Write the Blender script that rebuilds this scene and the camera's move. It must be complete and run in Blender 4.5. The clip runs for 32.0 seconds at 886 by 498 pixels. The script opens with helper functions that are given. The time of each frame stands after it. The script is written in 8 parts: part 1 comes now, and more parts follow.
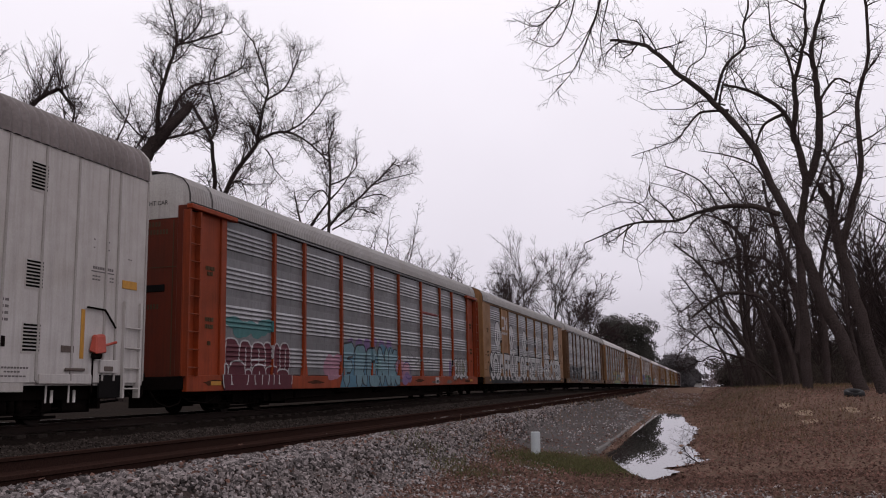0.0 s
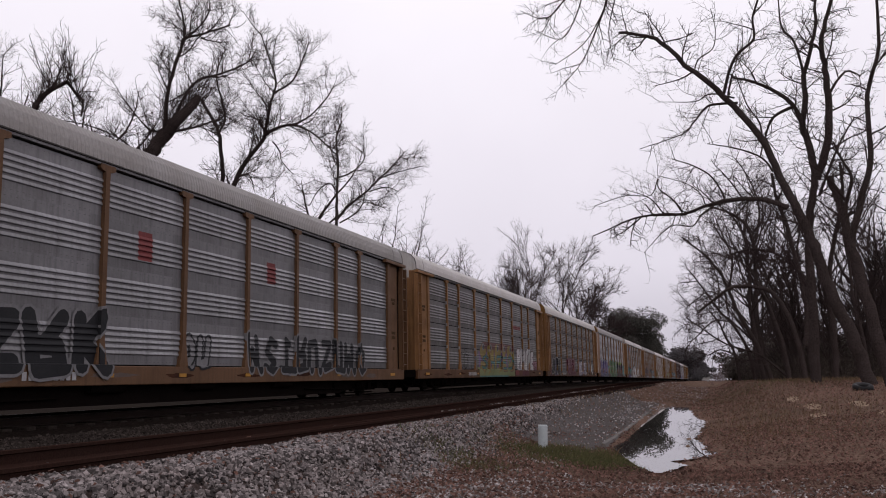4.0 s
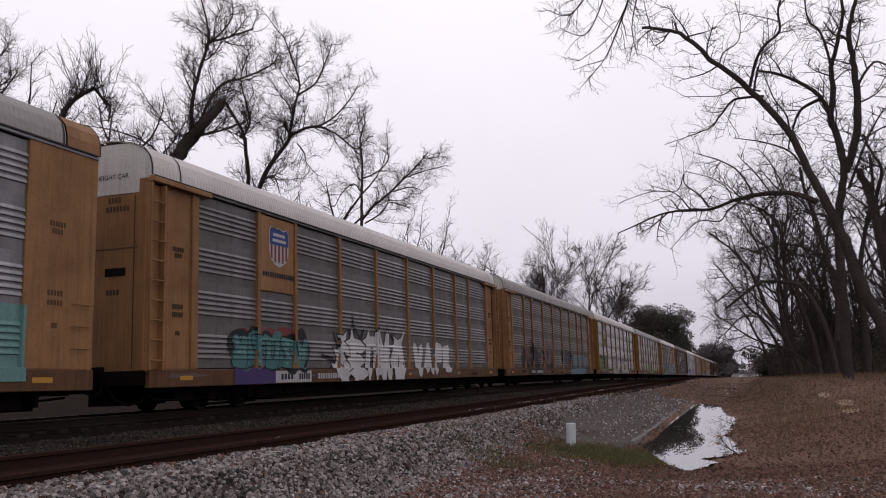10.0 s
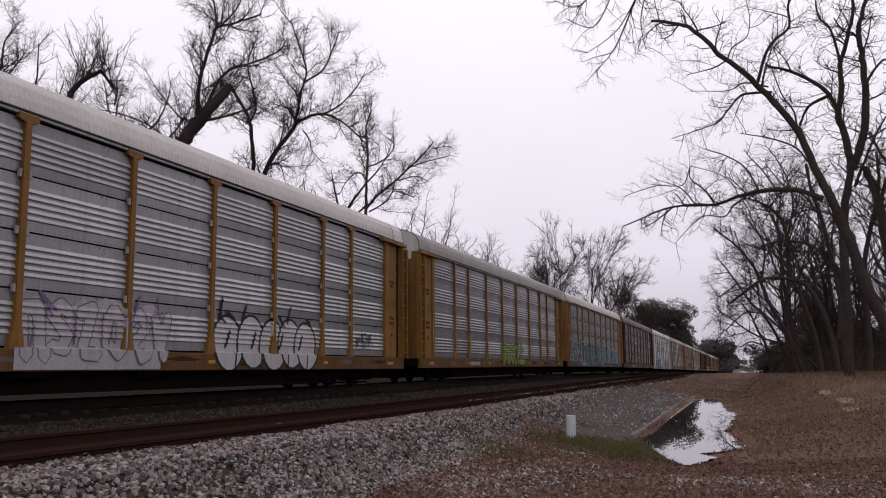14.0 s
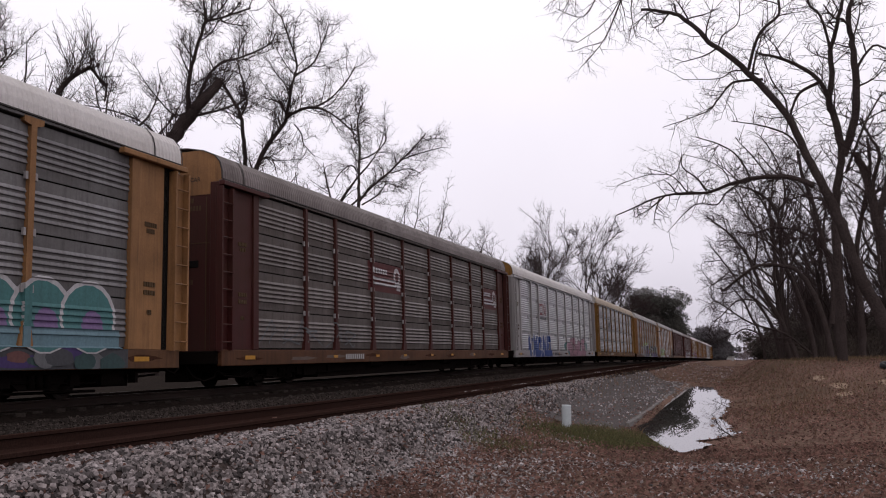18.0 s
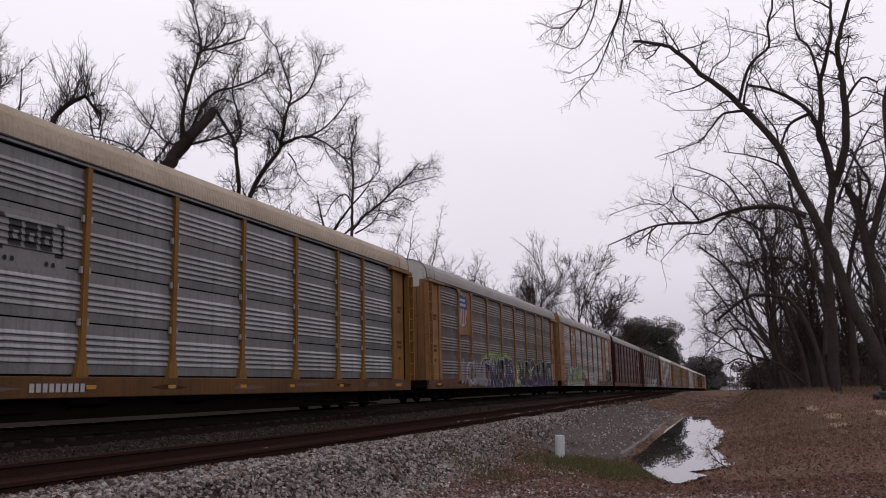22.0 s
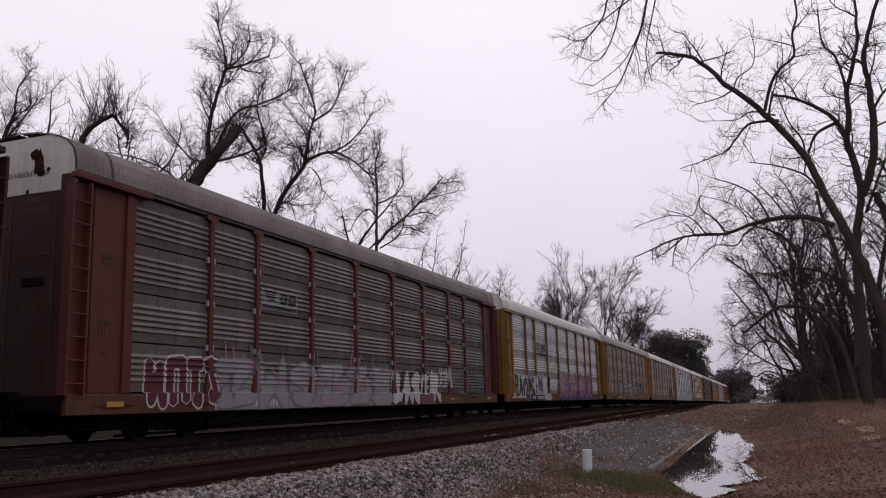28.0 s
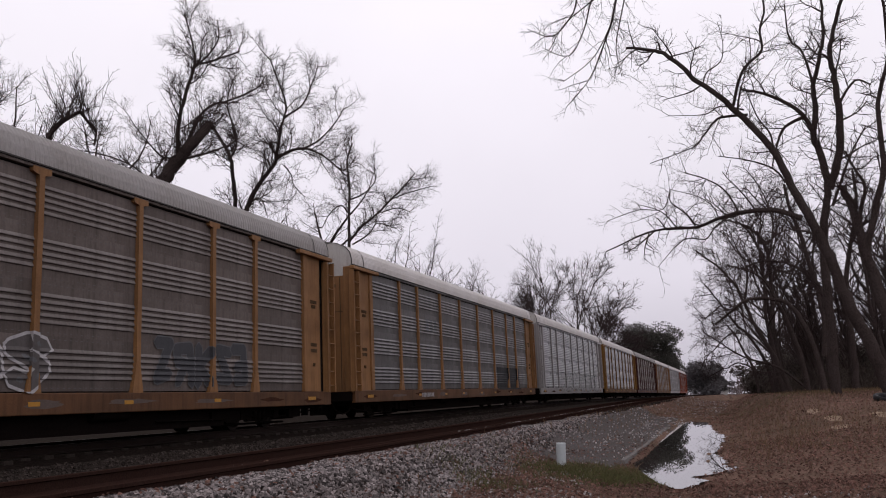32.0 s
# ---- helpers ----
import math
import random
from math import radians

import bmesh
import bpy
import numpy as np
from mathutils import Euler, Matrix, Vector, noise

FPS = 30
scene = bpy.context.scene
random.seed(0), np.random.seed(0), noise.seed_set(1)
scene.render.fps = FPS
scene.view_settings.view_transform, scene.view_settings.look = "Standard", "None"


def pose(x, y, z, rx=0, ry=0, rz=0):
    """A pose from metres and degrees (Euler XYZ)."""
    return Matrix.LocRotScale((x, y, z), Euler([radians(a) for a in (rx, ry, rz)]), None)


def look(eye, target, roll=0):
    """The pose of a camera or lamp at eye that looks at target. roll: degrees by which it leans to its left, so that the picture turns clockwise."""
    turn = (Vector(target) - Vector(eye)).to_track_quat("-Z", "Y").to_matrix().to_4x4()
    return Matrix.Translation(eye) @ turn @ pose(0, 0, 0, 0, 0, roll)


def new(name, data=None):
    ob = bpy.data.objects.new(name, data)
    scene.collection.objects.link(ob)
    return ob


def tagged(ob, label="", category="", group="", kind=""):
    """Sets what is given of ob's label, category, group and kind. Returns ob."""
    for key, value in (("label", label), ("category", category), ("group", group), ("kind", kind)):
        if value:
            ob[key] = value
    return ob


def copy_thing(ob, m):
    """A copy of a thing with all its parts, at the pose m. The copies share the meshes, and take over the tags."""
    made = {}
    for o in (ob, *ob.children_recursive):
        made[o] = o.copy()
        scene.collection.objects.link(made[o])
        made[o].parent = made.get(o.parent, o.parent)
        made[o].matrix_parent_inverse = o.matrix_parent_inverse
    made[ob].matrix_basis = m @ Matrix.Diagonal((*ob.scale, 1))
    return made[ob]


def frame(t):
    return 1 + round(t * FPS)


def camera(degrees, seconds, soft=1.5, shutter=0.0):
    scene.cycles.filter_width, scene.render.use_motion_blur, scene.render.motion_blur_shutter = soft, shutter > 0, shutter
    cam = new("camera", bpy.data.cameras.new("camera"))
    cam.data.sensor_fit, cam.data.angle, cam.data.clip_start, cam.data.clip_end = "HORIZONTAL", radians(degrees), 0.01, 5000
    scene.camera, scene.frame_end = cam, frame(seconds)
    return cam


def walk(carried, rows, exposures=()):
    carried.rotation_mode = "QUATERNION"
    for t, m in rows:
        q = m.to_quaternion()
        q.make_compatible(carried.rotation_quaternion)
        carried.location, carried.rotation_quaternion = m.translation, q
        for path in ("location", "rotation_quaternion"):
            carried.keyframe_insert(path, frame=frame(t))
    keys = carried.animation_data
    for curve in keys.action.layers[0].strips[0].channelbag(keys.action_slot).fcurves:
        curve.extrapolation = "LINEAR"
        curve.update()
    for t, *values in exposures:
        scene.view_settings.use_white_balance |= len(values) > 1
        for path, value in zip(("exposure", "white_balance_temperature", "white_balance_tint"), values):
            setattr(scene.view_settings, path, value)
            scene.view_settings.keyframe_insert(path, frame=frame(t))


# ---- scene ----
cam = camera(54.0, 32.0, soft=1.0)
EYE = (0.0, 0.0, 1.3)
# seconds, yaw, pitch, roll: the camera is held in the hand at one spot
HELD = [
    (0, 16.97, 9.34, 1.11), (0.5, 16.84, 9.85, 0.84), (1, 16.34, 10.37, 0.22), (1.5, 16.99, 10.14, 0.22),
    (2, 16.56, 10.20, 0.49), (2.5, 17.21, 10.16, 0.23), (3, 17.85, 9.75, 0.39), (3.5, 17.09, 9.29, 0.85),
    (5.5, 19.70, 8.41, 1.71), (6, 19.49, 8.99, 2.00), (6.5, 19.12, 9.37, 2.18), (7, 19.19, 9.44, 2.09),
    (7.5, 19.41, 9.22, 2.07), (8, 18.62, 9.69, 1.71), (8.5, 19.29, 9.75, 1.21), (9, 19.94, 9.55, 0.86),
    (9.5, 19.40, 9.28, 1.09), (10, 19.22, 8.88, 1.53), (10.5, 19.49, 8.65, 2.03), (11, 19.68, 8.29, 1.88),
    (11.5, 20.32, 8.04, 1.63), (12, 18.22, 7.76, 1.92), (12.5, 16.68, 8.00, 1.01), (13, 18.80, 8.30, 0.27),
    (13.5, 18.84, 8.37, 0.21), (14, 19.29, 8.22, 0.37), (14.5, 19.64, 7.76, 0.30), (16.5, 17.60, 7.82, 1.26),
    (17, 18.18, 7.92, 1.16), (17.5, 18.69, 7.92, 1.16), (18, 18.98, 7.68, 1.26), (18.5, 18.26, 7.61, 1.77),
    (19, 18.61, 8.02, 2.07), (19.5, 19.96, 8.50, 2.06), (20, 20.88, 9.33, 1.55), (20.5, 21.05, 9.59, 1.15),
    (21, 19.83, 9.85, 1.30), (21.5, 18.87, 9.82, 1.40), (22, 18.51, 9.58, 1.19), (22.5, 18.59, 9.71, 1.19),
    (23, 19.49, 10.12, 0.89), (23.5, 20.71, 10.15, 0.49), (24, 21.29, 9.88, 0.28), (24.5, 20.78, 9.65, 0.33),
    (25, 19.81, 9.94, 0.40), (25.5, 19.44, 9.99, 0.66), (27.5, 19.35, 10.71, 1.50), (28, 20.19, 10.54, 1.44),
    (28.5, 20.29, 9.66, 1.55), (29, 20.09, 9.38, 1.60), (29.5, 20.46, 9.61, 1.49), (30, 21.43, 9.42, 1.35),
    (30.5, 20.45, 9.33, 1.26), (31, 19.64, 9.77, 1.67), (31.5, 18.03, 10.18, 2.02), (32, 18.52, 10.20, 2.23),
]
# the film camera's own exposure drifts a little
STOPS = ((0, 0.0), (3, -0.02), (6, 0.06), (8, -0.02), (10, 0.03), (11, 0.1), (13, 0.1), (14, 0.06), (17, 0.12), (18, 0.14), (19, 0.14), (20, 0.0), (21, -0.02), (24, 0.0), (25, -0.02), (28, -0.07), (30, 0.02), (32, 0.0))
walk(cam, [(t, pose(*EYE, 90 + p, r, y)) for t, y, p, r in HELD], STOPS)

# overcast winter daylight
SUN_EL, SUN_AZ = 42.0, 150.0
world = bpy.data.worlds.new("overcast_sky")
scene.world = world
world.use_nodes = True
wn, wl = world.node_tree.nodes, world.node_tree.links
wn.clear()
w_out = wn.new("ShaderNodeOutputWorld")
w_bg = wn.new("ShaderNodeBackground")
w_sky = wn.new("ShaderNodeTexSky")
w_sky.sky_type = "NISHITA"
w_sky.sun_disc = False
w_sky.sun_elevation, w_sky.sun_rotation = radians(SUN_EL), radians(SUN_AZ)
w_sky.air_density, w_sky.dust_density = 1.0, 6.0
w_tc = wn.new("ShaderNodeTexCoord")
w_sep = wn.new("ShaderNodeSeparateXYZ")
w_ramp = wn.new("ShaderNodeValToRGB")
w_noise = wn.new("ShaderNodeTexNoise")
w_noise.inputs["Scale"].default_value = 2.2
w_noise.inputs["Detail"].default_value = 5.0
w_noise.inputs["Roughness"].default_value = 0.55
w_ramp.color_ramp.elements[0].position = 0.0
w_ramp.color_ramp.elements[0].color = (0.52, 0.487, 0.56, 1)
w_ramp.color_ramp.elements[1].position = 0.42
w_ramp.color_ramp.elements[1].color = (1.0, 0.948, 1.03, 1)
e = w_ramp.color_ramp.elements.new(0.13)
e.color = (0.80, 0.752, 0.845, 1)
w_mul = wn.new("ShaderNodeMapRange")
w_mul.inputs[1].default_value, w_mul.inputs[2].default_value = 0.3, 0.7
w_mul.inputs[3].default_value, w_mul.inputs[4].default_value = 0.96, 1.04
w_mix = wn.new("ShaderNodeMix")
w_mix.data_type = "RGBA"
w_mix.inputs[0].default_value = 0.97
w_str = wn.new("ShaderNodeVectorMath")
w_str.operation = "SCALE"
w_day = wn.new("ShaderNodeVectorMath")
w_day.operation = "SCALE"
w_day.inputs[3].default_value = 0.06
wl.new(w_tc.outputs["Generated"], w_sep.inputs[0])
wl.new(w_sep.outputs["Z"], w_ramp.inputs[0])
wl.new(w_tc.outputs["Generated"], w_noise.inputs["Vector"])
wl.new(w_noise.outputs["Fac"], w_mul.inputs[0])
wl.new(w_ramp.outputs[0], w_str.inputs[0])
wl.new(w_mul.outputs[0], w_str.inputs[3])
wl.new(w_sky.outputs[0], w_day.inputs[0])
wl.new(w_day.outputs[0], w_mix.inputs[6])
wl.new(w_str.outputs[0], w_mix.inputs[7])
wl.new(w_mix.outputs[2], w_bg.inputs["Color"])
wl.new(w_bg.outputs[0], w_out.inputs[0])
w_bg.inputs["Strength"].default_value = 1.0
sun_data = bpy.data.lights.new("sun", "SUN")
sun_data.energy, sun_data.angle, sun_data.color = 0.2, radians(25), (1.0, 0.95, 0.9)
sun = new("sun", sun_data)
sun.matrix_world = look((60 * math.sin(radians(SUN_AZ)), 60 * math.cos(radians(SUN_AZ)), 54), (0, 0, 0))


# ---- materials ----
def material(name, colour, rough=0.7, metal=0.0, grain=(40.0, 0.15), stain=(1.5, 0.3), bump=0.0, second=None, streak=0.0, spread=0.0, island=0.0, coords="Object"):
    """A worn surface: fine grain, large stains towards a second colour, streaks that run down, relief."""
    mat = bpy.data.materials.new(name)
    mat.use_nodes = True
    n, l = mat.node_tree.nodes, mat.node_tree.links
    b = n["Principled BSDF"]
    b.inputs["Metallic"].default_value = metal
    b.inputs["Specular IOR Level"].default_value = 0.0 if rough >= 0.9 else 0.06 if rough >= 0.8 else 0.16 if rough >= 0.6 else 0.35
    tc = n.new("ShaderNodeTexCoord")
    second = second or tuple(c * 0.55 for c in colour)

    def tex(scale, detail=4.0, stretch=None):
        t = n.new("ShaderNodeTexNoise")
        t.inputs["Scale"].default_value = scale
        t.inputs["Detail"].default_value = detail
        t.inputs["Roughness"].default_value = 0.6
        if stretch:
            mp = n.new("ShaderNodeMapping")
            mp.inputs["Scale"].default_value = stretch
            l.new(tc.outputs[coords], mp.inputs[0])
            l.new(mp.outputs[0], t.inputs["Vector"])
        else:
            l.new(tc.outputs[coords], t.inputs["Vector"])
        return t

    def mixed(a, bcol, fac, kind="MIX"):
        m = n.new("ShaderNodeMix")
        m.data_type, m.blend_type = "RGBA", kind
        if isinstance(fac, (int, float)):
            m.inputs[0].default_value = fac
        else:
            l.new(fac, m.inputs[0])
        for sock, v in ((m.inputs[6], a), (m.inputs[7], bcol)):
            if isinstance(v, tuple):
                sock.default_value = (*v, 1)
            else:
                l.new(v, sock)
        return m.outputs[2]

    def ranged(sock, lo, hi, a, bb):
        r = n.new("ShaderNodeMapRange")
        for i, v in zip((1, 2, 3, 4), (lo, hi, a, bb)):
            r.inputs[i].default_value = v
        l.new(sock, r.inputs[0])
        return r.outputs[0]

    big, fine = tex(stain[0], 5.0), tex(grain[0], 3.0)
    col = mixed(tuple(colour), tuple(second), ranged(big.outputs["Fac"], 0.35, 0.72, 0.0, stain[1]))
    if streak:
        st = tex(1.0, 4.0, (9.0, 9.0, 0.5))
        col = mixed(col, tuple(c * 0.4 for c in second), ranged(st.outputs["Fac"], 0.45, 0.75, 0.0, streak))
    g = n.new("ShaderNodeMapRange")
    for i, v in zip((1, 2, 3, 4), (0.3, 0.7, 1 - grain[1], 1 + grain[1])):
        g.inputs[i].default_value = v
    l.new(fine.outputs["Fac"], g.inputs[0])
    scale = g.outputs[0]
    if spread or island:
        if island:
            info = n.new("ShaderNodeNewGeometry").outputs["Random Per Island"]
        else:
            info = n.new("ShaderNodeObjectInfo").outputs["Random"]
        k = island or spread
        mm = n.new("ShaderNodeMath")
        mm.operation = "MULTIPLY"
        l.new(scale, mm.inputs[0])
        l.new(ranged(info, 0, 1, 1 - k, 1 + k), mm.inputs[1])
        scale = mm.outputs[0]
    vm = n.new("ShaderNodeVectorMath")
    vm.operation = "SCALE"
    l.new(col, vm.inputs[0])
    l.new(scale, vm.inputs[3])
    l.new(vm.outputs[0], b.inputs["Base Color"])
    l.new(ranged(big.outputs["Fac"], 0.3, 0.7, max(rough - 0.12, 0.03), min(rough + 0.12, 1)), b.inputs["Roughness"])
    if bump:
        bp = n.new("ShaderNodeBump")
        bp.inputs["Strength"].default_value = bump
        bp.inputs["Distance"].default_value = 0.02
        l.new(fine.outputs["Fac"], bp.inputs["Height"])
        l.new(bp.outputs[0], b.inputs["Normal"])
    return mat


def paint(name, colour, rough=0.6, streak=0.35, stain=0.45, rust=(0.05, 0.028, 0.018)):
    return material(name, colour, rough, 0.0, (30.0, 0.12), (0.9, stain), 0.05, rust, streak, 0.05)


M = {
    "ballast": material("ballast_stone", (0.178, 0.157, 0.154), 0.85, 0, (25, 0.3), (0.8, 0.6), 0.3, (0.10, 0.078, 0.07), island=0.85),
    "ballast_bed": material("ballast_bed", (0.045, 0.036, 0.034), 0.95, 0, (22, 0.6), (0.35, 0.7), 1.0, (0.04, 0.028, 0.023)),
    # darker stone for the strip between the two tracks
    "dark_ballast": material("dark_ballast_stone", (0.034, 0.027, 0.024), 0.9, 0, (25, 0.3), (0.8, 0.5), 0.3, (0.055, 0.045, 0.04), island=0.5),
    "cinder": material("dark_cinder_soil", (0.023, 0.019, 0.017), 0.95, 0, (18, 0.5), (0.4, 0.7), 0.8, (0.03, 0.024, 0.02)),
    "soil": material("leafy_soil", (0.145, 0.092, 0.072), 0.95, 0, (14, 0.5), (0.28, 0.8), 0.8, (0.055, 0.046, 0.033)),
    "leaf": material("dead_leaves", (0.195, 0.11, 0.088), 0.75, 0, (60, 0.2), (0.5, 0.7), 0.0, (0.075, 0.047, 0.038), island=0.6),
    "grass": material("short_grass", (0.085, 0.088, 0.038), 0.8, 0, (60, 0.2), (1.0, 0.5), 0.0, (0.13, 0.105, 0.055), island=0.4),
    "straw": material("dry_grass", (0.14, 0.09, 0.055), 0.85, 0, (60, 0.2), (1.0, 0.5), 0.0, (0.12, 0.085, 0.05), island=0.4),
    "rail_rust": material("flaking_rusty_rail", (0.027, 0.0145, 0.0115), 0.9, 0.0, (60, 0.3), (1.5, 0.6), 0.15, (0.028, 0.017, 0.014)),
    "rail": material("rusty_rail", (0.02, 0.014, 0.012), 0.85, 0.0, (60, 0.25), (1.2, 0.5), 0.1, (0.02, 0.014, 0.012)),
    "railhead": material("worn_rail_head", (0.07, 0.055, 0.048), 0.5, 0.5, (80, 0.15), (2.0, 0.5), 0.0, (0.12, 0.075, 0.055)),
    "tie": material("creosoted_tie", (0.021, 0.017, 0.015), 0.9, 0, (30, 0.35), (3.0, 0.5), 0.4, (0.035, 0.028, 0.024), spread=0.3),
    "bark": material("dark_bark", (0.05, 0.039, 0.037), 0.95, 0, (22, 0.5), (1.3, 0.75), 0.9, (0.028, 0.021, 0.019)),
    "twig": material("bare_twigs", (0.045, 0.033, 0.032), 0.9, 0, (20, 0.2), (1.0, 0.4), 0, (0.026, 0.019, 0.019)),
    # twigs of far trees, the haze of distance put into a paler colour
    "hazed_twig": material("haze_paled_twigs", (0.13, 0.105, 0.105), 0.95, 0, (20, 0.2), (0.4, 0.5), 0, (0.09, 0.072, 0.075)),
    # paled a little for the haze in front of the deeper grove
    "thicket": material("thicket_leaves", (0.075, 0.064, 0.058), 0.9, 0, (20, 0.3), (0.3, 0.6), 0, (0.05, 0.04, 0.032), island=0.45),
    "evergreen": material("evergreen_leaves", (0.085, 0.082, 0.074), 0.9, 0, (20, 0.3), (0.3, 0.6), 0, (0.075, 0.069, 0.059), island=0.22),
    # leaves of the farthest evergreens, greyed and paled in place of haze
    "hazed_leaf": material("haze_paled_leaves", (0.15, 0.14, 0.145), 0.9, 0, (20, 0.3), (0.3, 0.6), 0, (0.12, 0.11, 0.115), island=0.2),
    "brush": material("brushwood", (0.06, 0.048, 0.042), 0.95, 0, (10, 0.3), (0.4, 0.5), 0, (0.05, 0.045, 0.035), island=0.4),
    # grimy steel, lowered to near black to carry the shade under the cars
    "steel_dark": material("shade_dark_grimy_steel", (0.007, 0.0052, 0.0048), 0.95, 0.0, (30, 0.3), (2, 0.5), 0.1, (0.01, 0.0075, 0.0065)),
    "wheel": material("wheel_steel", (0.014, 0.011, 0.01), 0.8, 0.0, (30, 0.2), (3, 0.5), 0.0, (0.03, 0.02, 0.016)),
    "galv": material("galvanised_panel", (0.165, 0.16, 0.166), 0.46, 0.35, (16, 0.08), (0.9, 0.6), 0.03, (0.095, 0.09, 0.09), 0.45, 0.15),
    "galv_dirty": material("grimy_galvanised_panel", (0.112, 0.105, 0.104), 0.58, 0.2, (16, 0.12), (0.8, 0.7), 0.03, (0.055, 0.047, 0.044), 0.5, 0.15),
    "red_panel": paint("dull_red_painted_panel", (0.078, 0.025, 0.025), 0.6, 0.4, 0.5, (0.04, 0.02, 0.018)),
    "galv_dark": material("dark_grimed_panel", (0.1, 0.084, 0.077), 0.65, 0.1, (16, 0.12), (0.8, 0.7), 0.03, (0.045, 0.034, 0.03), 0.5, 0.15),
    "galv_rust": material("brown_grimed_panel", (0.125, 0.102, 0.092), 0.65, 0.1, (16, 0.12), (0.8, 0.7), 0.03, (0.07, 0.055, 0.048), 0.5, 0.15),
    "galv_bright": material("bright_galvanised_panel", (0.205, 0.201, 0.21), 0.38, 0.45, (16, 0.06), (0.9, 0.5), 0.02, (0.21, 0.204, 0.204), 0.35, 0.15),
    "roof": material("weathered_roof_sheet", (0.29, 0.275, 0.27), 0.6, 0.1, (14, 0.1), (0.7, 0.6), 0.03, (0.24, 0.22, 0.205), 0.1),
    "roof_tan": material("stained_roof_sheet", (0.36, 0.30, 0.235), 0.6, 0.15, (14, 0.1), (0.7, 0.6), 0.03, (0.24, 0.19, 0.14), 0.1),
    "roof_white": material("pale_roof_sheet", (0.5, 0.47, 0.46), 0.55, 0.1, (14, 0.08), (0.7, 0.5), 0.03, (0.4, 0.37, 0.34), 0.1),
    "roof_dark": material("brown_roof_sheet", (0.17, 0.145, 0.14), 0.6, 0.2, (14, 0.12), (0.7, 0.6), 0.03, (0.09, 0.075, 0.07), 0.1),
    "yellow": paint("weathered_yellow_paint", (0.19, 0.092, 0.02)),
    "tan": paint("faded_tan_paint", (0.24, 0.12, 0.05)),
    "orange": paint("orange_red_paint", (0.225, 0.034, 0.009)),
    "bronze": paint("faded_brown_paint", (0.13, 0.068, 0.035)),
    "brown": paint("oxide_brown_paint", (0.046, 0.0098, 0.0092)),
    "maroon": paint("dark_oxide_paint", (0.026, 0.007, 0.0068)),
    "white": paint("grimy_white_paint", (0.42, 0.40, 0.385), 0.55, 0.3, 0.3, (0.3, 0.26, 0.22)),
    "silver": paint("grey_white_paint", (0.25, 0.232, 0.234), 0.5, 0.3, 0.35, (0.22, 0.19, 0.18)),
    "clean_white": material("white_enamel", (0.43, 0.40, 0.385), 0.5, 0, (30, 0.06), (0.9, 0.8), 0.0, (0.31, 0.275, 0.25), 0.3),
    "reflector": material("yellow_reflector", (0.42, 0.2, 0.02), 0.5, 0, (30, 0.15), (3, 0.6)),
    "black": material("black_paint", (0.018, 0.017, 0.018), 0.6),
    # near-black that stands for the shade inside gaps, slots and recesses
    "dark": material("shade_dark_opening", (0.012, 0.011, 0.011), 0.9),
    # dark roof seams, and painted shadow below the eave and beside ladders
    "seam": material("dark_seam_and_shadow", (0.055, 0.05, 0.048), 0.8),
    "stencil": material("faded_dark_stencil", (0.075, 0.048, 0.028), 0.8),
    "oxide_red": paint("red_oxide_paint", (0.08, 0.0165, 0.015)),
    # for the end wall, a darker orange-red than the car's sides
    "orange_end": paint("dark_orange_red_paint", (0.12, 0.017, 0.006)),
    # grey of the seam ribs, darker than the white plates
    "seam_grey": material("grey_seam_paint", (0.31, 0.285, 0.27), 0.6, 0, (30, 0.1), (0.7, 0.4), 0.0, (0.22, 0.195, 0.18)),
    "brake_red": material("sun_faded_red_enamel", (0.36, 0.05, 0.028), 0.5, 0, (30, 0.1), (3.0, 0.5), 0.0, (0.16, 0.03, 0.02)),
    "sill_stain": material("rust_bleeding_through_paint", (0.055, 0.022, 0.012), 0.8, 0, (24, 0.35), (2.5, 0.8), 0.0, (0.02, 0.013, 0.011), 0.4),
    "stencil_grey": material("faded_black_stencil", (0.11, 0.095, 0.095), 0.7, 0, (60, 0.2), (3.0, 0.6), 0.0, (0.16, 0.14, 0.14)),
    "steel_brown": material("brown_weathered_plate", (0.10, 0.075, 0.065), 0.6, 0, (40, 0.2), (2.0, 0.5)),
    # near-black bed colour, the shade below the train painted in
    "track_bed": material("shade_black_track_bed", (0.011, 0.0085, 0.0075), 0.95, 0, (18, 0.5), (0.4, 0.7), 0.8, (0.016, 0.012, 0.01)),
    "galv_dark_ridge": material("lighter_dark_ridge", (0.15, 0.13, 0.122), 0.55, 0.15, (16, 0.12), (0.8, 0.7), 0.03, (0.075, 0.06, 0.054), 0.5, 0.15),
    # grey dashes for the slot rows on the panel flats
    "slot": material("grey_slots", (0.13, 0.124, 0.124), 0.9),
    "gravel": material("pale_gravel_stone", (0.3, 0.275, 0.27), 0.85, 0, (30, 0.2), (2, 0.5), 0.2, (0.12, 0.1, 0.09), island=0.6),
    "grit": material("damp_grey_grit", (0.088, 0.079, 0.077), 0.92, 0, (30, 0.5), (0.5, 0.6), 0.7, (0.06, 0.048, 0.043)),
    "sill_yellow": paint("grimed_yellow_sill", (0.11, 0.048, 0.012), 0.65, 0.5, 0.7),
    "sill_tan": paint("grimed_tan_sill", (0.11, 0.05, 0.022), 0.65, 0.5, 0.7),
    "sill_rust": paint("rust_stained_sill", (0.085, 0.034, 0.015), 0.7, 0.5, 0.7),
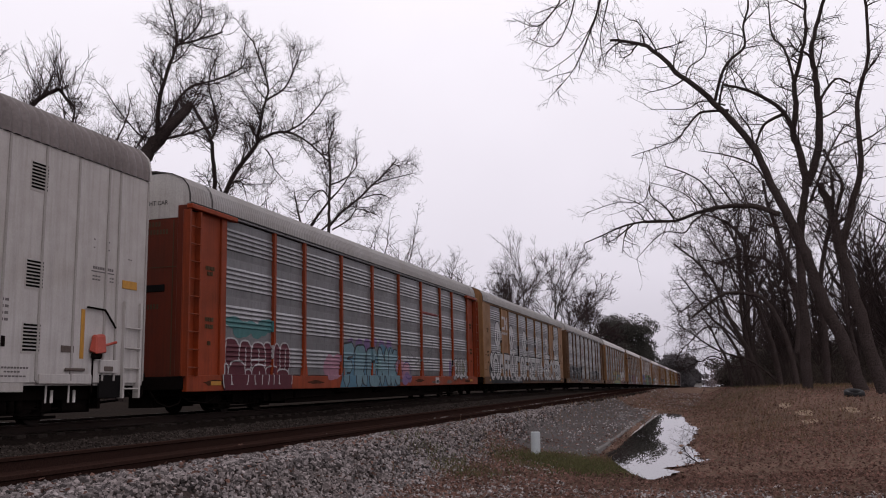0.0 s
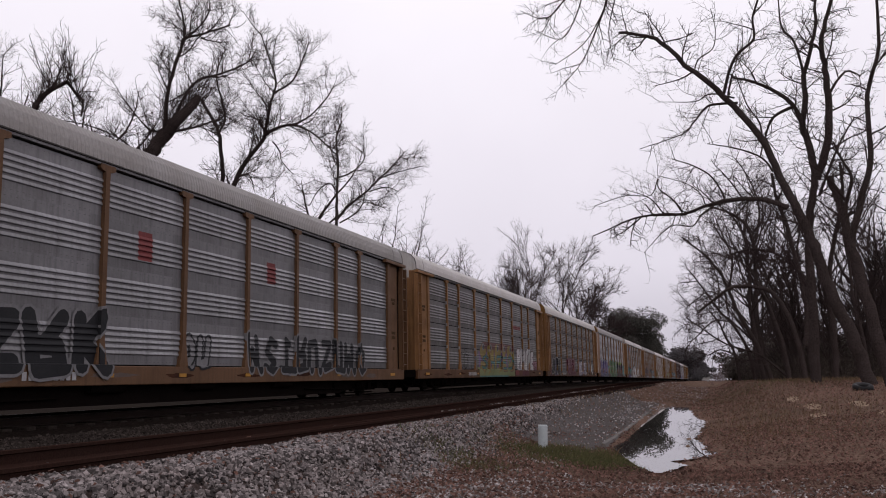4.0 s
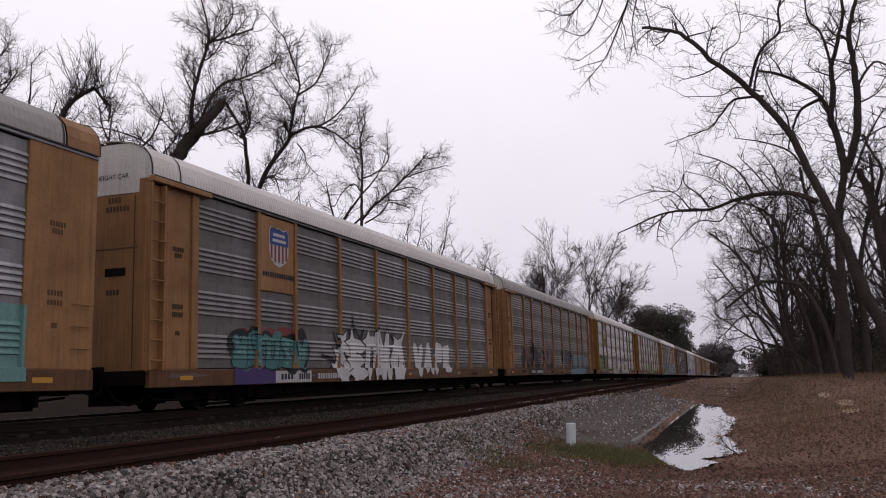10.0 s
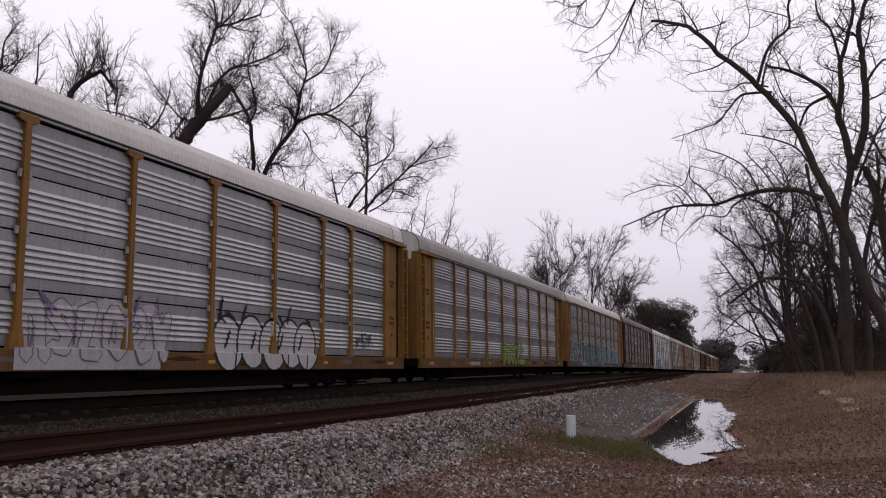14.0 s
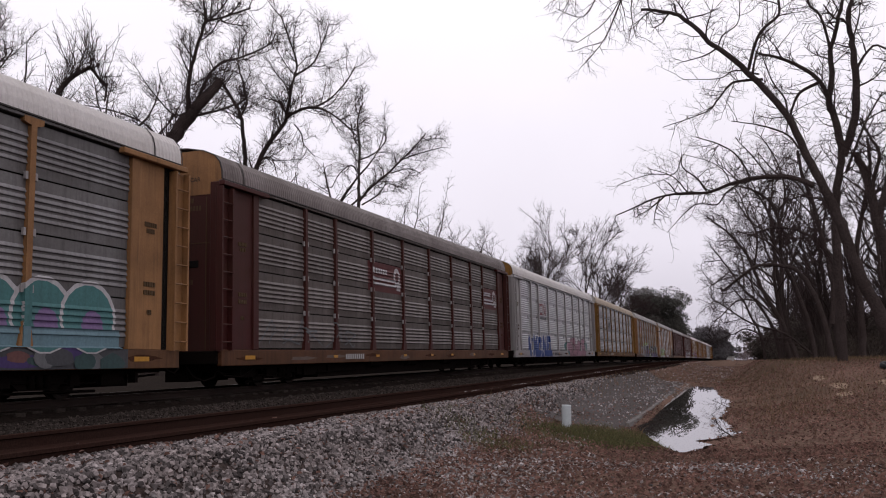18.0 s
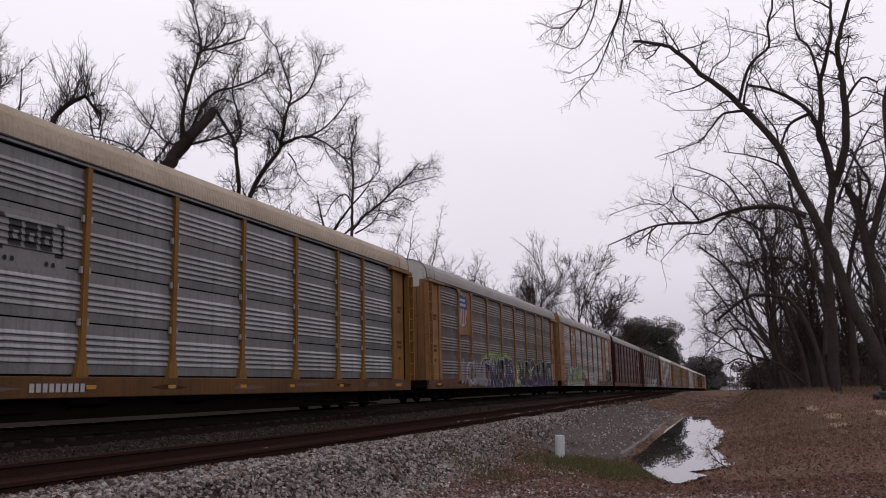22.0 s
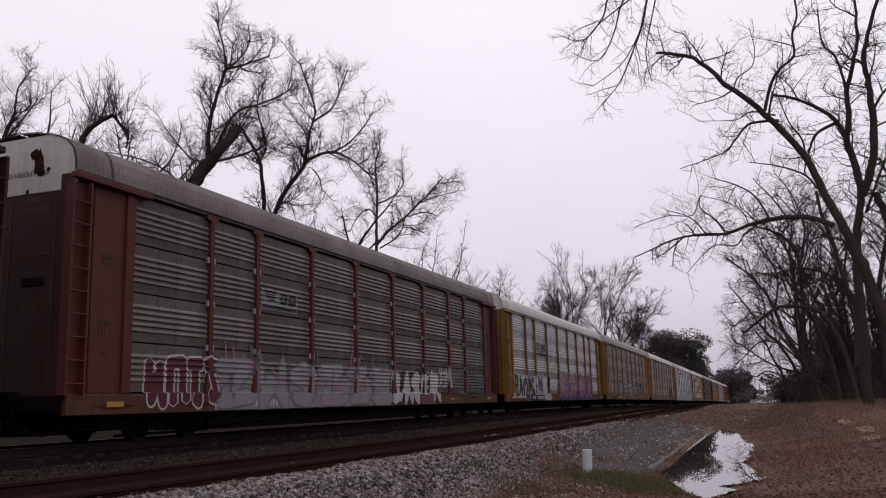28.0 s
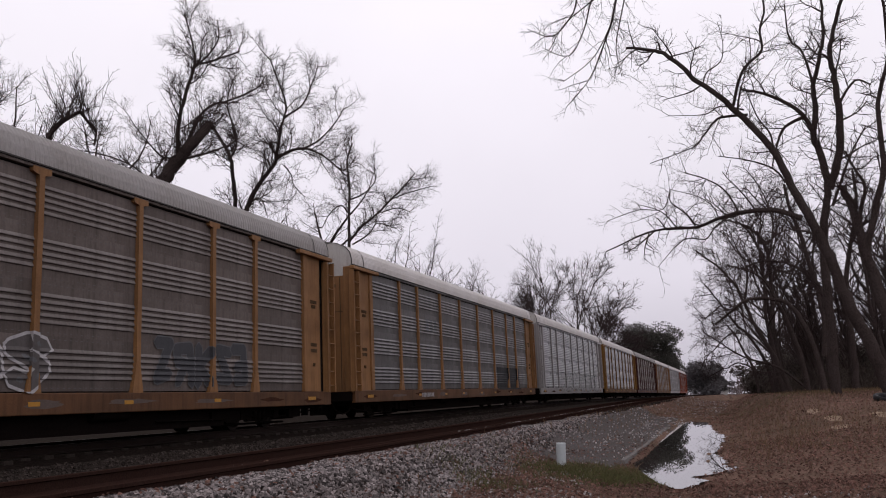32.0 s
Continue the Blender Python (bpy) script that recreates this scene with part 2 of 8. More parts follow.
    "concrete": material("old_concrete", (0.16, 0.15, 0.145), 0.9, 0, (30, 0.2), (2, 0.5), 0.2, (0.10, 0.088, 0.078)),
    "post": material("pale_marker_plastic", (0.36, 0.39, 0.40), 0.6, 0, (40, 0.06), (6, 0.4), 0.0, (0.26, 0.26, 0.25)),
    "sand": material("pale_sand", (0.27, 0.205, 0.15), 0.95, 0, (12, 0.25), (1.2, 0.5), 0.3, (0.13, 0.085, 0.06)),
    "red": material("red_enamel", (0.45, 0.045, 0.03), 0.6, 0, (30, 0.1), (1, 0.3)),
}

# crests and upper slopes of the rolled ridges are lighter than the flats between
M["galv_ridge"] = material("lighter_galvanised_ridge", (0.27, 0.266, 0.276), 0.42, 0.35, (16, 0.08), (0.9, 0.6), 0.03, (0.15, 0.145, 0.145), 0.5, 0.15)
M["galv_dirty_ridge"] = material("lighter_grimy_ridge", (0.18, 0.173, 0.176), 0.5, 0.2, (16, 0.12), (0.8, 0.7), 0.03, (0.085, 0.075, 0.072), 0.5, 0.15)
M["galv_rust_ridge"] = material("lighter_brown_ridge", (0.17, 0.148, 0.138), 0.55, 0.15, (16, 0.12), (0.8, 0.7), 0.03, (0.1, 0.082, 0.074), 0.5, 0.15)
M["galv_bright_ridge"] = material("lighter_bright_ridge", (0.37, 0.367, 0.378), 0.36, 0.4, (16, 0.06), (0.9, 0.5), 0.02, (0.3, 0.293, 0.29), 0.4, 0.12)


def leafy(mat, share):
    """Thin leaves let light through."""
    n, l = mat.node_tree.nodes, mat.node_tree.links
    b, out = n["Principled BSDF"], n["Material Output"]
    tr, mx = n.new("ShaderNodeBsdfTranslucent"), n.new("ShaderNodeMixShader")
    mx.inputs[0].default_value = share
    l.new(b.inputs["Base Color"].links[0].from_socket, tr.inputs["Color"])
    l.new(b.outputs[0], mx.inputs[1])
    l.new(tr.outputs[0], mx.inputs[2])
    l.new(mx.outputs[0], out.inputs["Surface"])


for _k in ("evergreen", "thicket", "hazed_leaf", "hazed_twig", "leaf", "grass", "straw"):
    leafy(M[_k], 0.45)


def plain(name, colour):
    """Spray paint, slightly uneven."""
    key = "spray_" + name
    if key not in M:
        M[key] = material(key, colour, 0.6, 0, (18, 0.12), (0.9, 0.45), 0.0, tuple(c * 0.62 + 0.03 for c in colour), 0.25)
    return M[key]


SPRAY = {"white": (0.68, 0.66, 0.67), "maroon": (0.14, 0.02, 0.035), "sky": (0.22, 0.36, 0.42), "blue": (0.03, 0.08, 0.32), "purple": (0.15, 0.13, 0.32),
         "lime": (0.27, 0.42, 0.07), "green": (0.12, 0.24, 0.09), "teal": (0.10, 0.27, 0.27), "black": (0.02, 0.02, 0.024), "pink": (0.42, 0.17, 0.25),
         "red": (0.30, 0.06, 0.06), "gold": (0.40, 0.30, 0.08), "grey": (0.20, 0.20, 0.21), "lilac": (0.27, 0.17, 0.36), "brick": (0.22, 0.09, 0.08), "pale": (0.33, 0.32, 0.33), "aqua": (0.22, 0.42, 0.40), "chalk": (0.86, 0.83, 0.835), "straw": (0.36, 0.34, 0.24), "deep_sky": (0.12, 0.27, 0.38), "moss": (0.05, 0.10, 0.10), "violet": (0.09, 0.05, 0.2), "faded": (0.38, 0.36, 0.385), "mist": (0.62, 0.58, 0.61), "rose": (0.5, 0.25, 0.33), "bone": (0.72, 0.69, 0.70), "olive": (0.33, 0.36, 0.16)}


def spray(k):
    return plain(k, tuple(c * 0.52 for c in SPRAY[k]))


# ---- mesh helpers ----
def part(name, bm, mats, parent=None, label="", m=None):
    """Links a bmesh as one mesh object under a thing or a part."""
    me = bpy.data.meshes.new(name)
    bm.to_mesh(me)
    bm.free()
    return link(name, me, mats, parent, label, m)


def link(name, me, mats, parent=None, label="", m=None):
    if mats is not None and not me.materials:
        for x in (mats if isinstance(mats, (list, tuple)) else [mats]):
            me.materials.append(x)
    ob = new(name, me)
    if parent:
        ob.parent = parent
    if m is not None:
        ob.matrix_basis = m
    if label:
        ob["label"] = label
    return ob


def raw(name, verts, faces, mats, parent=None, label="", smooth=False, m=None):
    me = bpy.data.meshes.new(name)
    me.from_pydata([tuple(v) for v in verts], [], faces)
    if smooth:
        me.shade_smooth()
    return link(name, me, mats, parent, label, m)


def add_box(bm, x0, x1, y0, y1, z0, z1, mat=0, taper=0.0):
    vs = [bm.verts.new((x, y, z)) for z in (z0, z1) for x, y in ((x0, y0), (x1, y0), (x1, y1), (x0, y1))]
    for f in ((0, 3, 2, 1), (4, 5, 6, 7), (0, 1, 5, 4), (1, 2, 6, 5), (2, 3, 7, 6), (3, 0, 4, 7)):
        bm.faces.new([vs[i] for i in f]).material_index = mat


def soften(bm, w=0.01):
    bmesh.ops.bevel(bm, geom=bm.edges[:], offset=w, segments=1, affect="EDGES", clamp_overlap=True)
    return bm


def box(x0, x1, y0, y1, z0, z1, bev=0.0):
    bm = bmesh.new()
    add_box(bm, x0, x1, y0, y1, z0, z1)
    if bev:
        soften(bm, bev)
    return bm


def add_tube(bm, pts, r, n=6, mat=0, cap=True):
    """A round bar along points; r is one radius or one for each point."""
    pts = [Vector(p) for p in pts]
    rs = r if isinstance(r, (list, tuple)) else [r] * len(pts)
    rings = []
    for i, p in enumerate(pts):
        d = (pts[min(i + 1, len(pts) - 1)] - pts[max(i - 1, 0)]).normalized()
        up = Vector((0, 0, 1)) if abs(d.z) < 0.9 else Vector((1, 0, 0))
        a = d.cross(up).normalized()
        b = d.cross(a).normalized()
        rings.append([bm.verts.new(p + rs[i] * (math.cos(2 * math.pi * k / n) * a + math.sin(2 * math.pi * k / n) * b)) for k in range(n)])
    for r0, r1 in zip(rings, rings[1:]):
        for k in range(n):
            f = bm.faces.new((r0[k], r0[(k + 1) % n], r1[(k + 1) % n], r1[k]))
            f.material_index, f.smooth = mat, True
    if cap:
        bm.faces.new(rings[0]).material_index = mat
        bm.faces.new(rings[-1][::-1]).material_index = mat


def strip(profile, y0, y1):
    """Vertices and faces of a profile of (x, z) drawn out along y."""
    n = len(profile)
    v = [(x, y, z) for y in (y0, y1) for x, z in profile]
    return v, [(i, i + n, i + n + 1, i + 1) for i in range(n - 1)]


# ---- lettering and spray paint, as flat outlines ----
def lettering(words, bold=0.0):
    """Triangles of a word in the built-in font, fitted to a unit square."""
    cu = bpy.data.curves.new("letters", "FONT")
    cu.body, cu.size, cu.offset, cu.resolution_u = words, 1.0, bold, 3
    ob = bpy.data.objects.new("letters", cu)
    scene.collection.objects.link(ob)
    me = bpy.data.meshes.new_from_object(ob.evaluated_get(bpy.context.evaluated_depsgraph_get()))
    co = np.array([v.co[:2] for v in me.vertices])
    tris = [tuple(p.vertices) for p in me.polygons]
    bpy.data.objects.remove(ob)
    bpy.data.curves.remove(cu)
    bpy.data.meshes.remove(me)
    return co, tris


def fitted(co, d0, d1, z0, z1, ref=None):
    lo, hi = (ref if ref is not None else co).min(0), (ref if ref is not None else co).max(0)
    return [(d0 + (a - lo[0]) / (hi[0] - lo[0]) * (d1 - d0), z0 + (b - lo[1]) / (hi[1] - lo[1]) * (z1 - z0)) for a, b in co]


WORDS = {}
for _w in ("SOAFRAIDOFGETTINGBORED", "EXCESS HEIGHT CAR"):
    WORDS[_w] = (lettering(_w, 0.0 if " " in _w else 0.035), lettering(_w, 0.02 if " " in _w else 0.075))


def grown(poly, r):
    """An outline pushed outwards by r."""
    out, n = [], len(poly)
    area = sum(poly[i][0] * poly[(i + 1) % n][1] - poly[(i + 1) % n][0] * poly[i][1] for i in range(n))
    sg = 1 if area > 0 else -1
    for i in range(n):
        (ax, ay), (bx, by), (cx, cy) = poly[i - 1], poly[i], poly[(i + 1) % n]
        n1, n2 = Vector((by - ay, ax - bx)), Vector((cy - by, bx - cx))
        v = (n1.normalized() if n1.length else n1) + (n2.normalized() if n2.length else n2)
        v = v.normalized() if v.length > 1e-6 else Vector((0, 0))
        out.append((bx + sg * v.x * r, by + sg * v.y * r))
    return out


def oval(d, z, a, b, n=14, rng=None, rough=0.0):
    return [(d + a * math.cos(2 * math.pi * i / n) * (1 + (rng.uniform(-rough, rough) if rng else 0)), z + b * math.sin(2 * math.pi * i / n) * (1 + (rng.uniform(-rough, rough) if rng else 0))) for i in range(n)]


def quad(d0, d1, z0, z1, slant=0.0):
    return [(d0, z0), (d1, z0), (d1 + slant, z1), (d0 + slant, z1)]


def stroke(a, b, w, tip=0.4):
    """A bar between two places with pointed ends."""
    v = Vector((b[0] - a[0], b[1] - a[1]))
    u = v.normalized()
    n = Vector((-u.y, u.x)) * w / 2
    e = u * w * tip
    return [(a[0] - e.x, a[1] - e.y), (a[0] - n.x, a[1] - n.y), (b[0] - n.x, b[1] - n.y), (b[0] + e.x, b[1] + e.y), (b[0] + n.x, b[1] + n.y), (a[0] + n.x, a[1] + n.y)]


# letter-like skeletons in a unit box: lists of joined places
LOOP_LEG = (((0.1, 0), (0.15, 1), (0.85, 0.95), (0.8, 0.55), (0.2, 0.5)), ((0.5, 0.5), (0.9, 0)))
CUP = (((0.1, 1), (0.15, 0), (0.85, 0.05), (0.9, 1)),)
SNAKE = (((0.9, 0.85), (0.5, 1), (0.12, 0.75), (0.8, 0.35), (0.5, 0.02), (0.1, 0.15)),)
PEAK_BAR = (((0.1, 0), (0.5, 1), (0.9, 0)), ((0.25, 0.35), (0.75, 0.38)))
COMB = (((0.85, 0.95), (0.15, 0.9), (0.2, 0.05), (0.9, 0.05)), ((0.2, 0.5), (0.75, 0.52)))
TWIN_PEAK = (((0.15, 0), (0.12, 1), (0.5, 0.4), (0.88, 1), (0.85, 0)),)
TEE = (((0.05, 0.95), (0.95, 1)), ((0.5, 0.95), (0.48, 0), (0.75, 0.12)))
FORK = (((0.15, 0), (0.15, 1)), ((0.85, 1), (0.2, 0.5), (0.9, 0)))
ZIG = (((0.1, 0.9), (0.85, 0.98), (0.15, 0.05), (0.92, 0.08)),)
RING = (((0.5, 0), (0.12, 0.3), (0.15, 0.8), (0.5, 1), (0.86, 0.75), (0.85, 0.25), (0.5, 0)),)
HOOKS = (LOOP_LEG, CUP, SNAKE, PEAK_BAR, COMB, TWIN_PEAK, TEE, FORK, ZIG, RING)
BAY = ((0.9, 0.85), (0.5, 1), (0.12, 0.7), (0.12, 0.3), (0.5, 0), (0.9, 0.15))
GLYPH = {"A": PEAK_BAR, "B": (((0.1, 0), (0.12, 1), (0.8, 0.9), (0.7, 0.55), (0.2, 0.5)), ((0.7, 0.55), (0.85, 0.15), (0.1, 0.02))), "C": (BAY,), "D": (((0.12, 0), (0.12, 1), (0.65, 0.95), (0.9, 0.5), (0.65, 0.05), (0.12, 0)),),
         "E": COMB, "F": (((0.9, 1), (0.15, 0.97), (0.15, 0)), ((0.15, 0.52), (0.7, 0.52))), "H": (((0.12, 0), (0.12, 1)), ((0.88, 0), (0.88, 1)), ((0.12, 0.5), (0.88, 0.5))), "I": (((0.5, 0), (0.5, 1)),),
         "K": FORK, "L": (((0.15, 1), (0.15, 0.03), (0.9, 0.03)),), "M": TWIN_PEAK, "N": (((0.12, 0), (0.12, 1), (0.88, 0), (0.88, 1)),), "O": RING, "P": LOOP_LEG[:1], "R": LOOP_LEG, "S": SNAKE,
         "T": (((0.05, 0.95), (0.95, 0.97)), ((0.5, 0.95), (0.5, 0))), "U": CUP, "V": (((0.08, 1), (0.5, 0), (0.92, 1)),), "X": (((0.08, 1), (0.92, 0)), ((0.92, 1), (0.08, 0)))}


def glyphs(d0, d1, z0, z1, fill, line, count=5, seed=1, fat=0.30, second=None, outer=None, sharp=0.0, edge=0.06, text=None, drift=0.1):
    """Painted letters made of strokes: an outer glow, an edge, the fill and lighter bars in it."""
    rng = random.Random(seed)
    n = len(text) if text else count
    fat = min(fat, 0.38)
    lw, h = (d1 - d0) / n, z1 - z0
    letters = []
    order = [rng.randrange(len(HOOKS)) for _ in range(n)]
    for i in range(n):
        form = GLYPH[text[i]] if text else HOOKS[order[i]]
        c0, lean, lift = d0 + lw * i, rng.uniform(-drift, drift) * lw, rng.uniform(-drift, drift) * h * 0.6
        wide = lw * rng.uniform(0.92, 1.12)
        if not text:
            fx, fy = rng.random() < 0.6, rng.random() < 0.4
            form = [[(1 - x if fx else x, 1 - y if fy else y) for x, y in q] for q in form]
        pad = fat * 0.5 * min(lw, h * 0.8)
        segs, joints, inner = [], [], []
        letters.append((segs, joints, inner))
        for line_pts in form:
            pts = [(c0 + pad * 0.7 + (wide - pad * 1.4) * (x + rng.uniform(-0.05, 0.05)) + lean * y, z0 + pad + lift + (h - 2 * pad) * (y + rng.uniform(-0.05, 0.05))) for x, y in line_pts]
            t = fat * min(lw, h * 0.8) * rng.uniform(0.9, 1.1)
            for k, (a, b) in enumerate(zip(pts, pts[1:])):
                segs.append((a, b, t))
                if k:
                    joints.append((a, t))
                if second and rng.random() < 0.7:
                    m = ((a[0] * 0.65 + b[0] * 0.35), (a[1] * 0.65 + b[1] * 0.35))
                    e = ((a[0] * 0.35 + b[0] * 0.65), (a[1] * 0.35 + b[1] * 0.65))
                    inner.append((m, e, t * 0.3))
            if not sharp:
                joints += [(pts[0], t), (pts[-1], t)]
    out = []

    def laid(col, g, segs, joints):
        for a, b, t in segs:
            out.append((col, stroke(a, b, t + 2 * g, 0.15 + sharp)))
        for p, t in joints:
            out.append((col, oval(p[0], p[1], t / 2 + g, t / 2 + g, 9)))

    if outer:
        for segs, joints, _ in letters:
            laid(outer, edge * 2.2, segs, joints)
    for segs, joints, inner in letters:
        if line:
            laid(line, edge, segs, joints)
        laid(fill, 0.0, segs, joints)
        if second:
            for a, b, t in inner:
                out.append((second, stroke(a, b, t, 0.5)))
    return out


def piece(kind, d0, d1, z0, z1, fill, line, back=None, count=5, seed=1, second=None):
    """Layers of one painted piece: (material, outline) from the lowest up."""
    rng = random.Random(seed)
    out = []
    w, h = d1 - d0, z1 - z0
    if back:
        for i in range(max(3, int(w / 0.9))):
            c = d0 + w * (i + 0.5) / max(3, int(w / 0.9)) + rng.uniform(-0.2, 0.2)
            out.append((back, oval(c, (z0 + z1) / 2 + rng.uniform(0.0, 0.18) * h, 0.9, h * rng.uniform(0.5, 0.62), 12, rng, 0.12)))
    lw = w / count
    for i in range(count):
        c, lean = d0 + lw * (i + 0.5), rng.uniform(-0.12, 0.12) * lw
        shapes, marks, shade = [], [], []
        if kind == "bubble":
            a, n = lw * 0.56, 16
            ring = []
            for k in range(n):
                t = 2 * math.pi * k / n
                cx, cz = math.cos(t), math.sin(t)
                sx = math.copysign(abs(cx) ** 0.6, cx)
                sz = math.copysign(abs(cz) ** 0.6, cz)
                ring.append((c + a * sx * (1 + rng.uniform(-0.08, 0.08)) + lean * cz, (z0 + z1) / 2 + h * 0.5 * sz * (1 + rng.uniform(-0.07, 0.07))))
            shapes.append(ring)
            for m in range(rng.choice((1, 2, 2))):
                zz = z0 + h * (0.33 + 0.34 * m)
                if rng.random() < 0.5:
                    marks.append(oval(c + rng.uniform(-0.1, 0.1) * lw, zz, lw * 0.11, h * 0.09, 9))
                else:
                    marks.append(stroke((c - lw * 0.02, zz - h * 0.15), (c + lw * rng.uniform(-0.1, 0.12), zz + h * 0.12), lw * 0.07))
            marks.append(stroke((c + lw * rng.uniform(-0.3, 0.3), z0 + 0.02 * h), (c + lw * rng.uniform(-0.3, 0.3), z0 + 0.3 * h), lw * 0.06))
        elif kind == "wild":
            tall = h * rng.uniform(0.86, 1.0)
            t = lw * 0.34
            legs = [((c - lw * 0.38, z0), (c - lw * 0.26 + lean, z0 + tall)), ((c + lw * 0.36, z0 + 0.02 * h), (c + lw * 0.22 + lean, z0 + tall * rng.uniform(0.75, 1.08)))]
            bars = [((c - lw * 0.42, z0 + h * rng.uniform(0.5, 0.8)), (c + lw * 0.42, z0 + h * rng.uniform(0.55, 0.85))), ((c - lw * 0.4, z0 + h * rng.uniform(0.1, 0.3)), (c + lw * 0.45, z0 + h * rng.uniform(0.2, 0.45)))]
            for a, b in [legs[0]] + ([legs[1]] if rng.random() < 0.8 else []) + [bars[0]] + ([bars[1]] if rng.random() < 0.6 else []):
                shapes.append(stroke(a, b, t * rng.uniform(0.8, 1.15), 0.7))
            for _ in range(3):
                x, z = c + rng.uniform(-0.3, 0.3) * lw, z0 + rng.uniform(0.12, 0.85) * h
                shade.append(stroke((x, z), (x + rng.uniform(-0.1, 0.1) * lw, z + 0.16 * h), lw * 0.12, 0.8))
            for _ in range(2):
                x, z = c + rng.uniform(-0.35, 0.35) * lw, z0 + rng.uniform(0.1, 0.8) * h
                marks.append(stroke((x, z), (x + rng.uniform(-0.12, 0.12) * lw, z + 0.2 * h), lw * 0.045, 1.0))
        elif kind == "block":
            shapes.append(quad(c - lw * 0.46, c + lw * 0.40, z0, z1 - rng.uniform(0, 0.08) * h, lean))
            for m in (0.28, 0.62):
                marks.append(quad(c - lw * rng.uniform(0.05, 0.2), c + lw * rng.uniform(0.08, 0.2), z0 + h * m, z0 + h * (m + 0.14)))
            shade.append(quad(c - lw * 0.42, c + lw * 0.36, z0 + 0.04 * h, z0 + 0.16 * h, lean * 0.1))
        elif kind == "tag":
            p = (c - lw * 0.4, z0 + h * rng.uniform(0, 0.3))
            for _ in range(5):
                q = (c + lw * rng.uniform(-0.5, 0.5), z0 + h * rng.uniform(0, 1))
                shapes.append(stroke(p, q, 0.045, 0.5))
                p = q
            out += [(fill, s) for s in shapes]
            continue
        edge = 0.045 + 0.012 * h
        if line:
            out += [(line, grown(s, edge)) for s in shapes]
        out += [(fill, s) for s in shapes]
        if second:
            out += [(second, s) for s in shade]
        if line:
            out += [(line, s) for s in marks]
    return out


def shards(d0, d1, z0, z1, col, n, seed, ln=0.5, w=0.12, up=0.0):
    """Loose pointed strokes: spikes, highlights and cuts."""
    g = random.Random(seed)
    out = []
    for _ in range(n):
        d, z, a = g.uniform(d0, d1), g.uniform(z0, z1), g.uniform(0.5, 2.6) if up else g.uniform(0, 3.1)
        q = ln * g.uniform(0.5, 1.1)
        out.append((col, stroke((d, z), (d + q * math.cos(a), z + q * math.sin(a)), w * g.uniform(0.6, 1.2), 1.2)))
    return out


def blots(d0, d1, z, col, n, seed, a=0.45, b=0.3):
    """A row of soft-edged puffs."""
    g = random.Random(seed)
    return [(col, oval(d0 + (d1 - d0) * (i + 0.5) / n, z + g.uniform(-0.1, 0.1), a * g.uniform(0.8, 1.25), b * g.uniform(0.8, 1.2), 14, g, 0.1)) for i in range(n)]


def traced(poly, w, col):
    """A thin closed line."""
    return [(col, stroke(p, q, w, 0.3)) for p, q in zip(poly, poly[1:] + poly[:1])]


def mottled(d0, d1, z0, z1, cols, n, seed):
    """Overlapping patches of several colours."""
    g = random.Random(seed)
    return [(g.choice(cols), oval(g.uniform(d0, d1), g.uniform(z0, z1), g.uniform(0.25, 0.8), g.uniform(0.08, 0.22), 12, g, 0.15)) for _ in range(n)]


def words(text, d0, d1, z0, z1, fill, line):
    (co, tr), (co2, tr2) = WORDS[text]
    p, q = fitted(co, d0, d1, z0, z1, co2), fitted(co2, d0, d1, z0, z1)
    out = []
    if line:
        out += [(line, [q[i] for i in t], 1) for t in tr2]
    return out + [(fill, [p[i] for i in t], 2) for t in tr]


def shield(d, z, w, h):
    top = [(d - w / 2, z + h * 0.40), (d - w * 0.42, z + h * 0.5), (d - w * 0.2, z + h * 0.44), (d, z + h * 0.5), (d + w * 0.2, z + h * 0.44), (d + w * 0.42, z + h * 0.5), (d + w / 2, z + h * 0.40)]
    low = [(d + w * 0.5, z - h * 0.1), (d + w * 0.42, z - h * 0.32), (d + w * 0.2, z - h * 0.44), (d, z - h * 0.5), (d - w * 0.2, z - h * 0.44), (d - w * 0.42, z - h * 0.32), (d - w * 0.5, z - h * 0.1)]
    out = [("white", grown(list(reversed(top + low)), 0.03)), ("white", list(reversed(top + low)))]
    for i in range(5):
        x = d - w * 0.4 + i * w * 0.2
        cut = 0.36 if i in (0, 4) else 0.45
        out.append(("red", quad(x - w * 0.05, x + w * 0.05, z - h * cut + 0.04, z + h * 0.05)))
    out.append(("blue", [(d - w / 2, z + h * 0.05), (d + w / 2, z + h * 0.05)] + list(reversed(top))))
    out.append(("white", quad(d - w * 0.32, d + w * 0.32, z + h * 0.28, z + h * 0.36)))
    out.append(("white", quad(d - w * 0.36, d + w * 0.36, z + h * 0.13, z + h * 0.21)))
    return out


def bars(d0, d1, z0, z1, n, col):
    """Unreadable writing."""
    w = (d1 - d0) / n
    return [(col, quad(d0 + i * w, d0 + (i + 0.72) * w, z0, z1)) for i in range(n)]


def loops(d0, d1, z0, z1, col):
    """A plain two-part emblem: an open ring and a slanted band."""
    m, t = (d0 + d1) / 2, (d1 - d0) * 0.1
    return [(col, quad(d0, m - t * 0.6, z1 - t, z1)), (col, quad(d0, d0 + t, z0, z1)), (col, quad(d0, m - t * 0.6, z0, z0 + t)), (col, quad(m, m + t, z0, z1)), (col, [(m, z1), (m + t * 1.3, z1), (d1, z0), (d1 - t * 1.3, z0)]), (col, quad(d1 - t, d1, z0, z1))]


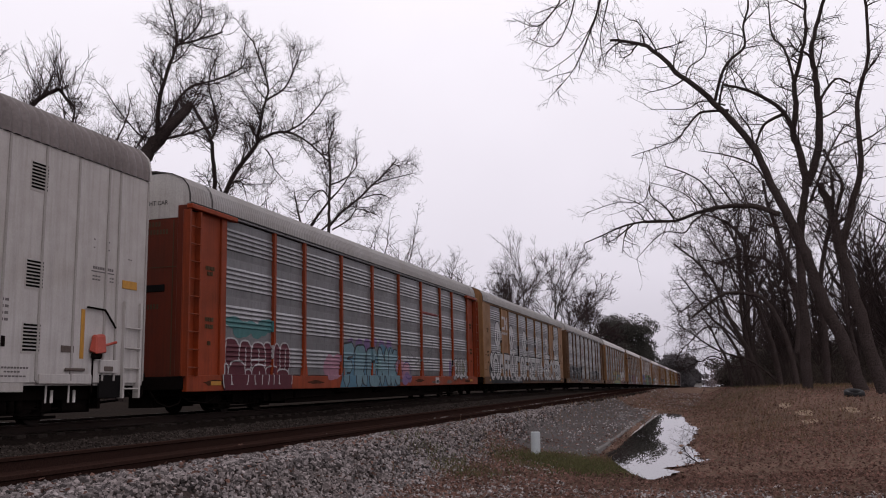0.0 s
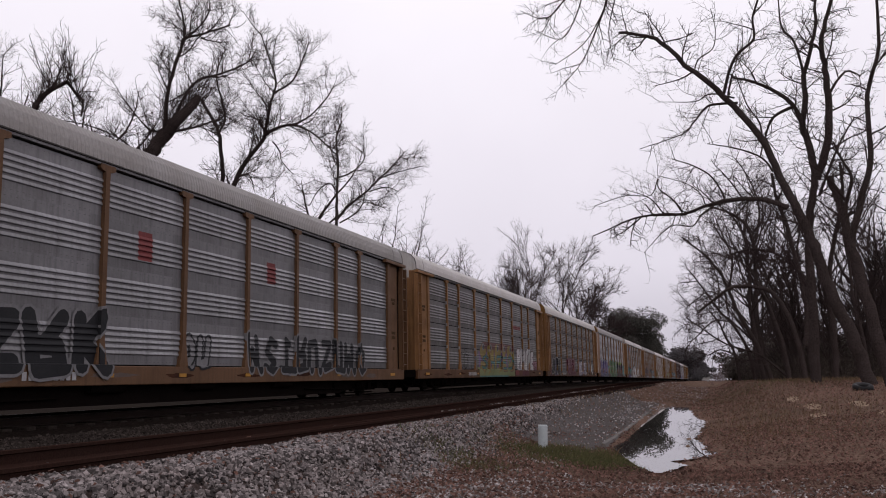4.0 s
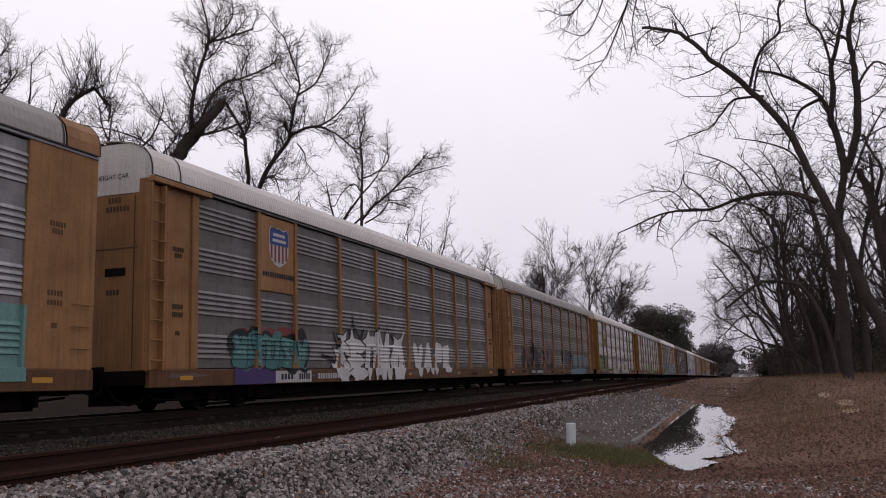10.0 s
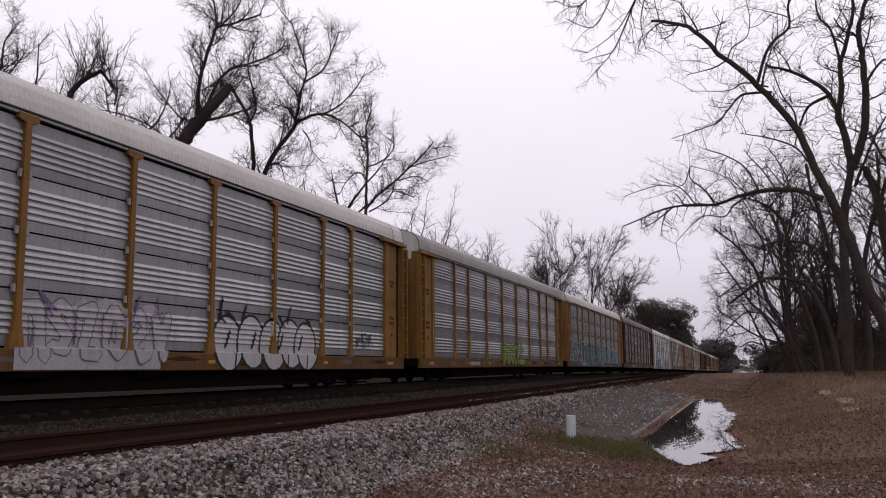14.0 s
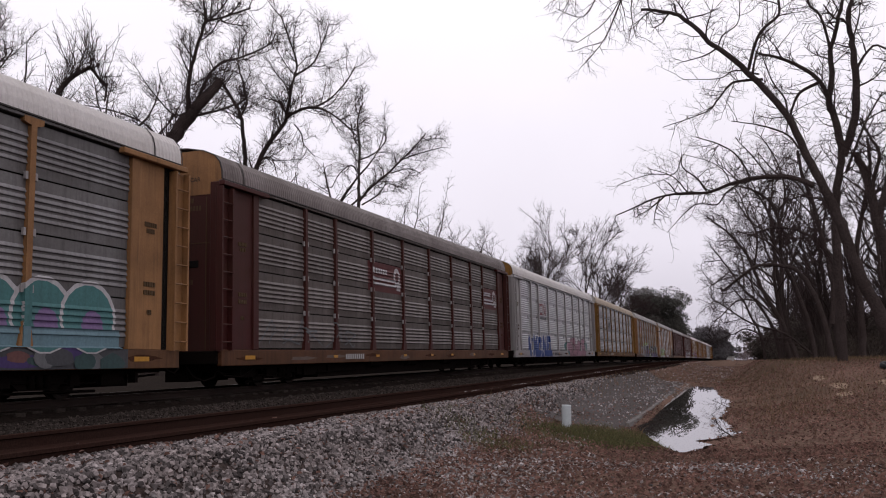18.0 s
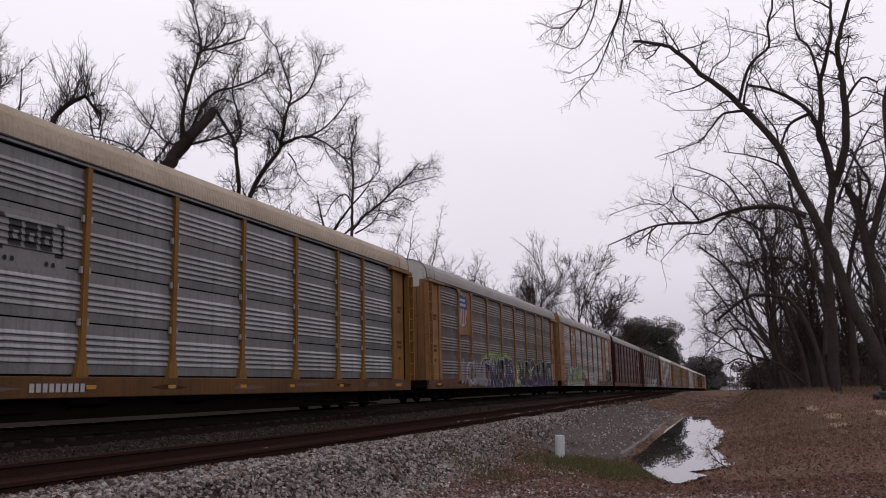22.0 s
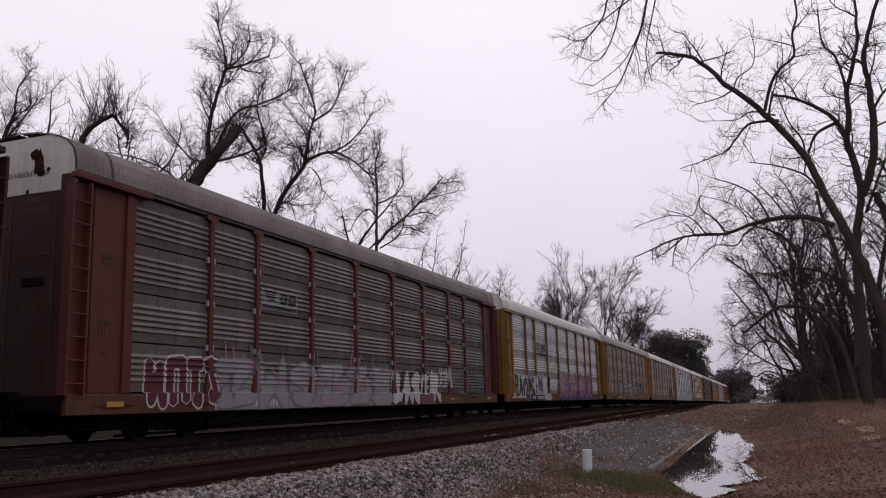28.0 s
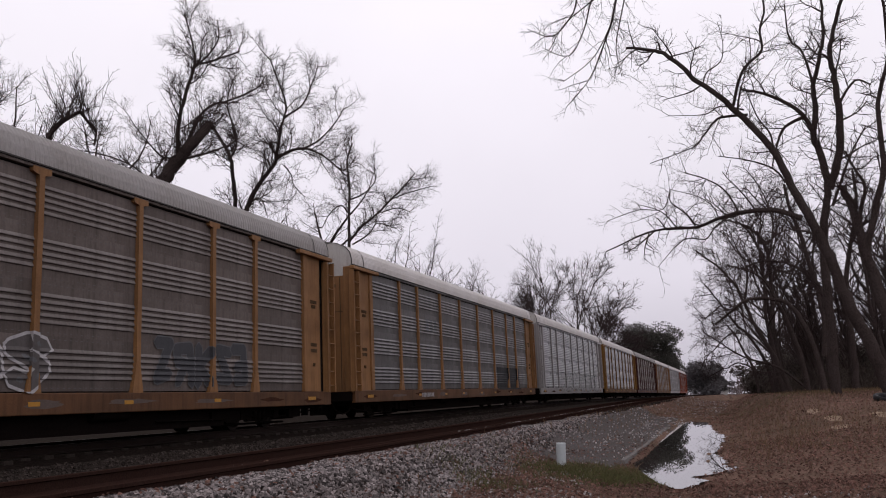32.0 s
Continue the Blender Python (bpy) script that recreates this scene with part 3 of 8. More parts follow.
def bracket_mark(d0, d1, z0, z1, back=True):
    w, h = d1 - d0, z1 - z0
    out = [("pale", quad(d0 - 0.1, d1 + 0.1, z0 - 0.1, z1 + 0.1))] if back else []
    for x, s in ((d0, 1), (d1, -1)):
        out += [("black", quad(min(x, x + s * 0.07), max(x, x + s * 0.07), z0 + 0.25 * h, z1)), ("black", quad(min(x, x + s * 0.2), max(x, x + s * 0.2), z1 - 0.08, z1)), ("black", quad(min(x, x + s * 0.2), max(x, x + s * 0.2), z0 + 0.25 * h, z0 + 0.25 * h + 0.08))]
    for i in range(3):
        c = d0 + w * (0.27 + 0.23 * i)
        out.append(("black", quad(c - w * 0.09, c + w * 0.09, z0 + 0.36 * h, z1 - 0.1 * h)))
        out.append(("pale", quad(c - w * 0.03, c + w * 0.04, z0 + 0.5 * h, z1 - 0.32 * h)))
    return out + [("black", oval(d0 + w * x, z0 + 0.08 * h, 0.05, 0.05, 8)) for x in (0.15, 0.25, 0.75, 0.85)]


def stripes_mark(d0, d1, z0, z1):
    w, h = d1 - d0, z1 - z0
    out = [("pale", quad(d0, d1, z0, z1))]
    for i in range(4):
        z = z1 - h * (0.16 + 0.13 * i)
        out.append(("black", quad(d0 + w * (0.06 + 0.03 * i), d0 + w * 0.40 - w * 0.02 * i, z, z + h * 0.09, 0.04)))
    out += [("black", quad(d0 + w * 0.5, d0 + w * 0.68, z0 + h * 0.38, z1 - h * 0.1, 0.06)), ("black", quad(d0 + w * 0.72, d0 + w * 0.93, z0 + h * 0.38, z1 - h * 0.1, 0.04)), ("pale", quad(d0 + w * 0.57, d0 + w * 0.61, z0 + h * 0.5, z1 - h * 0.2)), ("pale", quad(d0 + w * 0.78, d0 + w * 0.9, z0 + h * 0.6, z1 - h * 0.28))]
    return out + bars(d0 + 0.1, d1 - 0.1, z0 + 0.08 * h, z0 + 0.22 * h, 14, "black")


def rail_mark(d0, d1, z0, z1, board="board"):
    w, h = d1 - d0, z1 - z0
    out = [(board, quad(d0, d1, z0, z1))] if board else []
    c = d1 - h * 0.45
    ring = oval(c, z0 + h * 0.6, h * 0.3, h * 0.34, 16)
    out += [("white", ring), (board or "brick", oval(c, z0 + h * 0.6, h * 0.16, h * 0.19, 14)), ("white", quad(c - 0.02, c + h * 0.34, z0 + 0.12 * h, z0 + 0.4 * h))]
    for i in range(2):
        out.append(("white", quad(d0 + 0.08 * w, c - h * 0.1, z0 + h * (0.22 + 0.17 * i), z0 + h * (0.31 + 0.17 * i))))
    return out + bars(d0 + 0.08 * w, d0 + 0.55 * w, z0 + 0.62 * h, z0 + 0.8 * h, 7, "white")


SPRAY["board"] = (0.13, 0.026, 0.026)
SPRAY["slate"] = (0.09, 0.09, 0.10)
SPRAY["galv_tone"] = (0.17, 0.15, 0.145)


def on_side(name, car, style, layers, label):
    """Lays painted outlines on a car's side: they follow its ridges, posts and sill."""
    bm = bmesh.new()
    names = []
    lay = bm.faces.layers.int.new("lay")
    step = 0
    for row in layers:
        col, poly = row[0], row[1]
        step = int(row[2] * 3) if len(row) > 2 else step + 1
        if col not in names:
            names.append(col)
        try:
            f = bm.faces.new([bm.verts.new((0, a, b)) for a, b in poly])
        except ValueError:
            continue
        f.material_index = names.index(col)
        f[lay] = step
    big = [f for f in bm.faces if len(f.verts) > 4]
    bmesh.ops.triangulate(bm, faces=big)
    ds = [v.co.y for v in bm.verts]
    zs = [v.co.z for v in bm.verts]
    lo, hi, a, b = min(zs), max(zs), min(ds), max(ds)
    cuts = [((0, 0, z), (0, 0, 1)) for z in (PAN0 - 0.012, PAN0 - 0.008) if lo < z < hi]
    for z0, prof in style_rows(style):
        seen = []
        for x, z in prof:
            if lo < z0 + z < hi and all(abs(z - s) > 0.004 for s in seen):
                cuts.append(((0, 0, z0 + z), (0, 0, 1)))
                seen.append(z)
    if hi > PAN0:
        for p in POSTS:
            for e in (p - 0.087, p - 0.083, p + 0.083, p + 0.087):
                if a < e < b:
                    cuts.append(((0, e, 0), (0, 1, 0)))
    for co, no in cuts:
        bmesh.ops.bisect_plane(bm, geom=bm.verts[:] + bm.edges[:] + bm.faces[:], dist=1e-5, plane_co=co, plane_no=no)
    bmesh.ops.bisect_plane(bm, geom=bm.verts[:] + bm.edges[:] + bm.faces[:], dist=1e-5, plane_co=(0, 0, SILL0 + 0.012), plane_no=(0, 0, -1), clear_outer=True)
    top = {}
    for f in bm.faces:
        for v in f.verts:
            top[v] = max(top.get(v, 0), f[lay])
    gap = min(0.0012, 0.03 / max(step, 1))
    for v in bm.verts:
        v.co.x = face_depth(style, v.co.y, v.co.z) + 0.006 + gap * top.get(v, 0)
        v.co.y -= HALF
    bmesh.ops.recalc_face_normals(bm, faces=bm.faces[:])
    ob = part(name, bm, [spray(c) for c in names], car, label)
    ob["kind"] = "stuff"
    return ob


# ---- the lie of the land ----
RISE = ((-400, 0.0), (6, 0.0), (13, 0.03), (22, 0.10), (34, 0.22), (46, 0.34), (60, 0.45), (75, 0.53), (95, 0.57), (120, 0.58), (5000, 0.58))
ACROSS = ((-400, 4.0), (-60, 2.0), (-34, 1.5), (-24, 0.75), (-19, 0.45), (-16.6, 0.58), (-12.3, 0.60), (-11.85, 0.46), (-10.2, 0.41), (-8.6, 0.41), (-7.6, 0.52), (-5.4, 0.56), (-5.02, 0.635), (-4.4, 0.60), (-4.0, 0.27), (-3.65, 0.11), (-3.2, 0.06), (-2.8, 0.03),
          (-2.2, 0.0), (-1.2, -0.02), (0.3, 0.0), (1.5, 0.06), (3.5, 0.16), (6.0, 0.3), (14, 0.4), (40, 0.5), (400, 1.0))
RAIL_TOP, NEAR_RAIL_TOP = 0.79, 0.74
TRAIN_X, SIDING_X = -13.5, -5.83


def table(rows, v):
    return float(np.interp(v, [r[0] for r in rows], [r[1] for r in rows]))


def rise(y):
    return sum(table(RISE, y + d) for d in (-5, 0, 5)) / 3


def fall(y):
    """Tilts ditch and water down to the near end so the puddle mirrors more sky."""
    return 0.006 * max(-3.5, min(26.0, y - 17))


def ground_z(x, y):
    near, wide = max(0.0, min(1.0, (-1.5 - x) / 5)), max(0.0, min(1.0, (14 - x) / 15))
    z = table(ACROSS, x) + rise(y) * (near + (wide - near) * smooth(45, 100, y))
    z += 0.035 * noise.noise((x * 0.6, y * 0.6, 0)) + 0.015 * noise.noise((x * 2.3, y * 2.3, 5))
    if x > -2.6:
        z += 0.05 * noise.noise((x * 0.25, y * 0.18, 9))
    z += fall(y) * smooth(-5.2, -2.9, x) * (1 - smooth(0.2, 3, x)) * (1 - smooth(46, 80, y))
    b = bank(x, y)
    return (z - pool(x, y)) * (1 - b) + (1.2 + 0.03 * noise.noise((x * 0.3, y * 0.3, 4))) * b


def smooth(a, b, v):
    t = max(0.0, min(1.0, (v - a) / (b - a)))
    return t * t * (3 - 2 * t)


def bank(x, y):
    """How far the ground has risen to the level foot of the grove."""
    return smooth(12, 47, y) * smooth(-0.6, 4.5 - 3.0 * smooth(25, 60, y), x)


def ballast_edge(y):
    """Where the clean stone beside the near track gives way to grit and leaves."""
    return table(((4, -3.35), (9, -3.75), (17, -4.1), (30, -4.9), (48, -5.7), (90, -6.4)), y) + 0.35 * noise.noise((3, y * 0.45, 3)) + 0.2 * noise.noise((3, y * 1.9, 3))


def shores(y):
    """The two edges of the puddle at a distance along the ditch."""
    left = table(((13.7, -1.0), (14.5, -1.3), (16.4, -1.75), (18.6, -2.2), (20.3, -2.12), (24, -2.2), (32, -2.45), (43, -2.75)), y)
    right = table(((13.7, -0.9), (14.4, -0.62), (15.6, -0.85), (16.7, -0.12), (18.3, -0.32), (21, -0.58), (24.5, -0.55), (28.5, -0.45), (31.6, -0.85), (41, -1.4), (43, -2.0)), y)
    return left, right + 0.22 * noise.noise((0, y * 1.3, 2)) + 0.12 * noise.noise((0, y * 4.1, 7))


def pool(x, y):
    """How deep the ditch is sunk that holds the puddle."""
    if not 12 < y < 46:
        return 0.0
    a, b = shores(min(max(y, 13.7), 43))
    d = min(x - a, b - x) + 0.25
    return 0.14 * smooth(0.0, 0.5, d) * smooth(12.6, 14.0, y) * (1 - smooth(42, 45, y))


def spaced(stops):
    out = []
    for a, b, n in stops:
        out += list(np.linspace(a, b, n, endpoint=False))
    return out + [stops[-1][1]]


def ground():
    xs = spaced([(-400, -60, 10), (-60, -20, 14), (-20, -15.2, 6), (-15.2, -11.9, 8), (-11.9, -6.8, 14), (-6.8, 3, 66), (3, 14, 36), (14, 60, 16), (60, 400, 8)])
    ys = spaced([(-720, -60, 12), (-60, 3, 14), (3, 30, 120), (30, 70, 70), (70, 160, 40), (160, 600, 30), (600, 3000, 12)])
    v = [(x, y, ground_z(x, y)) for y in ys for x in xs]
    w = len(xs)
    faces, kinds = [], []
    for j in range(len(ys) - 1):
        for i in range(w - 1):
            faces.append((j * w + i, j * w + i + 1, (j + 1) * w + i + 1, (j + 1) * w + i))
            x, y = (xs[i] + xs[i + 1]) / 2, (ys[j] + ys[j + 1]) / 2
            edge = ballast_edge(y)
            grey = edge <= x < -2.3 - 0.02 * (y - 18) + 0.2 * noise.noise((x, y * 0.6, 4)) and 17.2 < y < 44
            # kind 4: strip under the cars, coloured dark for their shade
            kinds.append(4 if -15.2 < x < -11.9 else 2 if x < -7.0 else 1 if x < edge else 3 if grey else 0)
    ob = raw("ground", v, faces, [M["soil"], M["ballast_bed"], M["cinder"], M["grit"], M["track_bed"]], smooth=True)
    ob.data.polygons.foreach_set("material_index", kinds)
    tagged(ob, "leaf-strewn brown soil and grey ballast beside the railway", "ground", kind="structure")


ground()


def rail_mesh(x, y0, y1, top, step=8.0):
    """One rail: foot, web and head, following the grade."""
    prof = [(-0.07, -0.17), (-0.07, -0.155), (-0.012, -0.135), (-0.012, -0.045), (-0.036, -0.035), (-0.036, -0.004), (-0.028, 0.0),
            (0.028, 0.0), (0.036, -0.004), (0.036, -0.035), (0.012, -0.045), (0.012, -0.135), (0.07, -0.155), (0.07, -0.17)]
    ys = ([y0] if y0 < -60 else []) + list(np.arange(-60, min(y1, 140), step)) + list(np.arange(140, y1 + 1, 60))
    n = len(prof)
    v = [(x + a, y, top + rise(y) + b) for y in ys for a, b in prof]
    f, k = [], []
    for j in range(len(ys) - 1):
        for i in range(n - 1):
            f.append((j * n + i, j * n + i + 1, (j + 1) * n + i + 1, (j + 1) * n + i))
            k.append(1 if i == 6 else 0)
    return v, f, k


def track(name, x, top, head, label):
    base = tagged(new(name), label, "railway track", kind="structure")
    for s in (-0.7525, 0.7525):
        v, f, k = rail_mesh(x + s, -640 if x < -10 else -60, 900, top)
        r = raw("rail", v, f, [M["rail_rust"] if x > -10 else M["rail"], head], base)
        r.data.polygons.foreach_set("material_index", k)
    return base


main_track = track("main_track", TRAIN_X, RAIL_TOP, M["railhead"], "railway track with steel rails on ballast under the train")
siding = track("siding_track", SIDING_X, NEAR_RAIL_TOP, M["rail_rust"], "rusty second railway track on grey ballast")


# ---- autorack cars ----
LEN, BODY = 29.09, 27.4
HALF = BODY / 2
POSTS = (1.7, 4.45, 6.45, 9.35, 12.25, 15.2, 18.1, 20.95, 22.95, 25.7)
SILL0, SILL1, PAN0, PAN1, EAVE, PEAK = 0.57, 0.97, 1.00, 5.10, 5.20, 6.10
ROWS = 4
ARC = ((1.47, EAVE), (1.46, 5.42), (1.40, 5.64), (1.24, 5.83), (0.90, 5.98), (0.45, 6.07), (0.0, PEAK))
CACHE = {}


def cached(key, make):
    """The mesh of a part that many cars share."""
    if key not in CACHE:
        CACHE[key] = make()
    return CACHE[key]


def mesh_of(bm, mats, smooth=False):
    me = bpy.data.meshes.new("shared")
    bm.to_mesh(me)
    bm.free()
    if smooth:
        me.shade_smooth()
    for x in (mats if isinstance(mats, (list, tuple)) else [mats]):
        me.materials.append(x)
    return me


def put(name, key, make, parent, m=None, label=""):
    me = cached((name, key), make)
    if me.name.startswith("shared"):
        me.name = name
    return link(name, me, None, parent, label, m)


RIDGE = 0.028
BASE_X, POST_X = 1.40, 1.48


def row_profile(h, ridges, gap):
    """Heights and depths of one sheet: rolled ridges between flat bands."""
    out = [(BASE_X, gap / 2)]
    mid, pitch = h / 2 - 0.02, 0.124
    for i in range(ridges):
        c = mid + (i - (ridges - 1) / 2) * pitch
        out += [(BASE_X, c - 0.034), (BASE_X + RIDGE, c - 0.018), (BASE_X + RIDGE, c - 0.004), (BASE_X, c + 0.054)]
    return out + [(BASE_X, h - gap / 2)]


def style_rows(style):
    n = ROWS
    h = (PAN1 - PAN0) / n
    return [(PAN0 + i * h, row_profile(h, style["ridges"], style["gap"])) for i in range(n)]


def face_depth(style, y, z):
    """How far out the car's side stands at this place."""
    if z < PAN0 - 0.01:
        return 1.505
    if y < POSTS[0] or y > POSTS[-1]:
        return 1.455
    if any(abs(y - p) < 0.085 for p in POSTS):
        return POST_X
    bay = next((i for i, (a, b) in enumerate(zip(POSTS, POSTS[1:])) if a <= y <= b), -1)
    solid = style.get("solid", {}).get(bay, ())
    if solid and z >= PAN0 + min(solid) * (PAN1 - PAN0) / ROWS - 0.01:
        return BASE_X + 0.046
    for z0, prof in style_rows(style):
        if z0 <= z <= z0 + (PAN1 - PAN0) / ROWS:
            return float(np.interp(z - z0, [p[1] for p in prof], [p[0] for p in prof]))
    return POST_X


def panel_mesh(w, style, mat, ridge):
    z0, prof = style_rows(style)[0]
    v, f = strip([(x, z) for x, z in prof], -w / 2, w / 2)
    n = len(prof)
    v += [(x - 0.012, y, z) for x, y, z in v]
    f = [tuple(reversed(q)) for q in f] + [(0, n, 3 * n, 2 * n), (n - 1, 3 * n - 1, 4 * n - 1, 2 * n - 1)]
    plain = len(f)
    h = (PAN1 - PAN0) / ROWS
    for z in (0.06, h - 0.06):
        for i in range(int((w - 0.4) / 0.15)):
            y, b = -w / 2 + 0.2 + i * 0.15, len(v)
            v += [(BASE_X + 0.003, y + p, z + q) for p, q in ((0, -0.005), (0.06, -0.005), (0.06, 0.005), (0, 0.005))]
            f.append((b, b + 1, b + 2, b + 3))
    me = bpy.data.meshes.new("shared")
    me.from_pydata(v, [], f)
    me.materials.append(mat)
    me.materials.append(M["slot"])
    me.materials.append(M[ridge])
    # crest and upper slope of each ridge take the lighter material
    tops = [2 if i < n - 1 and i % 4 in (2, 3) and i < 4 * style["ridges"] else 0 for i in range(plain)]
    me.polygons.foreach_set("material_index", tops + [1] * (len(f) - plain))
    return me


def post_mesh(cap, mat):
    """A side post: wider at the foot, some with a bracket under the eave."""
    w = 0.068
    left = [(-0.19, PAN0 - 0.40), (-0.17, PAN0 + 0.0), (-w - 0.02, PAN0 + 0.42), (-w, PAN0 + 0.62)]
    left += [(-w, PAN1 - 0.09), (-0.2, PAN1 - 0.06), (-0.235, PAN1 - 0.04), (-0.235, PAN1 + 0.06)] if cap else [(-w, PAN1 + 0.02)]
    ring = left + [(-y, z) for y, z in reversed(left)]
    bm = bmesh.new()
    out = [bm.verts.new((POST_X + 0.012, y, z)) for y, z in ring]
    inn = [bm.verts.new((BASE_X - 0.02, y, z)) for y, z in ring]
    bm.faces.new(out)
    for i in range(len(ring)):
        j = (i + 1) % len(ring)
        bm.faces.new((out[j], out[i], inn[i], inn[j]))
    bmesh.ops.recalc_face_normals(bm, faces=bm.faces[:])
    return mesh_of(bm, mat)


def roof_mesh(mat, y0, y1):
    """The curved roof of cross-rolled sheets."""
    half = [(x, z) for x, z in ARC]
    prof = half
    n = len(prof)
    ys, k = [], 0
    y = y0
    while y < y1:
        for d, up in ((0, 0), (0.028, 1), (0.09, 1)):
            if y + d < y1:
                ys.append((y + d, up))
        y += 0.118
    ys.append((y1, 0))
    v = []
    for y, up in ys:
        for x, z in prof:
            s = 1 + 0.01 * up
            v.append((x * s, y, EAVE + (z - EAVE) * (1 + 0.03 * up)))
    f = [(j * n + i, (j + 1) * n + i, (j + 1) * n + i + 1, j * n + i + 1) for j in range(len(ys) - 1) for i in range(n - 1)]
    b = len(v)
    v += [(-x, y, z) for y in (y0, y1) for x, z in half]
    f += [(b + i, b + i + 1, b + n + i + 1, b + n + i) for i in range(n - 1)]
    me = bpy.data.meshes.new("shared")
    me.from_pydata(v, [], [tuple(reversed(q)) for q in f])
    me.materials.append(mat)
    return me


def arch(z0, z1, inset=0.0):
    """Outline of the car's end between two heights."""
    pts = [(x - inset, z) for x, z in ((1.45, 0), (1.45, EAVE)) + ARC[1:]]
    right = [(1.45 - inset, z0)]
    for x, z in pts[1:]:
        if z0 < z < z1:
            right.append((x, z))
    top = float(np.interp(z1, [p[1] for p in pts], [p[0] for p in pts]))
    if top > 0.02:
        right.append((top, z1))
    else:
        right.append((0.0, PEAK - inset))
    left = [(-x, z) for x, z in reversed(right) if x > 0.01]
    return right + left


def slab(outline, y0, y1):
    bm = bmesh.new()
    a = [bm.verts.new((x, y0, z)) for x, z in outline]
    b = [bm.verts.new((x, y1, z)) for x, z in outline]
    bm.faces.new(a)
    bm.faces.new(b[::-1])
    for i in range(len(a)):
        j = (i + 1) % len(a)
        bm.faces.new((a[j], a[i], b[i], b[j]))
    bmesh.ops.recalc_face_normals(bm, faces=bm.faces[:])
    return bm


def wheel_mesh():
    bm = bmesh.new()
    prof = [(0.0, 0.08), (0.07, 0.08), (0.09, 0.05), (0.27, 0.03), (0.29, 0.06), (0.355, 0.065), (0.36, -0.045), (0.385, -0.05), (0.385, -0.075), (0.30, -0.075), (0.0, -0.06)]
    n, rings = 20, []
    for r, x in prof:
        rings.append([bm.verts.new((x, r * math.cos(a), r * math.sin(a))) for a in np.linspace(0, 2 * math.pi, n, endpoint=False)])
    for a, b in zip(rings, rings[1:]):
        for k in range(n):
            bm.faces.new((a[k], b[k], b[(k + 1) % n], a[(k + 1) % n]))
    bmesh.ops.remove_doubles(bm, verts=bm.verts[:], dist=0.0005)
    bmesh.ops.recalc_face_normals(bm, faces=bm.faces[:])
    return mesh_of(bm, M["wheel"])


def frame_mesh():
    """The cast side frame of a truck with its two bearing ends and spring opening."""
    top = [(-1.15, 0.40), (-1.15, 0.52), (-0.75, 0.56), (-0.42, 0.70), (0.42, 0.70), (0.75, 0.56), (1.15, 0.52), (1.15, 0.40), (0.70, 0.38), (0.45, 0.20), (-0.45, 0.20), (-0.70, 0.38)]
    bm = bmesh.new()
    a = [bm.verts.new((0.07, y, z)) for y, z in top]
    b = [bm.verts.new((-0.07, y, z)) for y, z in top]
    bm.faces.new(a)
    bm.faces.new(b[::-1])
    for i in range(len(a)):
        j = (i + 1) % len(a)
        bm.faces.new((a[j], a[i], b[i], b[j]))
    for y in (-0.865, 0.865):
        add_box(bm, 0.05, 0.16, y - 0.13, y + 0.13, 0.26, 0.50)
    for y in (-0.2, 0.0, 0.2):
        add_tube(bm, [(0.09, y, 0.25), (0.09, y, 0.55)], 0.075, 8)
    bmesh.ops.recalc_face_normals(bm, faces=bm.faces[:])
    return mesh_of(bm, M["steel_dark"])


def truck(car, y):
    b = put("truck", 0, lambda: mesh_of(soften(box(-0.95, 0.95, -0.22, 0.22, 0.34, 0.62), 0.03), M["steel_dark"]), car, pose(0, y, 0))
    for s in (1, -1):
        put("side_frame", 0, frame_mesh, b, pose(s * 1.0, 0, 0, 0, 0, 0 if s > 0 else 180))
        for d in (-0.865, 0.865):
            put("wheel", 0, wheel_mesh, b, pose(s * 0.765, d, 0.355, 0, 0, 0 if s > 0 else 180))
    for d in (-0.865, 0.865):
        def axle():
            bm = bmesh.new()
            add_tube(bm, [(-0.95, 0, 0.355), (0.95, 0, 0.355)], 0.07, 8)
            return mesh_of(bm, M["steel_dark"])
        put("axle", 0, axle, b, pose(0, d, 0))


def coupler_mesh():
    bm = bmesh.new()
    add_box(bm, -0.1, 0.1, -0.75, 0.15, 0.72, 0.95)
    add_box(bm, -0.17, 0.14, -0.80, -0.5, 0.68, 1.0)
    add_box(bm, -0.3, 0.3, -0.05, 0.15, 0.62, 1.05)
    return mesh_of(soften(bm, 0.02), M["steel_dark"])


def hose_mesh():
    bm = bmesh.new()
    pts = [(0.25, 0.0, 0.8), (0.35, -0.12, 0.55), (0.36, -0.3, 0.42), (0.3, -0.5, 0.5), (0.2, -0.6, 0.7)]
    add_tube(bm, pts, 0.03, 6)
    add_tube(bm, [(1.1, 0.5, 0.6), (1.16, 0.2, 0.3), (1.1, -0.15, 0.22), (1.0, -0.45, 0.34), (0.9, -0.6, 0.6)], 0.022, 6)
    add_tube(bm, [(1.25, 1.9, 0.5), (1.3, 1.2, 0.28), (1.3, 0.4, 0.34), (1.2, 0.1, 0.55)], 0.02, 6)
    return mesh_of(bm, M["steel_dark"])


def ladder(car, y, mat, key, z0=0.95, z1=5.0, w=0.46, outward=1.54):
    """Side ladder: two stiles and single rungs."""
    st = put("ladder", (key, w), lambda: ladder_mesh(mat, z0, z1, w), car, pose(outward - 1.54, y, 0))
    if z1 > 4:
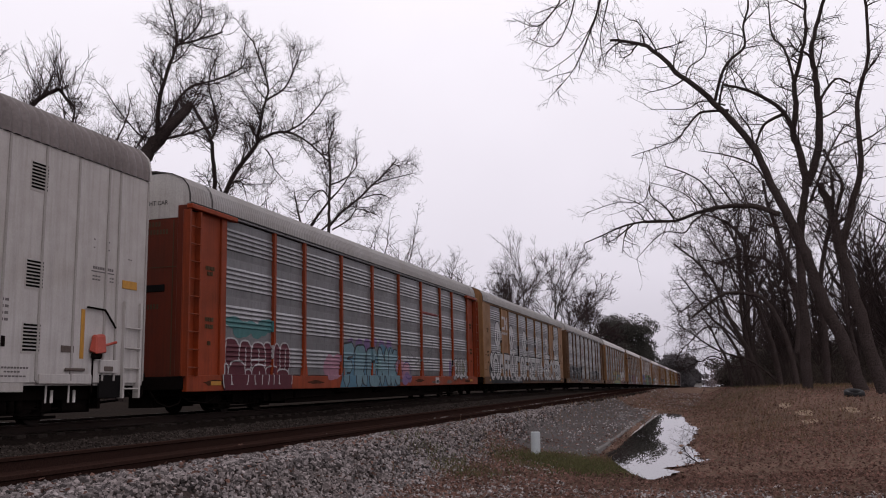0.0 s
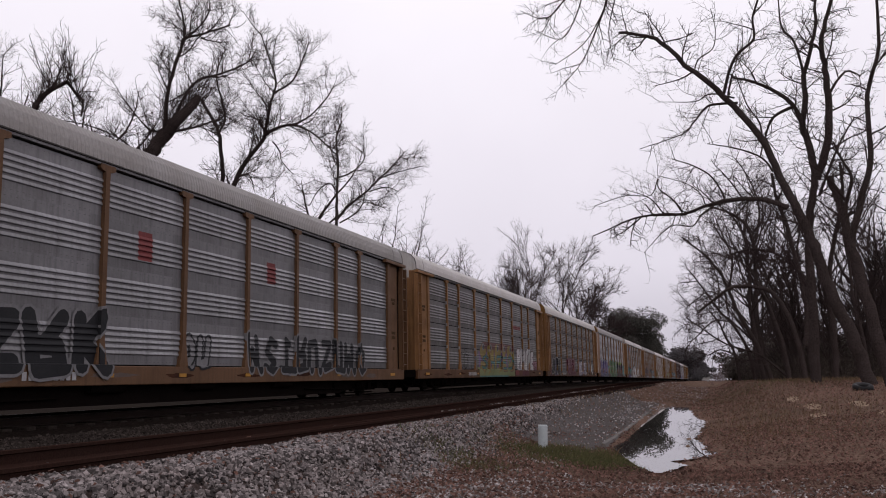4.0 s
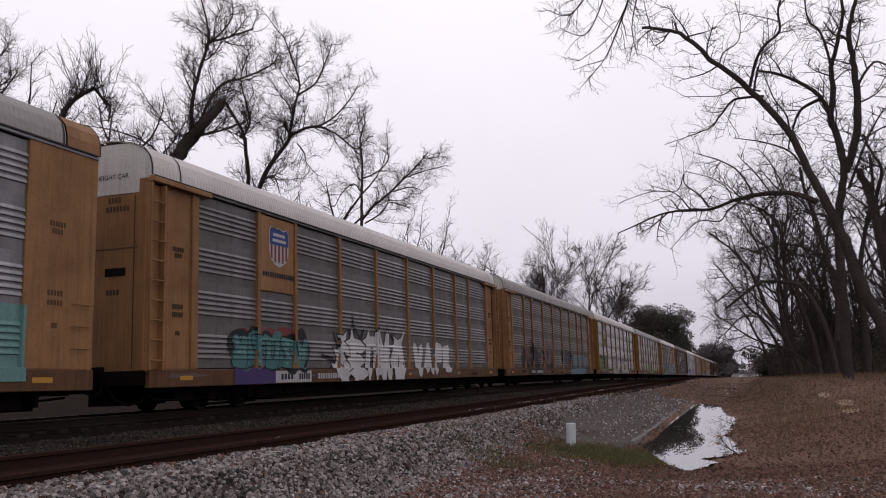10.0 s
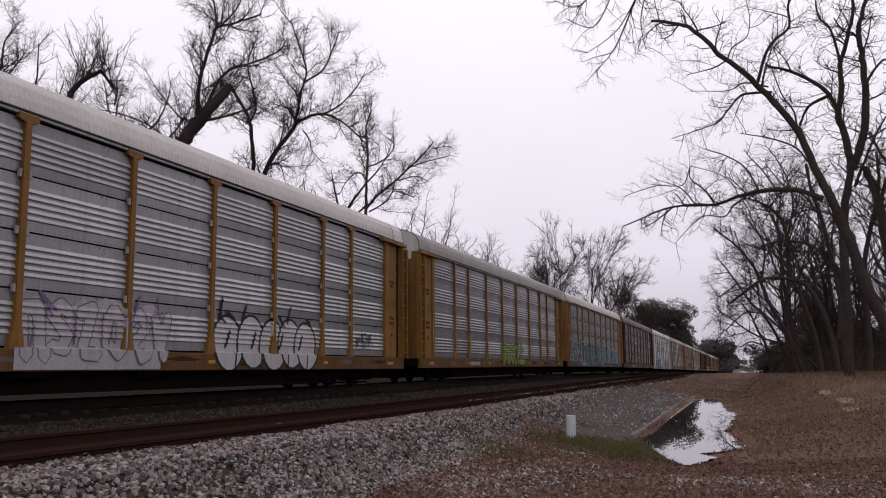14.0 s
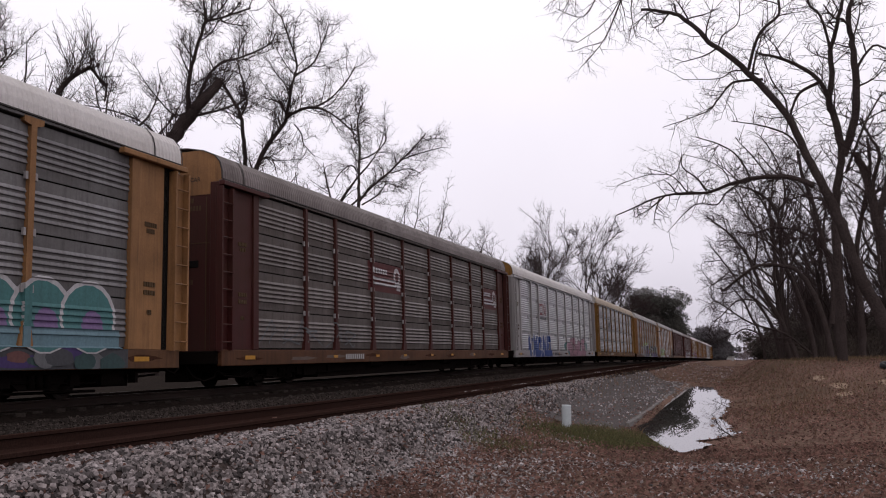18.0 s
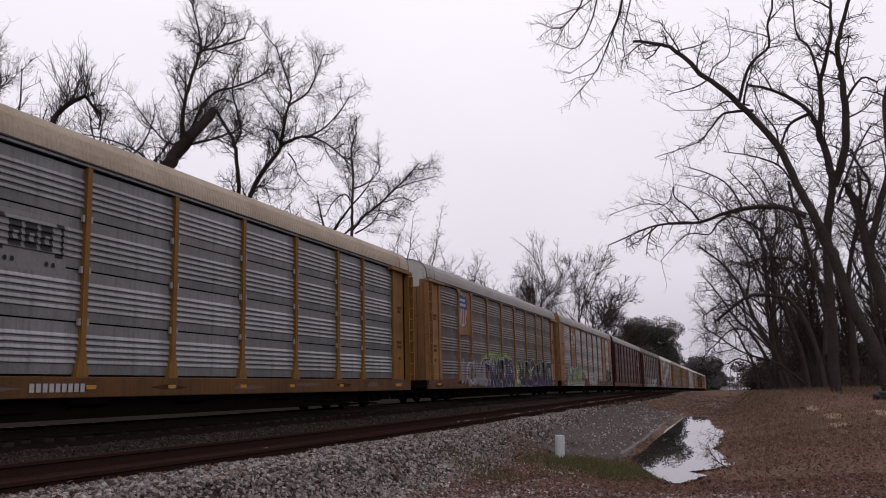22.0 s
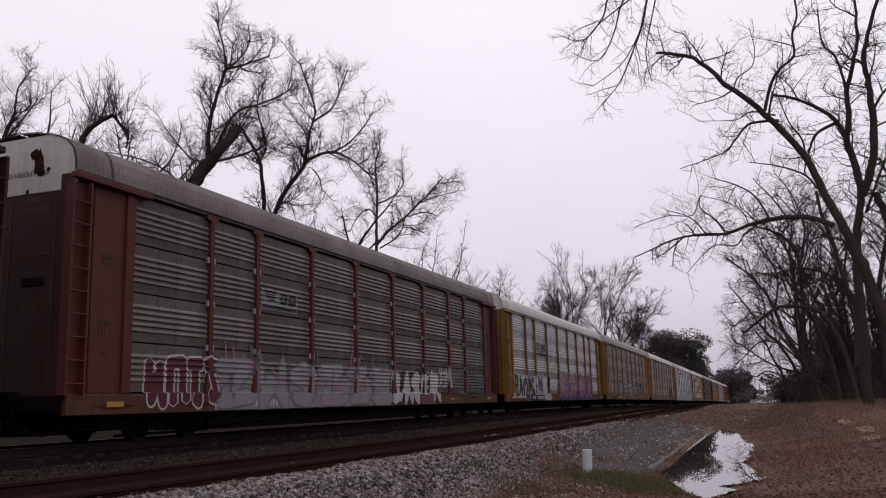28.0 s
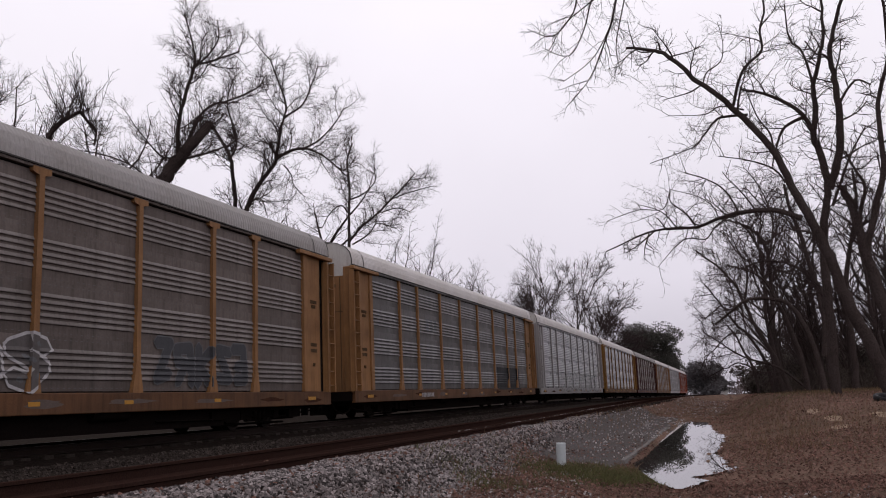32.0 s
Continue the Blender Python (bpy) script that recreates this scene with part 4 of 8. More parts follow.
        put("ladder_plate", (key, w), lambda: mesh_of(box(1.34, 1.398, -w / 2 - 0.03, w / 2 + 0.03, z0, z1, 0.008), mat), car, pose(outward - 1.54, y, 0))
    for i in range(int((z1 - z0 - 0.15) / 0.43)):
        def rung():
            bm = bmesh.new()
            add_tube(bm, [(1.535, -w / 2, 0), (1.535, w / 2, 0)], 0.02, 6)
            return mesh_of(bm, mat)
        put("rung", (key, w), rung, st, pose(0, 0, z0 + 0.2 + i * 0.43))


def ladder_mesh(mat, z0, z1, w):
    bm = bmesh.new()
    for s in (-1, 1):
        add_box(bm, 1.40, 1.545, s * w / 2 - 0.03, s * w / 2 + 0.03, z0, z1)
    return mesh_of(bm, mat)


def underframe_mesh():
    bm = bmesh.new()
    add_box(bm, -1.2, 1.22, -HALF + 5.6, HALF - 5.6, 0.16, 0.79)
    add_box(bm, -1.2, 1.2, -HALF + 0.3, -HALF + 5.598, 0.48, 0.79)
    add_box(bm, -1.2, 1.2, HALF - 5.598, HALF - 0.3, 0.48, 0.79)
    for s in (-1, 1):
        add_box(bm, -0.5, 0.5, s * (HALF - 3.7) - 0.7, s * (HALF - 3.7) + 0.7, 0.25, 0.479)
        for d in (1.2, 6.2):
            add_box(bm, 1.1, 1.3, s * (HALF - d) - 0.04, s * (HALF - d) + 0.04, 0.28, 0.5)
        add_tube(bm, [(1.28, s * (HALF - 5.4), 0.30), (1.28, s * (HALF - 8.4), 0.34)], 0.02, 5)
        add_box(bm, 0.85, 1.2, s * (HALF - 5.2) - 0.4, s * (HALF - 5.2) + 0.4, 0.24, 0.479)
        add_box(bm, -0.34, 0.34, s * (HALF - 1.2) - 0.9, s * (HALF - 1.2) + 0.9, 0.2, 0.479)
        add_box(bm, 0.7, 1.15, s * (HALF - 1.75) - 0.34, s * (HALF - 1.75) + 0.34, 0.26, 0.479)
        add_tube(bm, [(1.0, s * (HALF - 0.2), 0.44), (1.05, s * (HALF - 2.3), 0.3), (1.1, s * (HALF - 5.0), 0.36)], 0.025, 5)
        add_tube(bm, [(0.9, s * (HALF - 2.0), 0.14), (0.9, s * (HALF - 5.2), 0.16)], 0.03, 5)
    for y in (-4.5, -1.0, 3.2):
        add_tube(bm, [(1.25, y, 0.55), (1.25, y + 1.1, 0.55)], 0.16, 10)
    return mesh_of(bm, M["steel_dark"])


SILLS = {"yellow": "sill_yellow", "tan": "sill_tan"}


def stain_mesh(seed):
    """One ragged patch of rust or old oil."""
    g = random.Random(60 + seed)
    bm = bmesh.new()
    f = bm.faces.new([bm.verts.new((1.5014, p, q)) for p, q in oval(0, 0, g.uniform(0.3, 0.8), g.uniform(0.04, 0.1), 17, g, 0.3)])
    f.normal_update()
    if f.normal.x < 0:
        f.normal_flip()
    return mesh_of(bm, M["sill_stain"] if seed % 2 else M["steel_brown"])


def rust_stains(car, seed):
    """Separate patches along the side sill of one car."""
    g = random.Random(seed)
    d = -HALF + 1.3
    while d < HALF - 1.2:
        i = g.randrange(6)
        put("rust_stain", i, lambda: stain_mesh(i), car, pose(0, d, g.uniform(0.71, 0.83)))
        d += g.uniform(2.15, 3.4)


def autorack(k, style):
    """One covered car carrier; its origin is on the rail under its middle, its end 0 is the one that comes towards the eye."""
    car = tagged(new("autorack_car"), style["label"], "railcar", "autorack cars of the train")
    fm, pm, rm = M[style["frame"]], M[style["panel"]], M[style["roof"]]
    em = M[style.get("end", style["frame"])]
    far = k > 22
    fk, pk, rk, ek = style["frame"], style["panel"], style["roof"], style.get("end", style["frame"])
    up = lambda y: y - HALF
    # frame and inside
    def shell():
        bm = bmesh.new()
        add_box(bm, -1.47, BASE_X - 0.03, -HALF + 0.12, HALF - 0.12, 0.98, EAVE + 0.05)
        # near face blackened to paint the shade seen between the side sheets
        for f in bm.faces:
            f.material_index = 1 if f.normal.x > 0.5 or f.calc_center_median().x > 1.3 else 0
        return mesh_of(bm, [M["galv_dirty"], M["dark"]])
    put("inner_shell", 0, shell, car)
    put("underframe", 0, underframe_mesh, car)
    put("deck", 0, lambda: mesh_of(box(-1.45, 1.36, -HALF + 0.1, HALF - 0.1, 0.80, 0.97), M["steel_dark"]), car)
    def sill():
        bm = box(1.36, 1.50, -HALF, HALF, SILL0, SILL1, 0.015)
        return mesh_of(bm, M[sk])
    sk = style.get("sill", SILLS.get(fk, fk))
    put("side_sill", sk, sill, car)
    if k <= 22:
        rust_stains(car, k)
    put("side_sill", "far" + fk, lambda: mesh_of(box(-1.50, -1.475, -HALF, HALF, SILL0, SILL1), fm), car)
    put("top_chord", (fk, pk, style.get("plain_chord", True)), lambda: mesh_of(box(1.38, 1.475, -HALF, HALF, PAN1 + 0.03, EAVE - 0.005, 0.01), pm if style.get("plain_chord", True) else fm), car)
    # dark strip painted for the shadow line below the roof edge
    put("eave_gutter", 0, lambda: mesh_of(box(1.4, 1.5, -HALF + 0.05, HALF - 0.05, EAVE - 0.003, EAVE + 0.028), M["seam"]), car)
    cap = style.get("roof_cap", 0.0)
    put("roof", (rk, cap), lambda: roof_mesh(rm, -HALF + 0.02 + cap, HALF - 0.02 - cap), car)
    if cap:
        for s in (0, 1):
            def rc():
                half = list(ARC) + [(-x, z) for x, z in reversed(ARC[:-1])]
                v = [(x * 1.012, y, z + 0.012) for y in (-HALF - 0.02, -HALF + cap) for x, z in half]
                n = len(half)
                me = bpy.data.meshes.new("shared")
                me.from_pydata(v, [], [(i, i + 1, n + i + 1, n + i) for i in range(n - 1)])
                me.materials.append(fm)
                return me
            put("roof_cap", fk, rc, car, pose(0, 0, 0, 0, 0, 180 * s))
    # side sheets and posts
    for i, (a, b) in enumerate(zip(POSTS, POSTS[1:])):
        w = round(b - a, 3)
        solid = style.get("solid", {}).get(i, ())
        if solid:
            h = (PAN1 - PAN0) / ROWS
            zs = (PAN0 + min(solid) * h, PAN0 + (max(solid) + 1) * h)
            put("sign_board", (fk, w, zs), lambda: mesh_of(soften(box(BASE_X - 0.03, BASE_X + 0.045, -w / 2, w / 2, zs[0], zs[1] - 0.004), 0.006), fm), car, pose(0, up((a + b) / 2), 0))
        for r, (z0, _) in enumerate(style_rows(style)):
            if r in solid:
                continue
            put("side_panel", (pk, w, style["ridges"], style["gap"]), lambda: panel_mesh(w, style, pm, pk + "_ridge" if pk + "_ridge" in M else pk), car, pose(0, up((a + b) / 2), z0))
    for y in POSTS[1:-1] if style["gap"] else ():
        for r in (1, 2, 3):
            for sd in (-0.115, 0.115):
                put("latch_clip", 0, lambda: mesh_of(box(BASE_X + 0.02, BASE_X + 0.075, -0.03, 0.03, -0.07, 0.07), M["silver"]), car, pose(0, up(y + sd), PAN0 + r * (PAN1 - PAN0) / ROWS))
    for y in POSTS[1:-1]:
        put("side_post", (fk, style["cap"]), lambda: post_mesh(style["cap"], fm), car, pose(0, up(y), 0))
    # the ends
    for s in (0, 1):
        turn = pose(0, 0, 0, 0, 0, 0) if s == 0 else pose(0, 0, 0) @ Matrix.Diagonal((1, -1, 1, 1))
        end = put("end_door", ek, lambda: mesh_of(slab(arch(0.95, 4.85), -HALF + 0.03, -HALF + 0.12), em), car, pose(0, 0, 0, 0, 0, 180 * s))
        put("end_header", style["head"], lambda: mesh_of(slab(arch(4.854, 6.0), -HALF + 0.02, -HALF + 0.12), M[style["head"]]), end)
        def rim():
            half = [(x * 1.015, z + 0.015) for x, z in ARC] + [(-x * 1.015, z + 0.015) for x, z in reversed(ARC[:-1])]
            n = len(half)
            v = [(x * k, y, EAVE + (z - EAVE) * k) for y, k in ((-HALF - 0.012, 0.985), (-HALF - 0.012, 1.0), (-HALF + 0.02, 1.0)) for x, z in half]
            me = bpy.data.meshes.new("shared")
            me.from_pydata(v, [], [(j * n + i, j * n + i + 1, (j + 1) * n + i + 1, (j + 1) * n + i) for j in range(2) for i in range(n - 1)])
            me.materials.append(M["seam"])
            return me
        put("roof_rim", 0, rim, end)
        def roof_seam():
            half = [(x * 1.018, z + 0.02) for x, z in ARC]
            n = len(half)
            me = bpy.data.meshes.new("shared")
            me.from_pydata([(x, y, z) for y in (-0.022, 0.022) for x, z in half], [], [(i, i + 1, n + i + 1, n + i) for i in range(n - 1)])
            me.materials.append(M["seam"])
            return me
        put("roof_seam", 0, roof_seam, car, pose(0, (-1 if s == 0 else 1) * (HALF - 1.0), 0))
        put("warning_lettering", 0, head_bars, end, None, "black stencilled lettering")["kind"] = "stuff"
        def end_marks():
            bm = bmesh.new()
            for z, n, x0 in ((4.66, 4, 0.3), (4.46, 7, 0.25), (2.6, 4, 0.3)):
                for i in range(n):
                    add_box(bm, x0 + i * 0.09, x0 + i * 0.09 + 0.06, -HALF + 0.024, -HALF + 0.031, z, z + 0.12)
            add_box(bm, -1.3, 1.1, -HALF + 0.022, -HALF + 0.032, 3.62, 3.64)
            for x in (-0.45, -0.1, 1.0):
                add_box(bm, x, x + 0.025, -HALF + 0.022, -HALF + 0.032, 0.98, 4.8)
            return mesh_of(bm, M["stencil"])
        put("door_seams", 0, end_marks, end, None, "dark seams and small stencilled marks")["kind"] = "stuff"
        # raised dark bar drawn for the shade in the grip slot
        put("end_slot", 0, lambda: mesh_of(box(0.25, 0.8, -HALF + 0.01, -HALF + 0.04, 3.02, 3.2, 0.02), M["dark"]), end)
        put("end_post", ek, lambda: mesh_of(box(1.16, 1.46, -HALF - 0.04, -HALF + 0.03, 0.9, EAVE - 0.05, 0.02), em), end)
        put("end_sill", 0, lambda: mesh_of(soften(box(-1.4, 1.4, -HALF - 0.06, -HALF + 0.1, 0.62, 0.95), 0.02), M["steel_dark"]), car, pose(0, 0, 0, 0, 0, 180 * s))
        put("coupler", 0, coupler_mesh, car, pose(0, (-HALF if s == 0 else HALF), 0, 0, 0, 180 * s))
        put("air_hose", 0, hose_mesh, car, pose(0, (-HALF if s == 0 else HALF), 0, 0, 0, 180 * s))
        sg = -1 if s == 0 else 1
        y = lambda d: sg * (HALF - d)
        lo, hi = sorted((y(0.0), y(1.78)))
        if style["corner"] == "ladder":
            ladder(car, y(0.1), fm, fk, outward=1.6)
            lo2, hi2 = sorted((y(0.60), y(1.46)))
            mid = (lo2 + hi2) / 2
            put("corner_panel", fk, lambda: mesh_of(soften(box(1.34, 1.44, -0.45, 0.45, SILL1, PAN1), 0.012), fm), car, pose(0, mid, 0))
            put("corner_post", fk, lambda: mesh_of(soften(box(1.36, 1.50, -0.13, 0.13, SILL1, PAN1), 0.012), fm), car, pose(0, y(1.60), 0))
            # backing coloured dark for the shadow slot between ladder and corner panel
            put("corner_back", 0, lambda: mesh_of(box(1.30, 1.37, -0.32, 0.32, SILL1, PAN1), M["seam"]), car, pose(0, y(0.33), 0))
            put("visor_rail", fk, lambda: mesh_of(soften(box(1.44, 1.60, -1.1, 1.1, PAN1 - 0.06, PAN1 + 0.06), 0.015), fm), car, pose(0, y(1.02), 0))
        else:
            mid = (lo + hi) / 2
            put("corner_panel", ("wide", fk), lambda: mesh_of(soften(box(1.34, 1.455, -0.89, 0.89, SILL1, PAN1 + 0.05), 0.012), fm), car, pose(0, mid, 0))
            for q in range(3):
                def rung():
                    bm = bmesh.new()
                    add_tube(bm, [(1.46, -0.2, 0), (1.54, -0.2, 0), (1.54, 0.2, 0), (1.46, 0.2, 0)], 0.014, 5)
                    return mesh_of(bm, fm)
                put("grab_iron", fk, rung, car, pose(0, y(0.4), 1.35 + 0.42 * q))
        def stencil():
            bm = bmesh.new()
            for z, n, dy in ((3.62, 6, 0.07), (3.48, 4, 0.07), (2.32, 5, 0.08), (2.14, 5, 0.08), (1.72, 3, 0.05)):
                for i in range(n):
                    add_box(bm, 1.44, 1.459, (i - n / 2) * dy, (i - n / 2) * dy + dy * 0.66, z, z + 0.1)
            return mesh_of(bm, M["stencil"])
        put("stencil", 0, stencil, car, pose(0, y(1.02), 0), "small dark stencilled marks, not readable")["kind"] = "stuff"
        put("reflector", 0, lambda: mesh_of(box(1.496, 1.508, -0.24, 0.24, 0.72, 0.82), M["reflector"]), car, pose(0, y(1.3), 0), "yellow reflective strip")
        for d in (6.3, 9.6, 12.2) if k > 2 else ():
            put("reflector", 1, lambda: mesh_of(box(1.496, 1.507, -0.14, 0.14, 0.73, 0.81), M["reflector"]), car, pose(0, y(d), 0), "yellow reflective strip")
        truck(car, y(3.7))
    return car


def head_bars():
    (co, tr), _ = WORDS["EXCESS HEIGHT CAR"]
    bm = bmesh.new()
    vs = [bm.verts.new((x, -HALF + 0.012, z)) for x, z in fitted(co, -0.6, 0.84, 5.2, 5.31)]
    for t in tr:
        bm.faces.new([vs[i] for i in t])
    return mesh_of(bm, M["black"])


# slack in the couplings
NUDGE = {13: -0.14, 14: -0.2, 15: 0.24, 16: 0.17, 18: 0.18, 20: -0.14}


def place(car, k, t):
    """The pose of car k at t seconds: the train rolls towards the eye and slowly gains speed."""
    u = t / 32
    y = 2.957 + LEN * k - 567.18 * u + 1.39 * u * u - 7.61 * u ** 3 + NUDGE.get(k, 0.0)
    a, b = rise(y - 10), rise(y + 10)
    return pose(TRAIN_X, y, RAIL_TOP - 0.01 + (a + b) / 2, math.degrees(math.atan2(b - a, 20)), 0, 0)


def white_car(k):
    """The smooth-sided white car with a ribbed dark roof."""
    car = tagged(new("enclosed_railcar"), "smooth white steel railcar with louvred vents and dark ribbed roof", "railcar")
    put("inner_shell", "w", lambda: mesh_of(box(-1.47, 1.43, -HALF + 0.05, HALF - 0.05, 0.75, 5.35), M["clean_white"]), car)
    put("underframe", 0, underframe_mesh, car)
    seams = [-HALF + 0.02 + 0.93 * i for i in range(29)] + [26.43 - HALF, HALF]
    for a, b in zip(seams, seams[1:]):
        w = (b - a) / 2 - 0.012
        put("side_plate", round(w, 3), lambda: mesh_of(soften(box(1.43, 1.475, -w, w, 0.80, 5.36), 0.008), M["clean_white"]), car, pose(0, (a + b) / 2, 0))
        put("seam_rib", 0, lambda: mesh_of(soften(box(1.44, 1.505, -0.028, 0.028, 0.84, 5.34), 0.012), M["seam_grey"]), car, pose(0, b - 0.03, 0))
    ROOFW = ((1.50, 5.36), (1.49, 5.62), (1.42, 5.88), (1.24, 6.08), (0.88, 6.24), (0.43, 6.33), (0.0, 6.36))
    prof = list(ROOFW) + [(-x, z) for x, z in reversed(ROOFW[:-1])]
    n, v = len(prof), []
    rows = int(2 * HALF / 0.035)
    for j in range(rows + 1):
        y = -HALF + 2 * HALF * j / rows
        up = 1 - (0.5 + 0.5 * math.cos(2 * math.pi * y / 0.245)) ** 2
        v += [(x * (0.985 + 0.03 * up), y, z + 0.05 * up * (z - 5.36)) for x, z in prof]
    ys = range(rows + 1)
    raw("roof", v, [(j * n + i, j * n + i + 1, (j + 1) * n + i + 1, (j + 1) * n + i) for j in range(len(ys) - 1) for i in range(n - 1)], M["roof_dark"], car, smooth=True)
    for s in (0, 1):
        end = put("end_wall", "w", lambda: mesh_of(slab([(x * 0.99, z) for x, z in ((1.47, 0.75),) + ROOFW] + [(-x * 0.99, z) for x, z in reversed(((1.47, 0.75),) + ROOFW[:-1])], -HALF, -HALF + 0.06), M["clean_white"]), car, pose(0, 0, 0, 0, 0, 180 * s))
        put("end_rim", "w", lambda: mesh_of(slab([(x * 1.015, z + 0.02) for x, z in ROOFW] + [(-x * 1.015, z + 0.02) for x, z in reversed(ROOFW[:-1])], -HALF - 0.02, -HALF + 0.03), M["clean_white"]), end)
        put("coupler", 0, coupler_mesh, car, pose(0, (-HALF if s == 0 else HALF), 0, 0, 0, 180 * s))
        put("air_hose", 0, hose_mesh, car, pose(0, (-HALF if s == 0 else HALF), 0, 0, 0, 180 * s))
        put("end_sill", 0, lambda: mesh_of(soften(box(-1.4, 1.4, -HALF - 0.06, -HALF + 0.1, 0.62, 0.95), 0.02), M["steel_dark"]), car, pose(0, 0, 0, 0, 0, 180 * s))
        truck(car, (-1 if s == 0 else 1) * (HALF - 3.4))
    for d in (23.93, 20.2, 16.5, 12.75):
        for z in (4.4, 2.52, 1.33):
            vent = put("vent", 0, lambda: mesh_of(box(1.47, 1.482, -0.24, 0.24, 0, 0.58), M["clean_white"]), car, pose(0, d - HALF + 0.08, z))
            for i in range(8):
                # dark slats painted for the shade between the louvres
                put("vent_slot", 0, lambda: mesh_of(box(1.48, 1.489, -0.21, 0.21, 0.02, 0.058), M["dark"]), vent, pose(0, 0, 0.03 + i * 0.066))
    ladder(car, 26.93 - HALF, M["clean_white"], "white", 0.48, 2.54, 0.54)

    def brake():
        """A tapering hooded case with a dark underside and a short lever."""
        bm = bmesh.new()
        low = [(1.48, -0.17, 0.16), (1.66, -0.12, 0.08), (1.66, 0.2, 0.12), (1.48, 0.22, 0.16)]
        high = [(1.48, -0.08, 0.5), (1.6, -0.06, 0.46), (1.6, 0.22, 0.5), (1.48, 0.24, 0.53)]
        va, vb = [bm.verts.new(p) for p in low], [bm.verts.new(p) for p in high]
        bm.faces.new(va)
        bm.faces.new(vb[::-1])
        for i in range(4):
            bm.faces.new((va[i], vb[i], vb[(i + 1) % 4], va[(i + 1) % 4]))
        bmesh.ops.recalc_face_normals(bm, faces=bm.faces[:])
        soften(bm, 0.03)
        add_tube(bm, [(1.58, 0.2, 0.28), (1.62, 0.52, 0.36)], 0.03, 6)
        return mesh_of(bm, M["brake_red"])
    case = put("brake_housing", 0, brake, car, pose(0, 25.75 - HALF, 1.28), "orange-red hand brake housing")
    put("case_bottom", 0, lambda: mesh_of(soften(box(1.48, 1.6, -0.12, 0.12, 0.0, 0.13), 0.03), M["steel_dark"]), case, pose(0, 0.02, 0))
    put("brake_rod", 0, lambda: mesh_of(box(1.48, 1.5, -0.015, 0.015, 0.6, 1.3), M["steel_dark"]), car, pose(0, 25.72 - HALF, 0))
    put("yellow_strip", 0, lambda: mesh_of(box(1.476, 1.484, -0.055, 0.055, 1.28, 2.27), M["reflector"]), car, pose(0, 25.39 - HALF, 0))
    put("name_plate", 0, lambda: mesh_of(soften(box(1.476, 1.49, -0.25, 0.25, 0, 0.18), 0.006), M["reflector"]), car, pose(0, 26.82 - HALF, 2.82))
    put("data_plate", 0, lambda: mesh_of(soften(box(1.476, 1.49, -0.18, 0.18, 0, 0.13), 0.006), M["steel_brown"]), car, pose(0, 24.98 - HALF, 1.39))
    put("dark_plate", 0, lambda: mesh_of(soften(box(1.476, 1.49, -0.14, 0.14, 0, 0.19), 0.006), M["steel_dark"]), car, pose(0, 23.24 - HALF, 1.44))

    def marks(rows):
        bm = bmesh.new()
        for d0, d1, z0, z1, n in rows:
            w = (d1 - d0) / n
            for i in range(n):
                add_box(bm, 1.474, 1.4785, d0 + i * w - HALF, d0 + (i + 0.75 if n > 1 else 1) * w - HALF, z0, z1)
        return mesh_of(bm, M["stencil_grey"])
    put("stencil_mark", "line", lambda: marks([(25.58, 26.3, 3.07, 3.095, 1), (25.62, 26.28, 3.13, 3.19, 9), (25.62, 25.88, 2.97, 3.0, 3), (25.62, 25.88, 2.9, 2.93, 3), (26.16, 26.3, 2.97, 3.0, 2), (26.16, 26.3, 2.9, 2.93, 2), (25.62, 25.66, 3.73, 3.76, 1), (26.08, 26.12, 3.73, 3.76, 1), (25.62, 25.66, 3.56, 3.59, 1), (26.08, 26.12, 3.56, 3.59, 1), (26.75, 26.9, 3.46, 3.48, 2)]), car)
    put("stencil_mark", "foot", lambda: marks([(23.33, 24.0, 1.05, 1.085, 9), (23.4, 23.8, 0.98, 1.01, 5), (23.33, 23.95, 0.9, 0.93, 7), (24.36, 24.8, 0.885, 0.91, 6), (24.36, 24.9, 0.83, 0.86, 7), (23.1, 23.45, 1.9, 1.95, 3), (23.1, 23.45, 2.02, 2.07, 3), (23.1, 23.45, 2.14, 2.19, 3), (23.1, 23.45, 2.26, 2.31, 3)]), car)
    put("side_skirt", 0, lambda: mesh_of(soften(box(1.40, 1.497, -0.73, 0.73, 0.78, 0.965), 0.008), M["clean_white"]), car, pose(0, 24.98 - HALF, 0))
    put("side_skirt", 1, lambda: mesh_of(soften(box(1.36, 1.47, -11.9, 11.9, 0.63, 0.81), 0.008), M["clean_white"]), car, pose(0, -1.7, 0))
    put("valve_box", 0, lambda: mesh_of(soften(box(1.47, 1.53, -0.28, 0.28, 1.0, 1.27), 0.012), M["clean_white"]), car, pose(0, 26.2 - HALF, 0))
    put("valve", 0, lambda: mesh_of(soften(box(1.52, 1.545, -0.12, 0.16, 1.04, 1.14), 0.01), M["steel_brown"]), car, pose(0, 26.15 - HALF, 0))
    put("valve", 1, lambda: mesh_of(soften(box(1.48, 1.52, -0.28, 0.28, 1.03, 1.09), 0.012), M["steel_brown"]), car, pose(0, 25.2 - HALF, 0))
    # dark sheet on the surface, in place of a shaded corner recess
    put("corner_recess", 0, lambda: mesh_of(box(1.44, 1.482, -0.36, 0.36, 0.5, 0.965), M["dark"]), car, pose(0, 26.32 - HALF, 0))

    def pipe():
        bm = bmesh.new()
        add_tube(bm, [(1.52, -0.02, 2.32), (1.52, 0.53, 2.3), (1.52, 0.88, 1.95)], 0.022, 6)
        return mesh_of(bm, M["steel_dark"])
